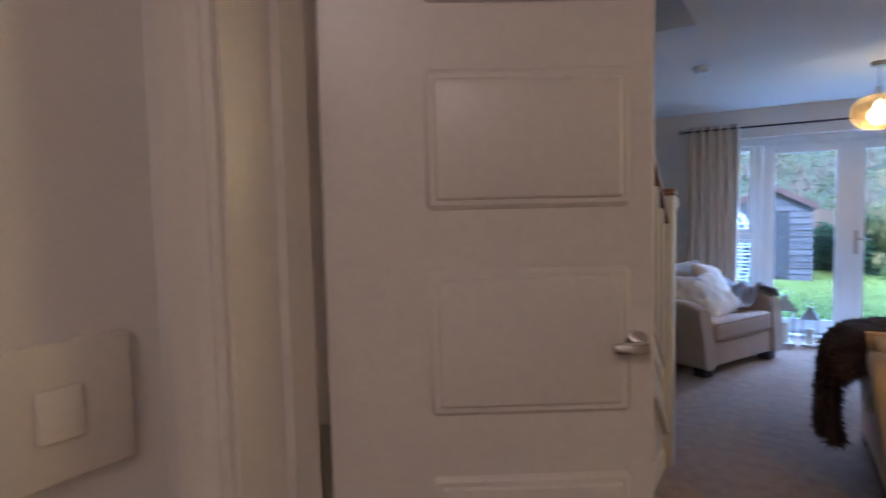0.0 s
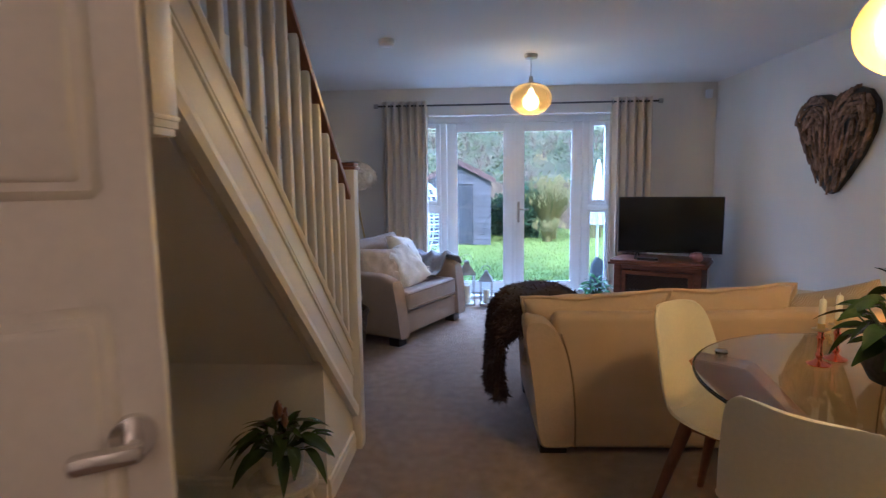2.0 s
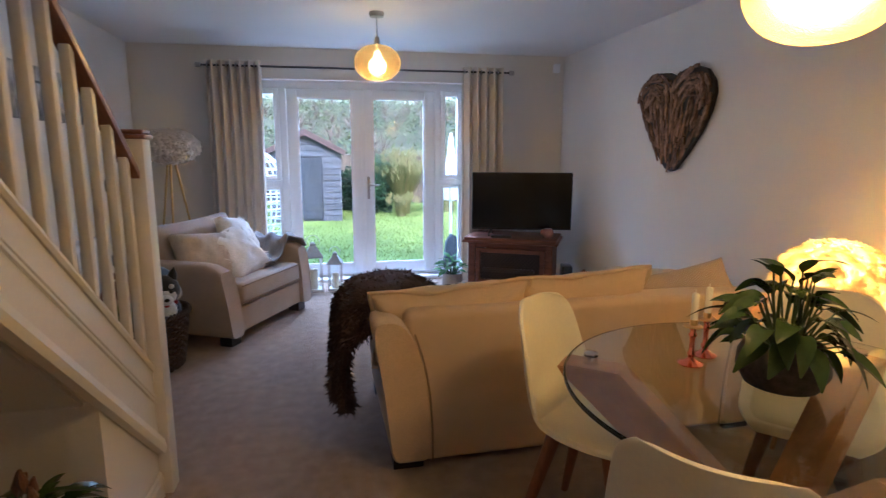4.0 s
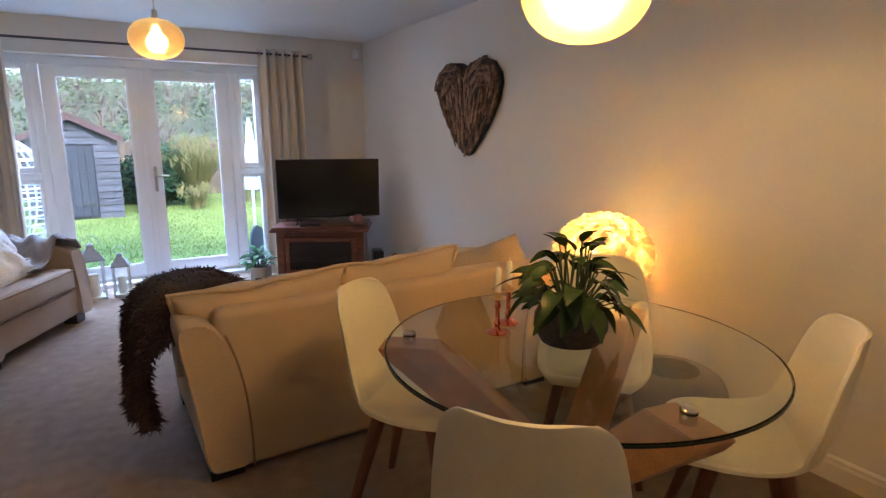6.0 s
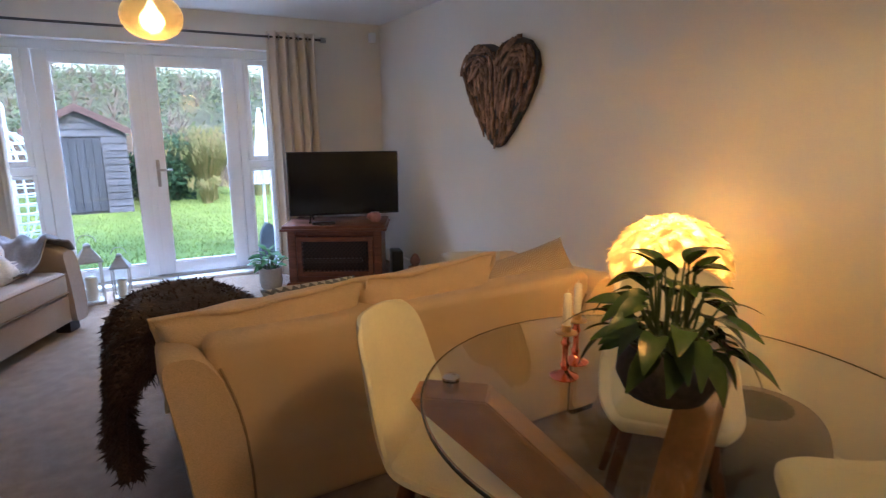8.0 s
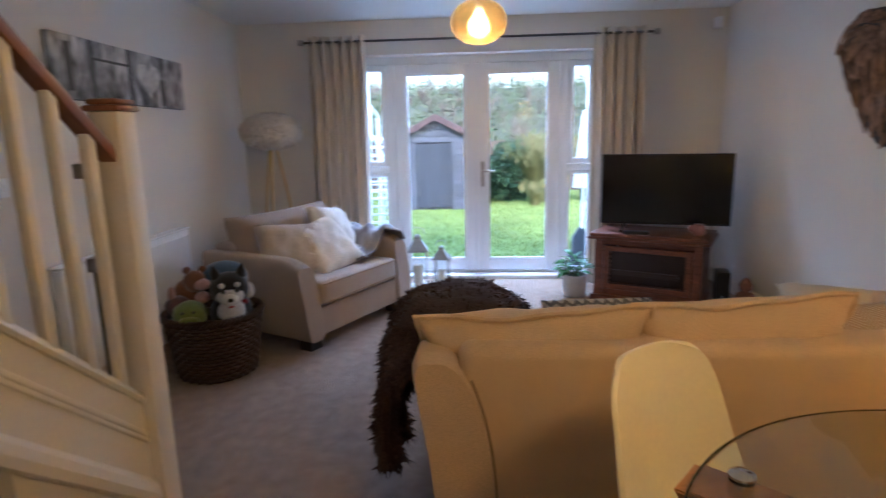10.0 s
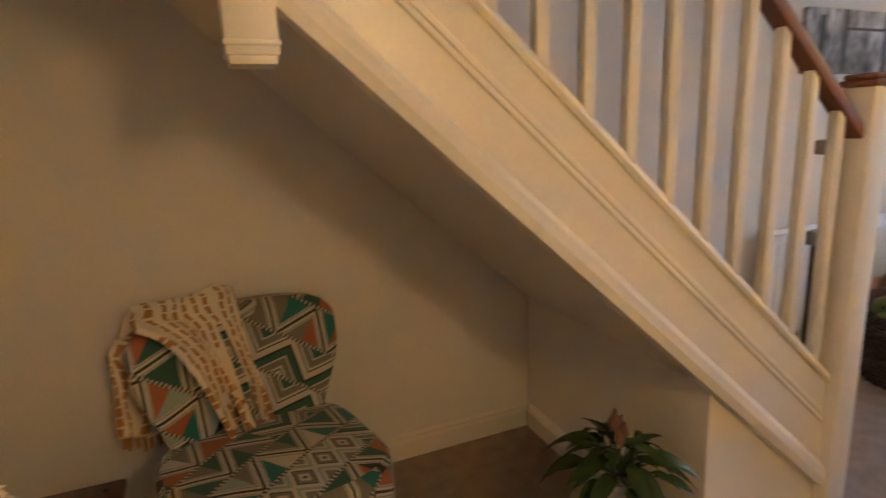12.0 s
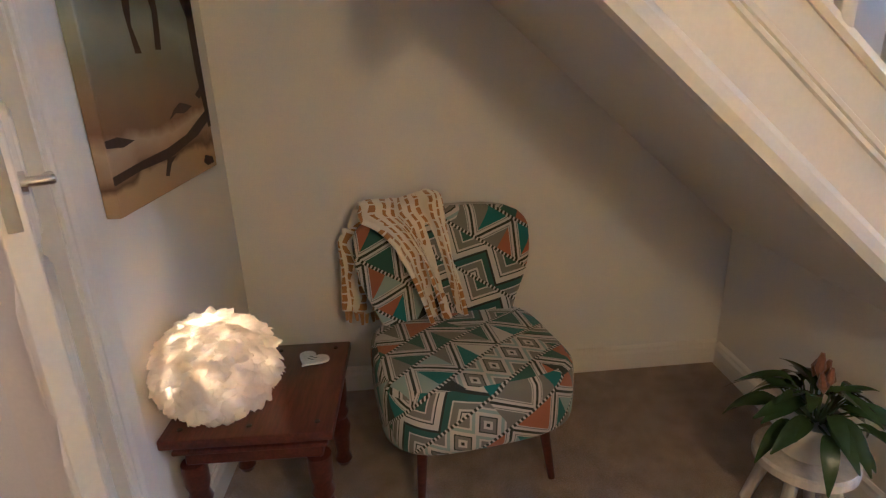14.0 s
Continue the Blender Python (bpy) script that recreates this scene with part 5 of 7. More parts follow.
pt = thing("painting", pose(-0.575, YS + 0.002, 1.035), "unframed canvas of a beach scene under a hazy sky", "picture")
bm = bmesh.new()
rbox(bm, (-0.335, 0, 0), (0.335, 0.035, 0.95), 0.003, 1)
part("canvas", bm, beach_print("hazy_beach"), pt)
DARKP = mat("dark_paint", (0.045, 0.018, 0.012), 0.6, grain=60, amount=0.3)
for pts in ([(-0.335, 0.13), (-0.31, 0.13), (-0.28, 0.30), (-0.275, 0.52), (-0.335, 0.62)], [(0.10, 0.42), (0.07, 0.355), (0.105, 0.355), (0.125, 0.45), (0.11, 0.66), (0.02, 0.72), (-0.06, 0.66), (-0.07, 0.46), (-0.05, 0.365), (-0.015, 0.365), (-0.035, 0.46), (-0.01, 0.53), (0.07, 0.53)],
            [(-0.335, 0.46), (-0.275, 0.46), (-0.22, 0.545), (-0.04, 0.54), (-0.04, 0.62), (-0.26, 0.60)], [(-0.30, 0.035), (-0.24, 0.05), (-0.22, 0.03), (-0.25, 0.015), (-0.31, 0.015)],
            [(-0.335, 0.155), (-0.20, 0.115), (0.02, 0.085), (0.20, 0.085), (0.335, 0.075), (0.335, 0.095), (0.18, 0.106), (0.03, 0.112), (-0.12, 0.130), (-0.24, 0.165), (-0.335, 0.19)],
            [(-0.20, 0.205), (-0.13, 0.190), (-0.07, 0.196), (-0.02, 0.182), (-0.06, 0.206), (-0.11, 0.222), (-0.16, 0.214)],
            [(-0.335, 0.245), (-0.27, 0.222), (-0.24, 0.236), (-0.28, 0.252), (-0.335, 0.278)], [(0.335, 0.158), (0.26, 0.150), (0.20, 0.158), (0.28, 0.176), (0.335, 0.174)],
            [(0.04, 0.085), (0.07, 0.045), (0.05, 0.04), (0.02, 0.07), (-0.02, 0.085)]):
    bm = bmesh.new()
    prism(bm, pts, "y", 0.0352, 0.0358)
    part("dark_figure", bm, DARKP, pt, smooth=False)

# light switch on the wall beside the stairs
sw = thing("light_switch", pose(xl(4.49), 4.49, 1.17, 0, 0, 1.95), "white plastic double light switch on the wall", "switch")
bm = bmesh.new()
rbox(bm, (0, -0.043, -0.043), (0.009, 0.043, 0.043), 0.003, 2)
part("plate", bm, M_UPVC, sw)
for y in (-0.018, 0.018):
    bm = bmesh.new()
    rbox(bm, (0.008, y - 0.012, -0.016), (0.013, y + 0.012, 0.016), 0.002, 2)
    part("rocker", bm, M_UPVC, sw)

# smoke alarm, corner sensor, radiator
al = thing("smoke_alarm", pose(-0.16, 5.15, H), "round white smoke alarm on the ceiling", "smoke alarm")
bm = bmesh.new()
lathe(bm, [(0.030, -0.050), (0.045, -0.048), (0.055, -0.030), (0.058, -0.028), (0.058, 0.0)], 32)
part("case", bm, M_UPVC, al)
pr = thing("corner_sensor", pose(XR - 0.10, YW - 0.05, 2.27), "small white alarm sensor high in the corner", "sensor")
bm = bmesh.new()
rbox(bm, (-0.028, -0.03, -0.045), (0.028, 0.048, 0.045), 0.008, 2)
part("case", bm, M_UPVC, pr)
rad = thing("radiator", pose(xl(5.3) + 0.02, 5.3, 0, 0, 0, 1.95), "white panel radiator on the wall", "radiator")
bm = bmesh.new()
rbox(bm, (0.02, -0.65, 0.16), (0.085, 0.65, 0.75), 0.012, 2)
part("panel", bm, M_UPVC, rad)
for i in range(26):
    bm = bmesh.new()
    y = -0.61 + i * 0.0488
    rbox(bm, (0.083, y - 0.012, 0.20), (0.092, y + 0.012, 0.71), 0.004, 1)
    part("rib", bm, M_UPVC, rad)
bm = bmesh.new()
rbox(bm, (0.012, -0.655, 0.752), (0.094, 0.655, 0.764), 0.004, 1)
part("grille", bm, M_UPVC, rad)
for y in (-0.5, 0.5):
    bm = bmesh.new()
    box(bm, (-0.018, y - 0.02, 0.25), (0.02, y + 0.02, 0.6))
    part("wall_bracket", bm, M_STEEL, rad, smooth=False)


# ---- television corner ----
TVM = pose(2.233, 6.56, 0, 0, 0, -27)


def tv_unit():
    t = thing("tv_cabinet", TVM, "brown wooden television cabinet with a dark lattice door", "cabinet")
    W, D, Z = 0.82, 0.46, 0.57
    bm = bmesh.new()
    rbox(bm, (-W / 2, -0.02, 0.05), (-W / 2 + 0.07, D, Z - 0.05), 0.004, 1)
    rbox(bm, (W / 2 - 0.07, -0.02, 0.05), (W / 2, D, Z - 0.05), 0.004, 1)
    box(bm, (-W / 2 + 0.07, D - 0.02, 0.05), (W / 2 - 0.07, D, Z - 0.05))
    box(bm, (-W / 2 + 0.07, 0.0, 0.05), (W / 2 - 0.07, D - 0.02, 0.10))
    box(bm, (-W / 2 + 0.07, 0.0, Z - 0.10), (W / 2 - 0.07, D - 0.02, Z - 0.05))
    part("carcass", bm, M_TVWOOD, t)
    bm = bmesh.new()
    rbox(bm, (-W / 2 - 0.05, -0.07, Z - 0.05), (W / 2 + 0.05, D + 0.02, Z - 0.028), 0.005, 2)
    rbox(bm, (-W / 2 - 0.035, -0.055, Z - 0.03), (W / 2 + 0.035, D + 0.01, Z), 0.007, 2)
    part("top", bm, M_TVWOOD, t)
    bm = bmesh.new()
    rbox(bm, (-W / 2 - 0.02, -0.045, 0.0), (W / 2 + 0.02, D, 0.055), 0.006, 2)
    part("plinth", bm, M_TVWOOD, t)
    bm = bmesh.new()
    x0, x1, z0, z1 = -W / 2 + 0.075, W / 2 - 0.075, 0.105, Z - 0.105
    for a, b in (((x0, -0.018, z0), (x0 + 0.045, 0.0, z1)), ((x1 - 0.045, -0.018, z0), (x1, 0.0, z1)), ((x0 + 0.045, -0.018, z1 - 0.045), (x1 - 0.045, 0, z1)), ((x0 + 0.045, -0.018, z0), (x1 - 0.045, 0, z0 + 0.045))):
        rbox(bm, a, b, 0.003, 1)
    dr = part("door", bm, M_TVWOOD, t)
    # black sheet added behind the lattice in place of the cabinet's shaded inside
    bm = bmesh.new()
    box(bm, (x0 + 0.04, 0.06, z0 + 0.04), (x1 - 0.04, 0.065, z1 - 0.04))
    part("dark_inside", bm, M_BLACK, t, smooth=False)
    bm = bmesh.new()
    cx0, cx1, cz0, cz1 = x0 + 0.045, x1 - 0.045, z0 + 0.045, z1 - 0.045
    step = 0.036
    q = cx0 - (cz1 - cz0)
    while q < cx1:
        for s in (1, -1):
            pts = []
            for k in range(25):
                f = k / 24
                x = q + f * (cz1 - cz0)
                z = cz0 + f * (cz1 - cz0) if s > 0 else cz1 - f * (cz1 - cz0)
                if cx0 <= x <= cx1:
                    pts.append((x, -0.008, z))
            if len(pts) > 1:
                rod(bm, pts[0], pts[-1], 0.0048, seg=5)
        q += step
    tagged(part("lattice", bm, mat("dark_lattice", (0.045, 0.028, 0.024), 0.5), dr, "black metal lattice"), kind="stuff")
    bm = bmesh.new()
    box(bm, (x0 + 0.06, 0.02, 0.22), (x1 - 0.10, 0.05, 0.26))
    part("media_box", bm, M_GUN, t, smooth=False)


tv_unit()
tv = thing("television", pose(2.40, 6.74, 0.57, 0, 0, -15), "black flat-screen television, switched off, on the cabinet", "television")
bm = bmesh.new()
rbox(bm, (-0.49, -0.02, 0.055), (0.49, 0.03, 0.62), 0.006, 2)
part("case", bm, M_BLACK, tv)
bm = bmesh.new()
box(bm, (-0.48, -0.0225, 0.072), (0.48, -0.0215, 0.612))
part("screen", bm, M_SCREEN, tv, "dark glossy screen", smooth=False)
for x in (-0.30, 0.30):
    bm = bmesh.new()
    rod(bm, (x, 0.005, 0.07), (x - 0.02, -0.11, 0.006), 0.008)
    rod(bm, (x, 0.005, 0.07), (x + 0.02, 0.11, 0.006), 0.008)
    part("stand_leg", bm, M_BLACK, tv)
bx = thing("router_box", pose(2.16, 6.62, 0.57, 0, 0, -15), "small black box on the cabinet", "device")
bm = bmesh.new()
rbox(bm, (-0.10, -0.04, 0), (0.10, 0.05, 0.022), 0.008, 2)
part("case", bm, M_BLACK, bx)
el = thing("elephant_ornament", pose(2.60, 6.51, 0.57, 0, 0, -15), "small pink ceramic pot ornament beside the television", "ornament")
bm = bmesh.new()
lathe(bm, [(0.03, 0), (0.05, 0.02), (0.055, 0.045), (0.045, 0.075), (0.035, 0.082), (0.038, 0.09)], 24)
bmesh.ops.create_icosphere(bm, subdivisions=2, radius=0.03, matrix=Matrix.Translation((-0.05, 0, 0.055)))
part("body", bm, mat("pink_ceramic", (0.36, 0.17, 0.15), 0.35, grain=40, amount=0.15), el)
sp = thing("speaker", pose(2.79, 6.49, 0, 0, 0, -15), "slim black loudspeaker standing beside the cabinet", "speaker")
bm = bmesh.new()
rbox(bm, (-0.05, -0.09, 0), (0.05, 0.09, 0.30), 0.012, 3)
part("case", bm, M_BLACK, sp)
bm = bmesh.new()
rbox(bm, (-0.004, -0.093, 0.06), (0.006, -0.089, 0.12), 0.001, 1)
part("badge", bm, M_STEEL, sp)
bm = bmesh.new()
lathe(bm, [(0.07, 0), (0.085, 0.02), (0.08, 0.05), (0.055, 0.075), (0.06, 0.11), (0.05, 0.145), (0.022, 0.16), (0.035, 0.175), (0.038, 0.20), (0.025, 0.225), (0.012, 0.24), (0.004, 0.245)], 24)
bu = new("seated_figurine", mesh_of("seated_figurine", bm, mat("terracotta_figure", (0.22, 0.10, 0.06), 0.6, grain=60, amount=0.3, bump=0.3)))
bu.matrix_basis = pose(2.86, 6.24, 0) @ Matrix.Scale(1.25, 4)
tagged(bu, "brown seated stone figurine on the carpet", "figurine")


# ---- plants ----
def leaf_mesh(L, w, material, droop=0.5, fold=0.25):
    bm = bmesh.new()

    def f(u, v):
        s = v * 2 - 1
        ww = w * math.sin(math.pi * min(1, u * 0.96 + 0.02)) ** 0.75 * (1 - 0.3 * u)
        x = L * (u - 0.16 * droop * u * u)
        z = -droop * L * u * u * 0.75 + fold * abs(s) * ww + 0.06 * L * math.sin(9 * u) * abs(s) * 0.3
        return (x, s * ww, z)
    grid(bm, f, 9, 4)
    return mesh_of("leaf", bm, material, True, 120)


def plant(parent, n, L, w, material, seed, z, spread=0.04, lift=(20, 80), droop=(0.3, 1.0), tall=0.0):
    rng = random.Random(seed)
    mes = [leaf_mesh(L * k, w * k, material, d) for k, d in ((0.75, droop[0]), (0.9, (droop[0] + droop[1]) / 2), (1.0, droop[1]), (1.12, droop[1] * 0.8))]
    for i in range(n):
        a = i * 137.5 + rng.uniform(-20, 20)
        q = i / n
        e = lift[0] + (lift[1] - lift[0]) * q + rng.uniform(-8, 8)
        st_ = (0.05 + 0.5 * L * (0.4 + 0.6 * rng.random())) * (1 + tall * q * q)
        base = Vector((spread * math.cos(math.radians(a)) * rng.random(), spread * math.sin(math.radians(a)) * rng.random(), z))
        d = Vector((math.cos(math.radians(a)) * math.cos(math.radians(e)), math.sin(math.radians(a)) * math.cos(math.radians(e)), math.sin(math.radians(e))))
        tip = base + d * st_
        bm = bmesh.new()
        rod(bm, base, tip, 0.004, 0.0025, 5)
        part("stem", bm, M_STEM, parent)
        shared("leaf", rng.choice(mes), parent, Matrix.Translation(tip) @ pose(0, 0, 0, rng.uniform(-25, 25), -e * 0.55 + rng.uniform(-10, 20), a))


tp = thing("table_plant", pose(1.815, 2.70, 0.756), "lush glossy dark green plant in a dark stone bowl", "plant")
bm = bmesh.new()
lathe(bm, [(0.055, 0), (0.095, 0.015), (0.118, 0.06), (0.115, 0.10), (0.098, 0.135), (0.09, 0.135), (0.10, 0.10)], 32, cap=True)
part("bowl", bm, M_POT_DARK, tp)
bm = bmesh.new()
lathe(bm, [(0.001, 0.115), (0.096, 0.112)], 24, cap=False)
part("soil", bm, M_SOIL, tp)
plant(tp, 66, 0.096, 0.030, M_LEAF, 21, 0.12, 0.060, (10, 92), (0.4, 1.4), 1.55)

stl = thing("stool", pose(-0.25, 2.98, 0), "small whitewashed three-legged wooden stool", "stool")
bm = bmesh.new()
lathe(bm, [(0.12, 0.215), (0.135, 0.222), (0.135, 0.245), (0.128, 0.252)], 32)
part("seat", bm, M_STOOL, stl)
for a in (0.5, 2.2, 3.8, 5.4):
    bm = bmesh.new()
    rod(bm, (0.08 * math.cos(a), 0.08 * math.sin(a), 0.22), (0.135 * math.cos(a), 0.135 * math.sin(a), 0), 0.019, 0.016)
    part("leg", bm, M_STOOL, stl)
sp2 = thing("potted_plant", pose(-0.25, 2.98, 0.253), "arching dark-leaved plant in a pale pot on the stool", "plant")
bm = bmesh.new()
lathe(bm, [(0.06, 0), (0.075, 0.01), (0.088, 0.11), (0.084, 0.12), (0.076, 0.115)], 28)
part("pot", bm, M_POT_WHITE, sp2)
plant(sp2, 46, 0.118, 0.026, M_LEAF, 22, 0.11, 0.04, (12, 86), (0.6, 1.4))
bm = bmesh.new()
for i in range(5):
    lathe(bm, [(0.001, 0), (0.016, 0.03), (0.005, 0.07)], 8, pose(0.02 * math.cos(i * 1.3), 0.02 * math.sin(i * 1.3), 0.20 + 0.012 * i, 14 * math.cos(i), 14 * math.sin(i), 0))
part("flower_spike", bm, M_P_BROWN, sp2)

wp = thing("potted_plant", pose(1.72, 6.83, 0), "leafy green plant in a ribbed grey pot on the carpet", "plant")
bm = bmesh.new()
lathe(bm, [(0.075, 0), (0.09, 0.01), (0.10, 0.07), (0.095, 0.18), (0.098, 0.19), (0.088, 0.19), (0.085, 0.16)], 36)
part("pot", bm, M_POT_GREY, wp)
plant(wp, 40, 0.105, 0.030, M_LEAF2, 23, 0.17, 0.05, (28, 88), (0.3, 0.9), 0.9)


# ---- candles on the table ----
def candlestick(x, y, h):
    t = thing("candlestick", pose(x, y, 0.7555), "copper-coloured candlestick with a white dinner candle", "candlestick", "candlesticks on the table")
    bm = bmesh.new()
    lathe(bm, [(0.036, 0), (0.038, 0.004), (0.020, 0.012), (0.009, 0.022), (0.013, 0.035), (0.008, 0.045), (0.008, h - 0.04), (0.013, h - 0.03), (0.008, h - 0.02), (0.010, h - 0.006)], 24)
    part("stem", bm, M_COPPER, t)
    bm = bmesh.new()
    lathe(bm, [(0.010, h - 0.008), (0.028, h - 0.003), (0.029, h), (0.012, h + 0.002), (0.013, h + 0.02), (0.011, h + 0.02)], 24)
    part("drip_tray", bm, M_BRASS, t)
    bm = bmesh.new()
    lathe(bm, [(0.0105, h), (0.0105, h + 0.098), (0.007, h + 0.104), (0.0015, h + 0.104), (0.0012, h + 0.115)], 18)
    part("candle", bm, M_WAX, t)


candlestick(1.675, 2.905, 0.125)
candlestick(1.765, 2.965, 0.125)


# ---- lanterns by the doors ----
def lantern(x, y, h, w, rz):
    t = thing("lantern", pose(x, y, 0, 0, 0, rz), "white metal lantern with a pillar candle inside", "lantern", "lanterns by the garden doors")
    hb = h * 0.62
    bm = bmesh.new()
    rbox(bm, (-w / 2, -w / 2, 0), (w / 2, w / 2, 0.025), 0.003, 1)
    part("base", bm, M_LANTERN, t)
    for sx in (-1, 1):
        for sy in (-1, 1):
            bm = bmesh.new()
            box(bm, (sx * w * 0.45 - 0.006, sy * w * 0.45 - 0.006, 0.025), (sx * w * 0.45 + 0.006, sy * w * 0.45 + 0.006, hb))
            part("corner_bar", bm, M_LANTERN, t, smooth=False)
    bm = bmesh.new()
    lathe(bm, [(w * 0.78, hb), (w * 0.76, hb + 0.012), (w * 0.22, hb + h * 0.20), (w * 0.22, hb + h * 0.24), (w * 0.10, hb + h * 0.27)], 4, pose(0, 0, 0, 0, 0, 45))
    part("roof", bm, M_ROOF, t, smooth=False)
    bm = bmesh.new()
    pts = [(0.40 * w * math.cos(a), 0, hb + h * 0.26 + 0.42 * w * math.sin(a)) for a in [math.pi * i / 12 for i in range(13)]]
    seam(bm, pts, 0.003)
    part("ring_handle", bm, M_STEEL, t)
    bm = bmesh.new()
    lathe(bm, [(w * 0.26, 0.025), (w * 0.26, hb * 0.62), (w * 0.2, hb * 0.64), (0.002, hb * 0.62)], 20)
    part("candle", bm, M_WAX, t)
    for sx, sy in ((0, -1), (0, 1), (-1, 0), (1, 0)):
        bm = bmesh.new()
        if sx == 0:
            box(bm, (-w * 0.43, sy * w * 0.45 - 0.001, 0.027), (w * 0.43, sy * w * 0.45 + 0.001, hb - 0.002))
        else:
            box(bm, (sx * w * 0.45 - 0.001, -w * 0.43, 0.027), (sx * w * 0.45 + 0.001, w * 0.43, hb - 0.002))
        part("glass", bm, M_PANE, t, smooth=False).visible_shadow = False


lantern(0.35, 7.10, 0.56, 0.17, 8)
lantern(0.565, 7.10, 0.44, 0.135, -6)

# knitted pouffe
pf = thing("pouffe", pose(2.76, 3.02, 0), "round mocha knitted pouffe by the wall", "pouffe")
bm = bmesh.new()
grid(bm, lambda u, v: ((0.26 * math.sin(math.pi * (0.06 + 0.88 * v)) ** 0.45 + 0.008 * abs(math.sin(18 * math.pi * v + 24 * math.pi * u))) * math.cos(2 * math.pi * u), (0.26 * math.sin(math.pi * (0.06 + 0.88 * v)) ** 0.45 + 0.008 * abs(math.sin(18 * math.pi * v + 24 * math.pi * u))) * math.sin(2 * math.pi * u), 0.17 - 0.17 * math.cos(math.pi * v)), 96, 60)
part("knitted_cover", bm, M_KNIT, pf, angle=90)


# ---- toy basket ----
def basket():
    t = thing("basket", pose(-0.655, 5.22, 0), "dark woven wicker basket full of soft toys", "basket")
    R0, R1, Z = 0.215, 0.27, 0.36
    rows_n = 17
    for i in range(rows_n):
        z = 0.012 + i * Z / rows_n
        R = R0 + (R1 - R0) * (z / Z) ** 0.8

        bm = bmesh.new()
        sgn = 1 if i % 2 else -1

        def f(u, v, R=R, z=z, sgn=sgn):
            a = 2 * math.pi * u
            r = R + 0.007 * sgn * math.sin(24 * a)
            b = 2 * math.pi * v
            return ((r + 0.008 * math.cos(b)) * math.cos(a), (r + 0.008 * math.cos(b)) * math.sin(a), z + 0.0115 * math.sin(b))
        grid(bm, f, 144, 5)
        part("wicker_band", bm, M_WICKER, t, angle=120)
    for i in range(48):
        a = 2 * math.pi * i / 48
        bm = bmesh.new()
        rod(bm, (R0 * math.cos(a), R0 * math.sin(a), 0.005), (R1 * math.cos(a), R1 * math.sin(a), Z), 0.006, seg=6)
        part("stake", bm, M_WICKER, t)
    bm = bmesh.new()
    for k in range(3):
        def g(u, v, k=k):
            a, b = 2 * math.pi * u, 2 * math.pi * v
            q = a * 20 + k * 2.094
            r, z = R1 + 0.002 + 0.013 * math.cos(q), Z + 0.008 + 0.013 * math.sin(q)
            return ((r + 0.010 * math.cos(b)) * math.cos(a), (r + 0.010 * math.cos(b)) * math.sin(a), z + 0.010 * math.sin(b))
        grid(bm, g, 220, 6)
    part("braided_rim", bm, M_WICKER, t, angle=120)
    bm = bmesh.new()
    lathe(bm, [(0.001, 0.0), (R0, 0.0), (R0, 0.012), (0.001, 0.012)], 32, cap=False)
    part("bottom", bm, M_WICKER, t)
    bm = bmesh.new()
    lathe(bm, [(0.001, 0.27), (R0 + 0.015, 0.25)], 32, cap=False)
    part("liner", bm, M_P_BROWN, t)


basket()


def ball(bm, c, r, sq=(1, 1, 1), sub=3):
    bmesh.ops.create_icosphere(bm, subdivisions=sub, radius=r, matrix=Matrix.Translation(c) @ Matrix.Diagonal((*sq, 1)))


def toy(nm, m, lbl, bits):
    """A soft toy from shaped lumps: (part name, material, centre, radius, squash)."""
    t = thing(nm, m, lbl, "soft toy", "soft toys in the basket")
    for name_, ma, c, r, sq in bits:
        bm = bmesh.new()
        ball(bm, c, r, sq)
        for v in bm.verts:
            v.co += v.normal * 0.06 * r * noise.noise(v.co * 40)
        part(name_, bm, ma, t, angle=120)
    return t


BK = (-0.655, 5.22)
TOYS = 0.05
dog = toy("toy_dog", pose(BK[0] + 0.155, BK[1] - 0.09, TOYS + 0.30, 0, 0, 26) @ Matrix.Scale(1.22, 4), "black and white soft toy dog with pointed ears", [
    ("body", M_P_BLACK, (0, 0.06, 0.02), 0.10, (1, 0.9, 1)), ("head", M_P_BLACK, (0, 0, 0.15), 0.085, (1.05, 0.9, 0.95)),
    ("face", M_P_WHITE, (0, -0.035, 0.130), 0.062, (1.05, 0.8, 0.85)), ("muzzle", M_P_WHITE, (0.0, -0.085, 0.115), 0.036, (1, 1.1, 0.8)),
    ("nose", M_P_BLACK, (0, -0.122, 0.122), 0.011, (1.2, 0.8, 0.9)), ("eye", M_BLACK, (-0.030, -0.080, 0.155), 0.010, (1, 0.6, 1)), ("eye", M_BLACK, (0.030, -0.080, 0.155), 0.010, (1, 0.6, 1)),
    ("brow", M_P_WHITE, (-0.034, -0.070, 0.180), 0.013, (1, 0.7, 1)), ("brow", M_P_WHITE, (0.034, -0.070, 0.180), 0.013, (1, 0.7, 1)),
    ("mouth", M_P_RED, (0, -0.105, 0.088), 0.013, (1, 0.6, 0.5)), ("chest", M_P_WHITE, (0, -0.02, 0.045), 0.062, (1, 0.7, 1))])
for s in (-1, 1):
    bm = bmesh.new()
    lathe(bm, [(0.026, 0), (0.020, 0.03), (0.003, 0.06)], 12, pose(s * 0.052, 0.0, 0.205, 0, s * 12, 0))
    part("ear", bm, M_P_BLACK, dog)
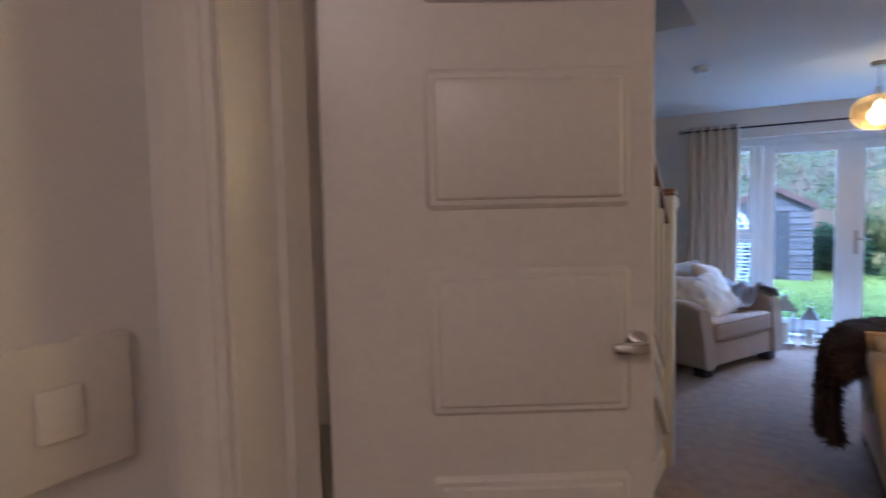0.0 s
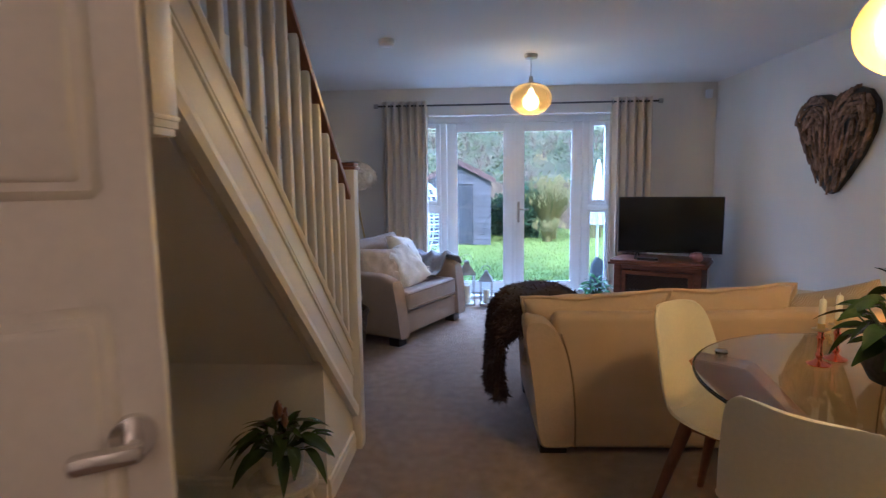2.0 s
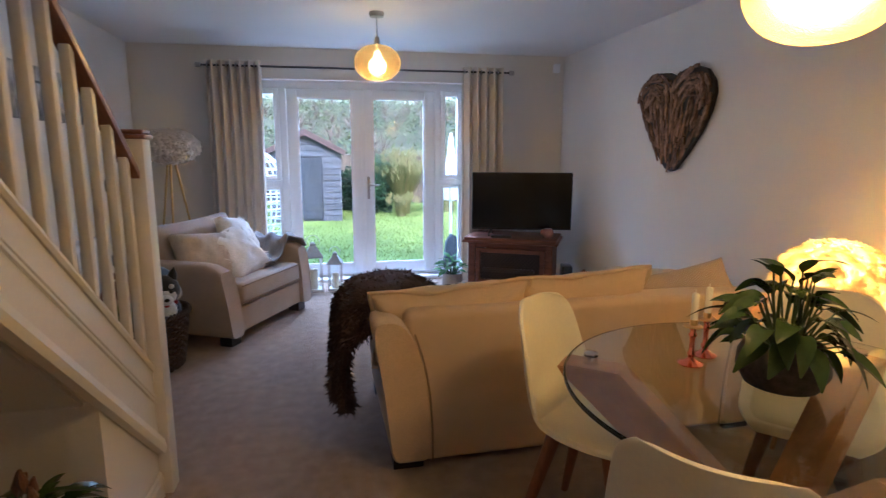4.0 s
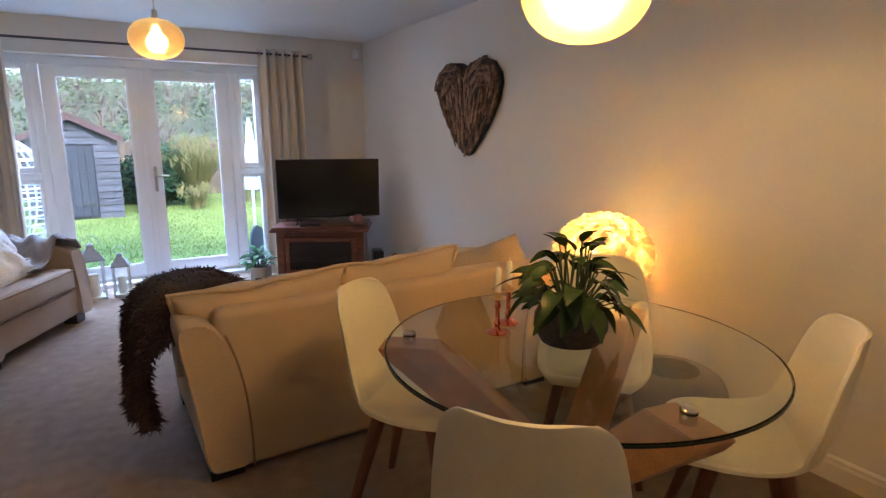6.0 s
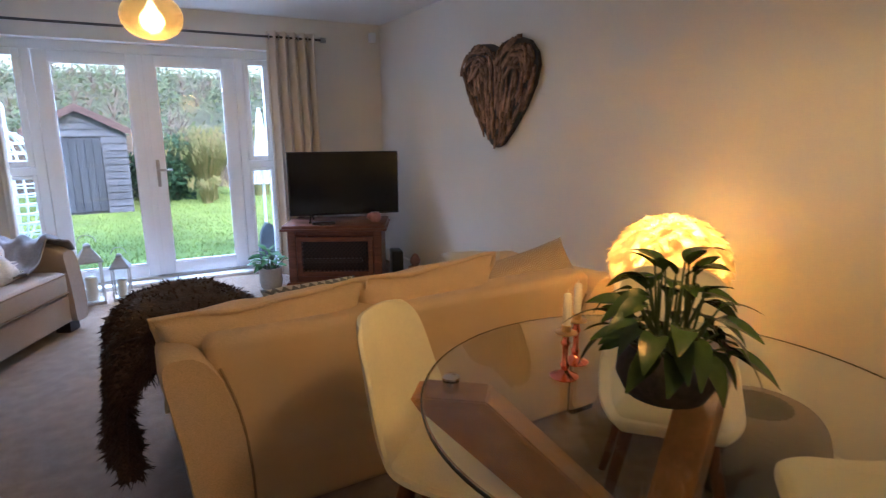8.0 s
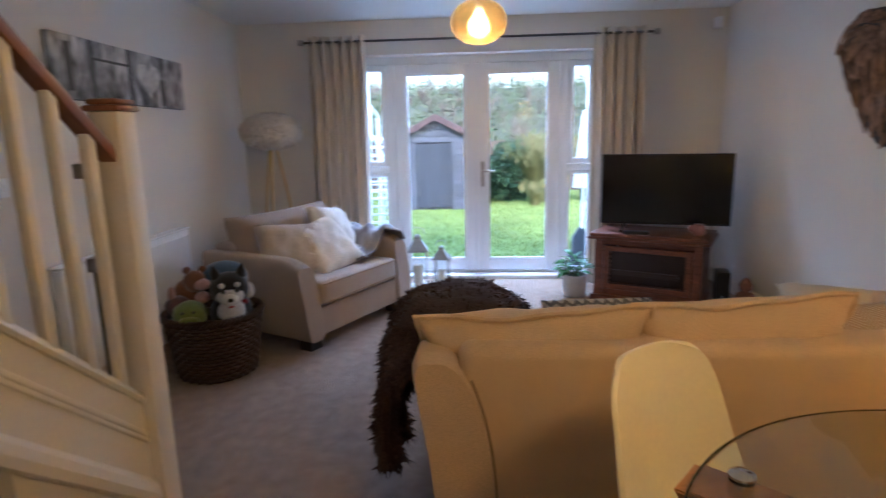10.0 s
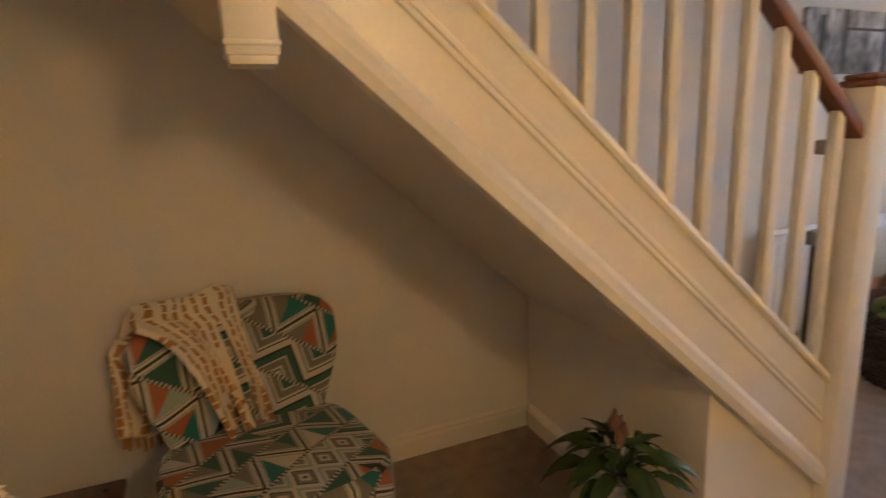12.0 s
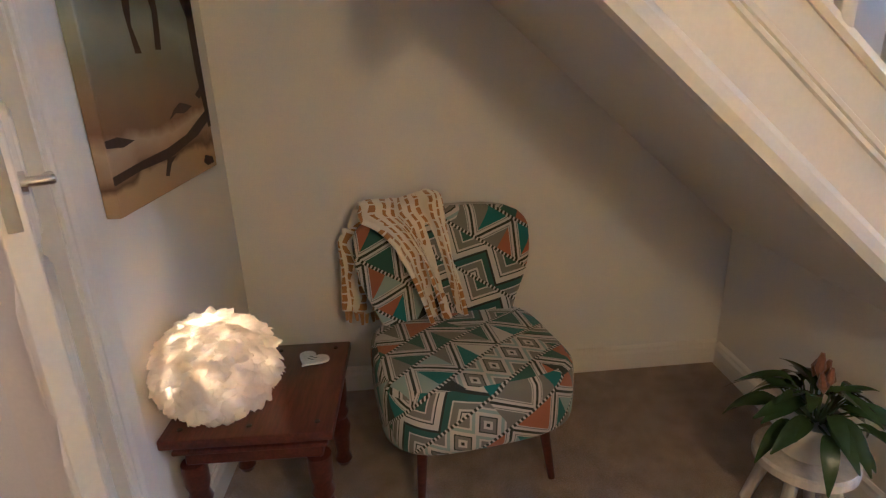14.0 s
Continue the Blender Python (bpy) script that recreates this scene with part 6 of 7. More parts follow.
toy("toy_penguin", pose(BK[0] + 0.05, BK[1] + 0.07, TOYS + 0.42, 0, 0, 20) @ Matrix.Scale(1.2, 4), "blue and black round soft toy", [
    ("body", M_P_BLUE, (0, 0, 0.07), 0.105, (1.1, 0.9, 0.85)), ("cap", M_P_BLACK, (-0.01, -0.03, 0.02), 0.09, (1.1, 0.9, 0.6)), ("patch", M_P_WHITE, (0.075, -0.05, 0.07), 0.035, (1, 0.8, 1))])
toy("toy_frog", pose(BK[0] - 0.045, BK[1] - 0.18, TOYS + 0.33, 0, 0, 20) @ Matrix.Scale(1.15, 4), "olive green soft toy face", [
    ("head", M_P_GREEN, (0, 0, 0.02), 0.075, (1.1, 0.8, 0.95)), ("muzzle", M_P_GREEN, (0, -0.05, 0.0), 0.04, (1.2, 0.8, 0.7)),
    ("eye", M_BLACK, (-0.025, -0.058, 0.045), 0.008, (1, 1, 1)), ("eye", M_BLACK, (0.025, -0.058, 0.045), 0.008, (1, 1, 1))])
toy("toy_bear", pose(BK[0] - 0.13, BK[1] + 0.02, TOYS + 0.38, 0, 0, 10) @ Matrix.Scale(1.2, 4), "brown and pink soft toy bear", [
    ("body", M_P_BROWN, (0, 0, 0.04), 0.085, (1, 1, 0.9)), ("head", M_P_BROWN, (0.04, -0.06, 0.11), 0.055, (1, 1, 1)), ("muzzle", M_P_PINK, (0.08, -0.09, 0.10), 0.035, (1.2, 0.9, 0.8)),
    ("ear", M_P_BROWN, (0.0, -0.04, 0.16), 0.02, (1, 0.6, 1)), ("ear", M_P_BROWN, (0.07, -0.03, 0.16), 0.02, (1, 0.6, 1)), ("paw", M_P_PINK, (0.08, -0.10, 0.04), 0.035, (1, 1.2, 0.8))])
toy("toy_lamb", pose(BK[0] + 0.165, BK[1] + 0.05, TOYS + 0.40), "cream and red soft toys piled together", [
    ("body", M_P_CREAM, (0, 0, 0.03), 0.07, (1, 0.9, 0.9)), ("arm", M_P_CREAM, (0.03, -0.05, 0.06), 0.045, (1.1, 0.8, 0.8)), ("scarf", M_P_RED, (0.03, -0.09, -0.01), 0.03, (1.3, 0.8, 0.7))])
toy("toy_rabbit", pose(BK[0] - 0.15, BK[1] - 0.11, TOYS + 0.36), "dusky pink soft toy with a floppy ear", [
    ("body", plush("dusky_plush", (0.13, 0.06, 0.06)), (0, 0, 0.02), 0.07, (1, 1, 0.9)), ("ear", M_P_PINK, (-0.02, -0.02, 0.09), 0.028, (0.7, 0.7, 1.8))])


# ---- the patterned chair under the stairs ----
CH = pose(-0.70, 2.043, 0, 0, 0, -79)


def slipper_chair():
    t = thing("slipper_chair", CH, "armless cocktail chair in teal, grey and rust tribal-pattern fabric", "chair")
    # local: front towards +y... the sitter looks along +y, x to the right

    def seat(u, v):
        a = 2 * math.pi * u
        q = v * 2 - 1
        rx, ry = 0.318, 0.295
        cs, sn = math.cos(a), math.sin(a)
        ex = 0.55
        x, y = math.copysign(abs(cs) ** ex, cs) * rx, math.copysign(abs(sn) ** ex, sn) * ry
        edge = max(0.001, 1 - abs(q) ** 5) ** 0.5
        k = 0.93 + 0.07 * edge
        z = 0.322 + 0.110 * q
        # cloth runs round the sides by its length along the edge
        run = (y + rx - x) if x > 0 else (2 * ry + rx - x - y) if y > 0 else (-x - y)
        return (x * k * (1 + 0.05 * (y > 0) * y / ry), y * k + 0.02, z, run, z)
    bm = bmesh.new()
    uvl = bm.loops.layers.uv.verify()
    vs = grid(bm, seat, 64, 12)

    def cap_(rim, z, bulge):
        n = 7
        prev = rim
        c = Vector((0, 0.02, 0))
        for k in range(1, n + 1):
            f = 1 - k / n
            ring = [bm.verts.new((c.x + (v.co.x - c.x) * f, c.y + (v.co.y - c.y) * f, z + bulge * (1 - f * f))) for v in rim] if k < n else None
            if ring:
                for i in range(len(rim)):
                    j = (i + 1) % len(rim)
                    bm.faces.new((prev[i], prev[j], ring[j], ring[i]))
                prev = ring
            else:
                mid = bm.verts.new((c.x, c.y, z + bulge))
                for i in range(len(rim)):
                    bm.faces.new((prev[i], prev[(i + 1) % len(rim)], mid))
    bmesh.ops.remove_doubles(bm, verts=bm.verts, dist=0.0004)
    top = sorted([v for v in bm.verts if v.co.z > 0.429], key=lambda v: math.atan2(v.co.y - 0.02, v.co.x))
    cap_(top, 0.43, 0.028)
    for f in bm.faces:
        n = f.calc_center_median()
        if n.z > 0.431 or f.normal.z > 0.7:
            for l in f.loops:
                l[uvl].uv = (l.vert.co.x, l.vert.co.y)
    part("seat", bm, M_TRIBAL, t, angle=60)

    def back(u, v):
        a, h = 2 * math.pi * u, v
        edge = min(1.0, max(0.0, (1 - h) / 0.16))
        low = min(1.0, h / 0.06)
        round_ = math.sqrt(max(0.0, 1 - (1 - edge) ** 2))
        wd = 0.245 + 0.088 * math.sin(math.pi / 2 * min(1, h / 0.72)) ** 1.4
        wd -= 0.085 * (1 - round_)
        th = 0.048 * (0.35 + 0.65 * round_) * (0.5 + 0.5 * low)
        cs, sn = math.cos(a), math.sin(a)
        x = math.copysign(abs(cs) ** 0.45, cs) * wd
        y = math.copysign(abs(sn) ** 0.7, sn) * th
        q = x / 0.30
        z = 0.395 + 0.432 * h - 0.02 * abs(q) ** 3 * h
        return (x, -0.235 - 0.10 * h + 0.05 * q * q + y, z, x + (0.37 if sn < 0 else 0), z)
    bm = bmesh.new()
    vs = grid(bm, back, 64, 30)
    bm.faces.new([r[0] for r in vs][:-1])
    bm.faces.new([r[-1] for r in vs][:-1][::-1])
    part("backrest", bm, M_TRIBAL, t, angle=100)
    for x, y in ((-0.20, 0.20), (0.20, 0.20), (-0.19, -0.20), (0.19, -0.20)):
        bm = bmesh.new()
        rod(bm, (x, y, 0.25), (x * 1.12, y * 1.15 + (0.02 if y > 0 else -0.03), 0), 0.021, 0.012, 14)
        part("leg", bm, M_SHEESHAM, t, "dark tapered leg")
    return t


slipper_chair()


def knit_throw():
    t = thing("throw_blanket", CH, "cream knitted throw with ochre flecks hung over the chair back", "blanket")
    # gathered to a narrow hem on the seat, spread over the top, wider again behind

    def f(u, v):
        g = min(1.0, v / 0.46)
        lo, hi = -0.05 + 0.035 * g, 0.075 + 0.10 * g + 0.115 * g ** 4
        if v < 0.46:
            h = 0.08 + 0.95 * g
            y, z = -0.235 - 0.10 * h + 0.070, 0.395 + 0.432 * h
        elif v < 0.60:
            k = (v - 0.46) / 0.14 * math.pi
            y, z = -0.335 + 0.068 * math.cos(k), 0.842 + 0.036 * math.sin(k)
        else:
            k = (v - 0.60) / 0.40
            y, z = -0.398 - 0.004 * k, 0.842 - 0.42 * k
            lo, hi = -0.015 + 0.12 * k, 0.29 + 0.085 * min(1, k * 3)
        x = lo + u * (hi - lo)
        q = x / 0.30
        lean = u * 13.0 + 3.2 * (1 - g) + (v - 0.6) * 3
        deep = 0.027 - 0.008 * g if v < 0.5 else 0.014
        fold = deep * math.sin(lean) + 0.007 * math.sin(2.3 * lean + 5 * v)
        roll = 0.030 * max(0.0, u - 0.72) * 3.4 * (v < 0.46)
        return (x + 0.012 * math.cos(lean) * (1 - 0.5 * g), y + 0.05 * min(1.3, q * q) * (1 if v < 0.6 else 0.5) + (fold + roll) * (1 if v < 0.53 else -1),
                z + 0.010 * math.sin(u * 8) * (v > 0.3) - 0.06 * max(0, q - 0.75) * (v < 0.7) - 0.02 * (1 - g) * math.sin(u * 5), u * 0.40, v * 0.95)
    bm = bmesh.new()
    grid(bm, f, 48, 70)
    c = part("cloth", bm, M_THROW, t, angle=120)
    sol = c.modifiers.new("thick", "SOLIDIFY")
    sol.thickness = 0.016
    for i in range(15):
        p = Vector(f((i + 0.5) / 15, 1.0)[:3])
        bm = bmesh.new()
        rod(bm, p, p + Vector((0.006 * math.sin(i * 2), 0, -0.05 - 0.008 * math.sin(i * 3.1))), 0.009, 0.006, 6)
        part("tassel", bm, M_THROW, t)


knit_throw()

# ---- the garden ----
GZ = -0.12


def garden_grass(name):
    m = mat(name, (0.19, 0.24, 0.042), 0.9, grain=40, amount=0.45, bump=0.8, blotch=1.3, spread=0.3, dist=0.03)
    return m


M_LAWN = garden_grass("wet_lawn")
M_BANK = mat("scrubby_bank", (0.085, 0.082, 0.040), 0.95, grain=9, amount=0.5, bump=0.8, blotch=0.5, spread=0.4, dist=0.1)
M_PAVE = mat("pale_paving", (0.30, 0.28, 0.25), 0.8, grain=50, amount=0.25, bump=0.3, blotch=3, spread=0.15, vary=0.12)
M_SHED = mat("weathered_boards", (0.062, 0.062, 0.076), 0.85, grain=14, amount=0.35, bump=0.4, blotch=2.5, spread=0.3, stretch=(0.5, 1, 6), vary=0.16)
M_SHEDDOOR = mat("dark_weathered_door", (0.034, 0.036, 0.047), 0.85, grain=14, amount=0.35, bump=0.4, blotch=2.5, spread=0.3, stretch=(6, 1, 0.5), vary=0.12)
M_FELT = mat("shed_roof_felt", (0.075, 0.045, 0.042), 0.9, grain=70, amount=0.4, bump=0.4)
M_FENCE = mat("brown_fence_board", (0.10, 0.072, 0.052), 0.9, grain=14, amount=0.35, bump=0.3, stretch=(6, 1, 0.5), vary=0.2)


def island_leaves(name, c1, c2, c3):
    """Leaves whose colour differs from clump to clump."""
    m = thin(name, c1, 0.25, 0.6)
    n, lk = m.node_tree.nodes, m.node_tree.links
    g = n.new("ShaderNodeNewGeometry")
    r = ramp_of(n, [(0.0, c1), (0.5, c2), (1.0, c3)], "LINEAR")
    lk.new(g.outputs["Random Per Island"], r.inputs[0])
    lk.new(r.outputs[0], n["Principled BSDF"].inputs["Base Color"])
    for x in n:
        if x.bl_idname == "ShaderNodeBsdfTranslucent":
            lk.new(r.outputs[0], x.inputs[0])
    return m


M_BUSH = island_leaves("laurel_leaves", (0.018, 0.045, 0.018), (0.035, 0.075, 0.030), (0.06, 0.11, 0.045))
M_SCRUB = island_leaves("winter_scrub", (0.085, 0.075, 0.050), (0.10, 0.115, 0.050), (0.16, 0.135, 0.10))
M_SCRUB2 = island_leaves("green_scrub", (0.06, 0.085, 0.035), (0.10, 0.13, 0.05), (0.14, 0.15, 0.085))
M_REED = island_leaves("reed_grass", (0.10, 0.12, 0.035), (0.17, 0.16, 0.055), (0.24, 0.19, 0.09))
M_TWIG = mat("bare_twigs", (0.12, 0.09, 0.075), 0.9, grain=20, amount=0.4)


def bank_z(x, y):
    if y < 18.5:
        return GZ
    k = min(1.0, (y - 18.5) / 26)
    return GZ + 4.8 * k ** 0.85 + 0.35 * noise.noise(Vector((x * 0.12, y * 0.12, 0))) * min(1, (y - 18.5) / 3)


bm = bmesh.new()
ys = [-60, -20, 0, 7.73, 8.6, 10, 12, 14, 16, 17.5, 18.5, 20, 22, 25, 28, 32, 36, 40, 46, 60, 120, 400]
xs = [-400, -100, -40, -25, -16, -10, -6, -3, 0, 3, 6, 10, 16, 25, 40, 100, 400]
vv = [[bm.verts.new((x, y, bank_z(x, y) if y > 7 else GZ - 0.15)) for y in ys] for x in xs]
for i in range(len(xs) - 1):
    for j in range(len(ys) - 1):
        bm.faces.new((vv[i][j], vv[i + 1][j], vv[i + 1][j + 1], vv[i][j + 1]))
g = setting("ground", bm, M_LAWN, "bright green lawn rising to a scrubby bank", True)
g.data.materials.append(M_BANK)
for f in g.data.polygons:
    if f.center.y > 18.4:
        f.material_index = 1

# grass blades near the doors
rng = random.Random(31)
verts, faces = [], []
for i in range(26000):
    x, y = rng.uniform(-2.5, 5.0), 8.7 + 8.5 * rng.random() ** 1.3
    h, a = rng.uniform(0.02, 0.055), rng.uniform(0, 6.28)
    dx, dy = 0.006 * math.cos(a), 0.006 * math.sin(a)
    k = len(verts)
    verts += [(x - dx, y - dy, GZ), (x + dx, y + dy, GZ), (x + rng.uniform(-.02, .02), y + rng.uniform(-.02, .02), GZ + h)]
    faces.append((k, k + 1, k + 2))
me = bpy.data.meshes.new("grass")
me.from_pydata(verts, [], faces)
me.materials.append(island_leaves("grass_blades", (0.15, 0.20, 0.030), (0.20, 0.255, 0.044), (0.26, 0.29, 0.07)))
tagged(new("grass", me), "short bright green lawn grass", "grass", kind="stuff")

# paving by the doors
pv = thing("pavement", pose(0, 0, GZ), "pale paving slabs along the house", "paving")
tagged(pv, kind="structure")
bm = bmesh.new()
rbox(bm, (-0.295, -0.195, 0.0), (0.295, 0.195, 0.035), 0.004, 1)
slab = mesh_of("slab", bm, M_PAVE)
for i in range(12):
    for j in range(2):
        shared("slab", slab, pv, pose(-2.6 + 0.6 * i + 0.2 * j, 7.96 + 0.4 * j, 0))


# shed
def shed():
    t = thing("garden_shed", pose(-0.02, 13.7, GZ), "small weathered wooden garden shed with a dark door", "shed")
    W, D, E_, A = 0.73, 1.1, 1.47, 1.86
    bm = bmesh.new()
    prism(bm, [(-W, 0), (W, 0), (W, E_), (0, A), (-W, E_)], "y", 0.02, 2 * D)
    part("body", bm, M_SHED, t, smooth=False)
    n = 15
    for i in range(n):
        z0, z1 = i * 0.125, min(A - 0.02, i * 0.125 + 0.12)
        half = W if z1 <= E_ else W * max(0.02, (A - z1) / (A - E_))
        for x0, x1 in ((-half, -0.42), (0.33, half)) if z0 < 1.36 else ((-half, half),):
            if x1 - x0 < 0.03:
                continue
            bm = bmesh.new()
            v = box(bm, (x0, 0.0, z0), (x1, 0.022, z1))
            for q in v:
                if q.co.z < z0 + 0.01 and q.co.y < 0.01:
                    q.co.y -= 0.018
            part("board", bm, M_SHED, t, smooth=False)
    for i in range(6):
        bm = bmesh.new()
        x0 = -0.41 + i * 0.122
        rbox(bm, (x0, -0.022, 0.05), (x0 + 0.118, -0.002, 1.34), 0.003, 1)
        part("door_board", bm, M_SHEDDOOR, t)
    for z in (0.25, 0.85):
        bm = bmesh.new()
        box(bm, (0.05, -0.028, z), (0.35, -0.022, z + 0.03))
        part("strap_hinge", bm, M_GUN, t, smooth=False)
    for z in (0.9, 1.05):
        bm = bmesh.new()
        box(bm, (-0.42, -0.03, z), (-0.36, -0.022, z + 0.07))
        part("latch", bm, M_GUN, t, smooth=False)
    for s in (-1, 1):
        bm = bmesh.new()
        prism(bm, [(0, A + 0.03), (s * (W + 0.10), E_ - 0.02), (s * (W + 0.10), E_ + 0.03), (0, A + 0.08)], "y", -0.12, 2 * D + 0.1)
        part("roof_side", bm, M_FELT, t, smooth=False)
        bm = bmesh.new()
        prism(bm, [(0, A - 0.05), (s * (W + 0.10), E_ - 0.09), (s * (W + 0.10), E_ - 0.01), (0, A + 0.04)], "y", -0.135, -0.115)
        part("barge_board", bm, M_FELT, t, smooth=False)


shed()

# fence behind
fc = thing("fence", pose(0, 17.4, GZ), "brown close-boarded garden fence", "fence")
bm = bmesh.new()
box(bm, (-0.058, -0.01, 0.03), (0.058, 0.01, 1.36))
fb = mesh_of("board", bm, M_FENCE, False)
for i in range(110):
    shared("board", fb, fc, pose(-5.5 + i * 0.122, 0.006 * (i % 2), 0.015 * math.sin(i * 1.7)))
for z in (0.35, 1.0):
    bm = bmesh.new()
    box(bm, (-5.6, 0.02, z), (7.9, 0.06, z + 0.08))
    part("rail", bm, M_FENCE, fc, smooth=False)


def leaf_cloud(nm, lbl, cat, centre, radii, n, size, material, seed, kind="", shape=None):
    rng = random.Random(seed)
    verts, faces = [], []
    for i in range(n):
        while True:
            p = Vector((rng.uniform(-1, 1), rng.uniform(-1, 1), rng.uniform(-1, 1)))
            k = p.length
            if 0.25 < k < 1.0 + 0.25 * noise.noise(p * 2.3 + Vector((seed, 0, 0))):
                break
        c = Vector(centre) + Vector((p.x * radii[0], p.y * radii[1], p.z * radii[2]))
        a = Vector((rng.uniform(-1, 1), rng.uniform(-1, 1), rng.uniform(-1, 1))).normalized()
        b = a.orthogonal().normalized()
        s = size * rng.uniform(0.6, 1.3)
        q = len(verts)
        for v in (c - a * s, c + b * s * 0.45, c + a * s, c - b * s * 0.45):
            verts.append(tuple(v))
        faces.append((q, q + 1, q + 2, q + 3))
    me = bpy.data.meshes.new(nm)
    me.from_pydata(verts, [], faces)
    me.materials.append(material)
    return me


bush = thing("laurel_bush", pose(1.55, 15.2, GZ), "dense dark green garden shrub", "shrub")
ob = new("crown", leaf_cloud("crown", "", "", (0, 0, 0.68), (0.50, 0.5, 0.72), 3200, 0.055, M_BUSH, 1))
ob.parent = bush
bm = bmesh.new()
rod(bm, (0, 0, 0), (0.02, 0, 0.7), 0.05, 0.02, 8)
for i in range(5):
    rod(bm, (0.01, 0, 0.2 + 0.08 * i), (0.3 * math.cos(i * 2), 0.3 * math.sin(i * 2), 0.6 + 0.12 * i), 0.02, 0.008, 6)
part("trunk", bm, M_TWIG, bush)
bush = thing("dark_shrub", pose(0.98, 15.9, GZ), "dark shrub between the shed and the border", "shrub")
ob = new("crown", leaf_cloud("crown", "", "", (0, 0, 0.5), (0.40, 0.4, 0.6), 1500, 0.055, M_BUSH, 2))
ob.parent = bush
bm = bmesh.new()
rod(bm, (0, 0, 0), (0.02, 0, 0.6), 0.04, 0.015, 8)
part("trunk", bm, M_TWIG, bush)


def reeds(m, n, h, spread, seed, lbl, arch=0.5):
    t = thing("ornamental_grass", m, lbl, "ornamental grass")
    rng = random.Random(seed)
    verts, faces = [], []
    for i in range(n):
        a = rng.uniform(0, 6.283)
        r0, L = spread * 0.35 * rng.random(), h * rng.uniform(0.65, 1.1)
        lean = arch * rng.uniform(0.1, 1.0)
        w = 0.009
        px, py = -math.sin(a) * w, math.cos(a) * w
        k = len(verts)
        for s in range(6):
            f = s / 5
            r = r0 + L * lean * f * f
            z = L * (f - 0.28 * lean * f * f * f)
            ww = 1 - 0.8 * f
            verts += [(r * math.cos(a) + px * ww, r * math.sin(a) + py * ww, z), (r * math.cos(a) - px * ww, r * math.sin(a) - py * ww, z)]
        for s in range(5):
            b = k + 2 * s
            faces.append((b, b + 1, b + 3, b + 2))
        if i % 7 == 0:
            tip = (r * math.cos(a), r * math.sin(a), z)
            for q in range(5):
                b = len(verts)
                dx, dz = rng.uniform(-.05, .05), 0.03 * q
                verts += [(tip[0] + dx, tip[1], tip[2] + dz), (tip[0] + dx + 0.02, tip[1] + 0.01, tip[2] + dz + 0.05), (tip[0] + dx - 0.01, tip[1] - 0.01, tip[2] + dz + 0.09)]
                faces.append((b, b + 1, b + 2))
    me = bpy.data.meshes.new("blades")
    me.from_pydata(verts, [], faces)
    me.materials.append(M_REED)
    ob = new("blades", me)
    ob.parent = t
    tagged(ob, kind="stuff")


reeds(pose(2.15, 14.9, GZ), 1300, 1.32, 0.5, 4, "tall yellow-green ornamental grass with pale plumes", 0.62)
reeds(pose(2.05, 14.3, GZ), 260, 0.42, 0.3, 5, "low straw-coloured tuft of grass", 0.95)
reeds(pose(3.3, 15.2, GZ), 700, 1.3, 0.5, 6, "tall straw-coloured ornamental grass", 0.38)

# scrub and bare trees on the bank
rng = random.Random(77)
verts, faces = [], []
for c in range(620):
    x, y = rng.uniform(-16, 20), 19.0 + 27 * rng.random()
    z = bank_z(x, y)
    s = rng.uniform(0.5, 1.2)
    for i in range(46):
        p = Vector((rng.gauss(0, 0.5), rng.gauss(0, 0.5), abs(rng.gauss(0, 0.45)))) * s
        d = Vector((rng.uniform(-1, 1), rng.uniform(-1, 1), rng.uniform(-0.6, 1))).normalized()
        b = d.orthogonal().normalized()
        L = rng.uniform(0.06, 0.16)
        q = len(verts)
        o = Vector((x, y, z)) + p
        for v in (o - d * L, o + b * L * 0.4, o + d * L, o - b * L * 0.4):
            verts.append(tuple(v))
        faces.append((q, q + 1, q + 2, q + 3))
for nm, ma, lo in (("bank_scrub", M_SCRUB, 0), ("bank_undergrowth", M_SCRUB2, 1)):
    fs = faces[lo::2]
    me = bpy.data.meshes.new(nm)
    me.from_pydata(verts, [], fs)
    me.materials.append(ma)
    tagged(new(nm, me), "tangled winter scrub covering the bank", "scrub", kind="stuff")
verts, faces = [], []
for c in range(120):
    x, y = rng.uniform(-12, 16), 19.5 + 24 * rng.random()
    o = Vector((x, y, bank_z(x, y)))
    h = rng.uniform(0.8, 1.8)
    for i in range(26):
        a, e = rng.uniform(0, 6.28), rng.uniform(0.5, 1.4)
        s0 = o + Vector((0, 0, h * rng.uniform(0.05, 0.5)))
        s1 = s0 + Vector((math.cos(a) * math.cos(e), math.sin(a) * math.cos(e), math.sin(e))) * h * rng.uniform(0.3, 0.7)
        q = len(verts)
        verts += [tuple(s0 + Vector((0.015, 0, 0))), tuple(s0 - Vector((0.015, 0, 0))), tuple(s1)]
        faces.append((q, q + 1, q + 2))
me = bpy.data.meshes.new("bare_saplings")
me.from_pydata(verts, [], faces)
me.materials.append(M_TWIG)
tagged(new("bare_saplings", me), "bare leafless saplings on the bank", "saplings", kind="stuff")


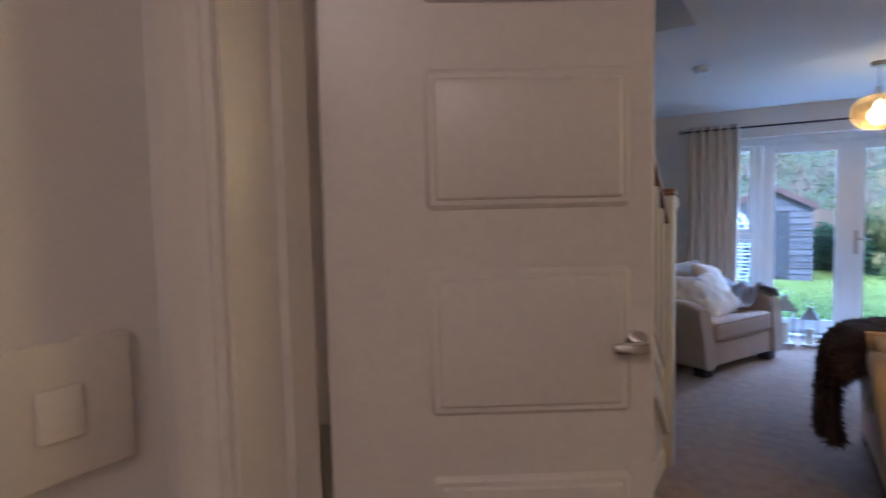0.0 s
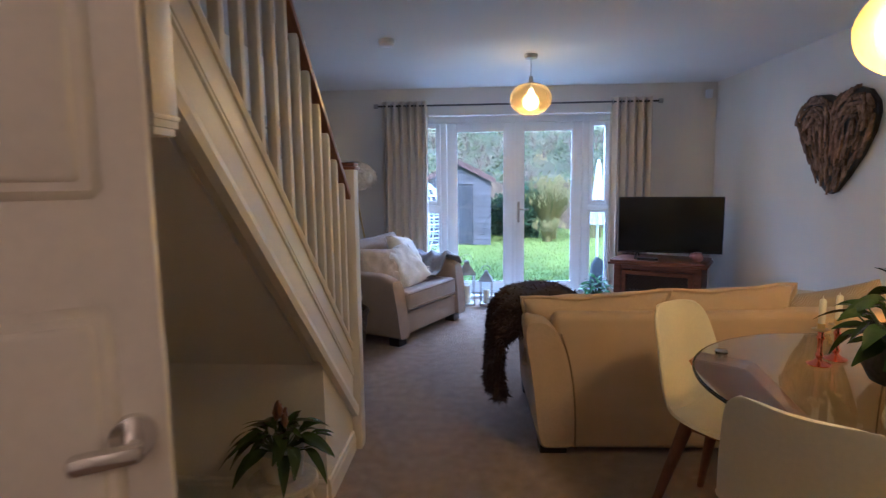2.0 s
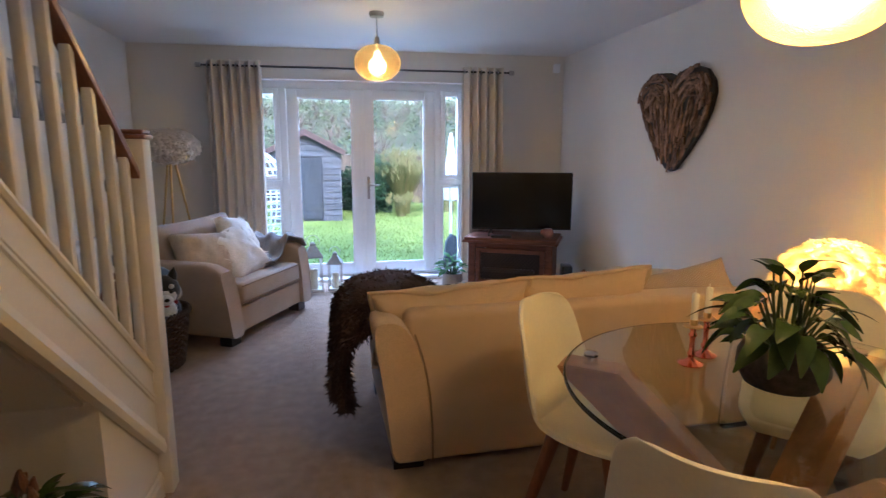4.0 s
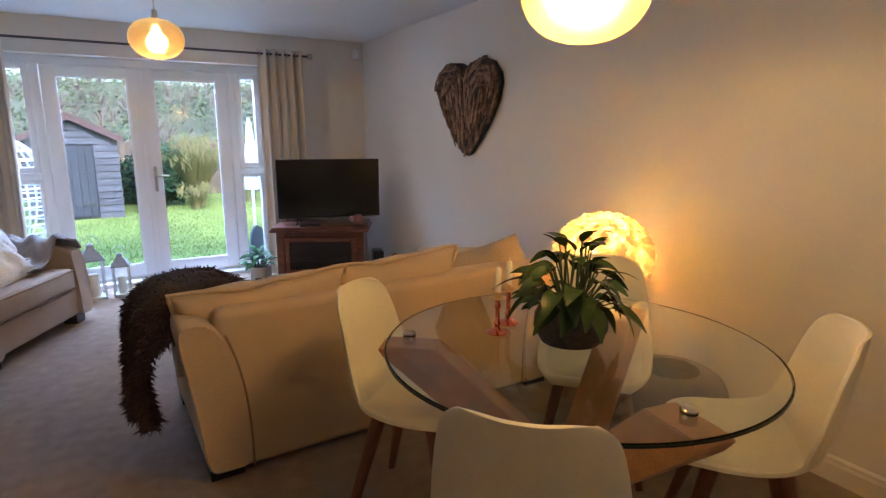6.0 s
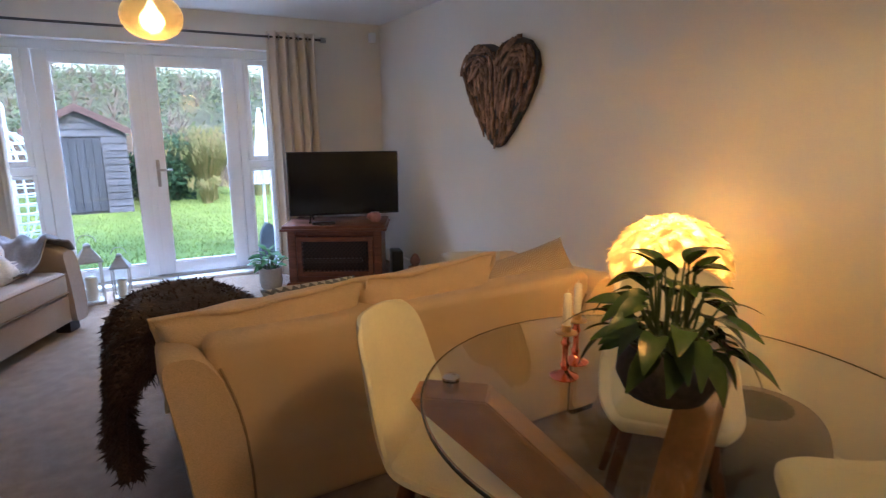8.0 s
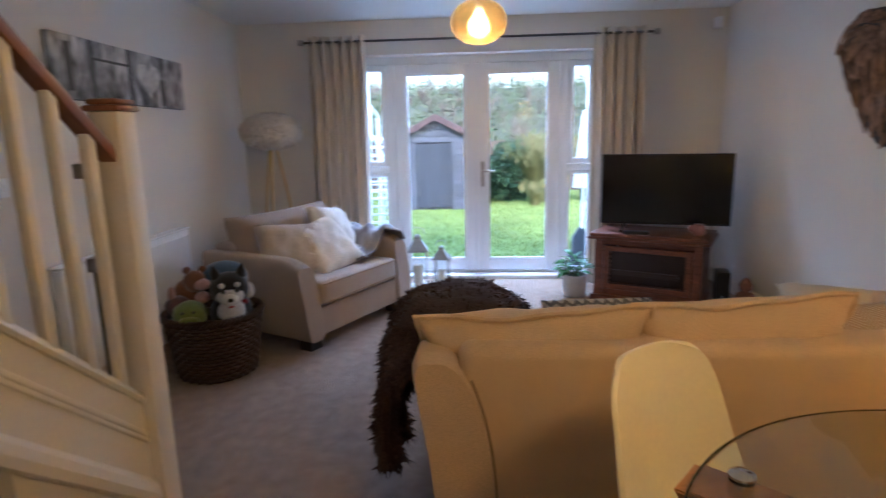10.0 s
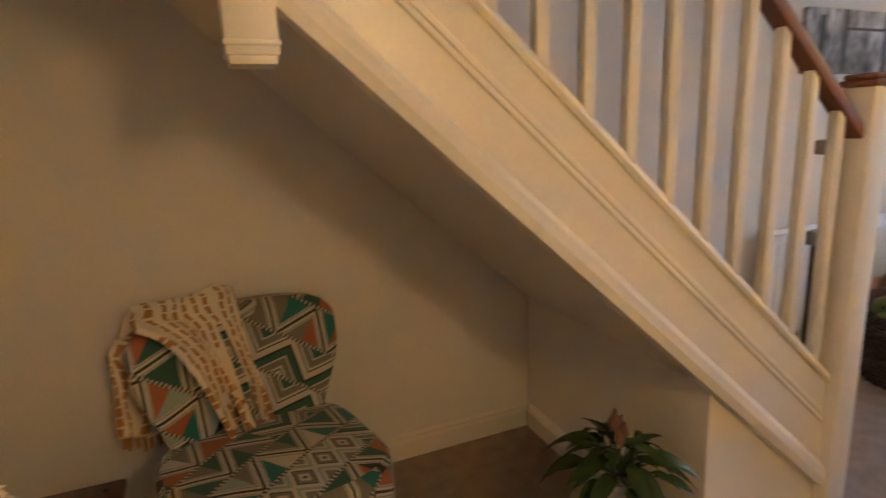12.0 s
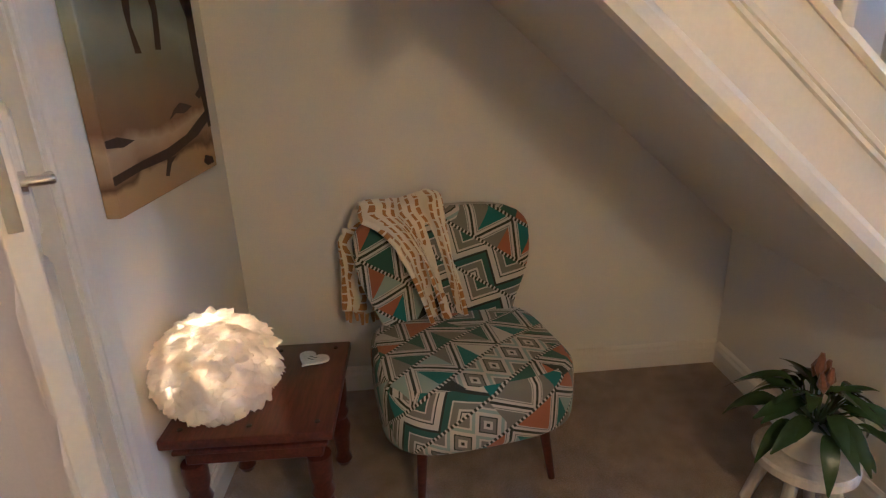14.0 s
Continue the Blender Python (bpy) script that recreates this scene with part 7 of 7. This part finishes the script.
# hanging chair and parasol on the paving
def egg_chair():
    t = thing("hanging_chair", pose(-0.42, 9.1, GZ), "white open-weave hanging egg chair on the paving", "chair")
    M_W = mat("white_garden_resin", (0.70, 0.70, 0.68), 0.5, grain=40, amount=0.06)
    for i in range(13):
        bm = bmesh.new()
        a0 = -0.62 + i * 0.103
        zc = 0.88 + 0.62 * a0 / 0.65
        r = 0.42 * math.sqrt(max(0.03, 1 - (a0 / 0.66) ** 2))
        pts = [(r * math.cos(a), r * math.sin(a), zc) for a in [2 * math.pi * k / 22 for k in range(23)]]
        seam(bm, pts, 0.011, 6)
        part("hoop", bm, M_W, t)
    for i in range(12):
        bm = bmesh.new()
        a = 2 * math.pi * i / 12
        pts = [(0.42 * math.sin(b) * math.cos(a), 0.42 * math.sin(b) * math.sin(a), 0.88 - 0.62 * math.cos(b)) for b in [math.pi * k / 14 for k in range(15)]]
        seam(bm, pts, 0.011, 6)
        part("rib", bm, M_W, t)
    bm = bmesh.new()
    lathe(bm, [(0.42, 0), (0.44, 0.02), (0.42, 0.04)], 28)
    part("base", bm, M_W, t)
    bm = bmesh.new()
    rod(bm, (0, 0.40, 0.02), (0, 0.45, 1.75), 0.025)
    rod(bm, (0, 0.45, 1.75), (0, 0, 1.85), 0.025)
    rod(bm, (0, 0, 1.85), (0, 0, 1.5), 0.008)
    rod(bm, (0, 0, 0.04), (0, 0, 0.26), 0.02)
    part("stand", bm, M_W, t)


egg_chair()
ps = thing("parasol", pose(2.14, 9.0, GZ), "folded white garden parasol on a pole", "parasol")
bm = bmesh.new()
rod(bm, (0, 0, 0.0), (0, 0, 1.75), 0.018)
part("pole", bm, M_UPVC, ps)
bm = bmesh.new()
grid(bm, lambda u, v: ((0.03 + 0.10 * v * (0.75 + 0.25 * math.sin(16 * math.pi * u))) * math.cos(2 * math.pi * u), (0.03 + 0.10 * v * (0.75 + 0.25 * math.sin(16 * math.pi * u))) * math.sin(2 * math.pi * u), 1.70 - 0.85 * v), 96, 10)
part("canopy", bm, M_P_WHITE, ps, angle=120)
bm = bmesh.new()
lathe(bm, [(0.2, 0), (0.2, 0.04), (0.05, 0.08)], 20)
part("base", bm, M_GUN, ps)
sl = thing("slate_piece", pose(1.93, 7.97, GZ + 0.036, 0, 4, 15), "upright weathered slate piece on the paving", "ornament")
bm = bmesh.new()
prism(bm, [(-0.10, 0), (0.10, 0), (0.09, 0.33), (0.04, 0.46), (-0.03, 0.50), (-0.09, 0.40)], "y", -0.03, 0.03)
bmesh.ops.bevel(bm, geom=bm.edges[:], offset=0.01, segments=2, affect="EDGES")
part("slab", bm, mat("blue_slate", (0.06, 0.065, 0.08), 0.7, grain=20, amount=0.4, bump=0.6, stretch=(6, 1, 1)), sl)
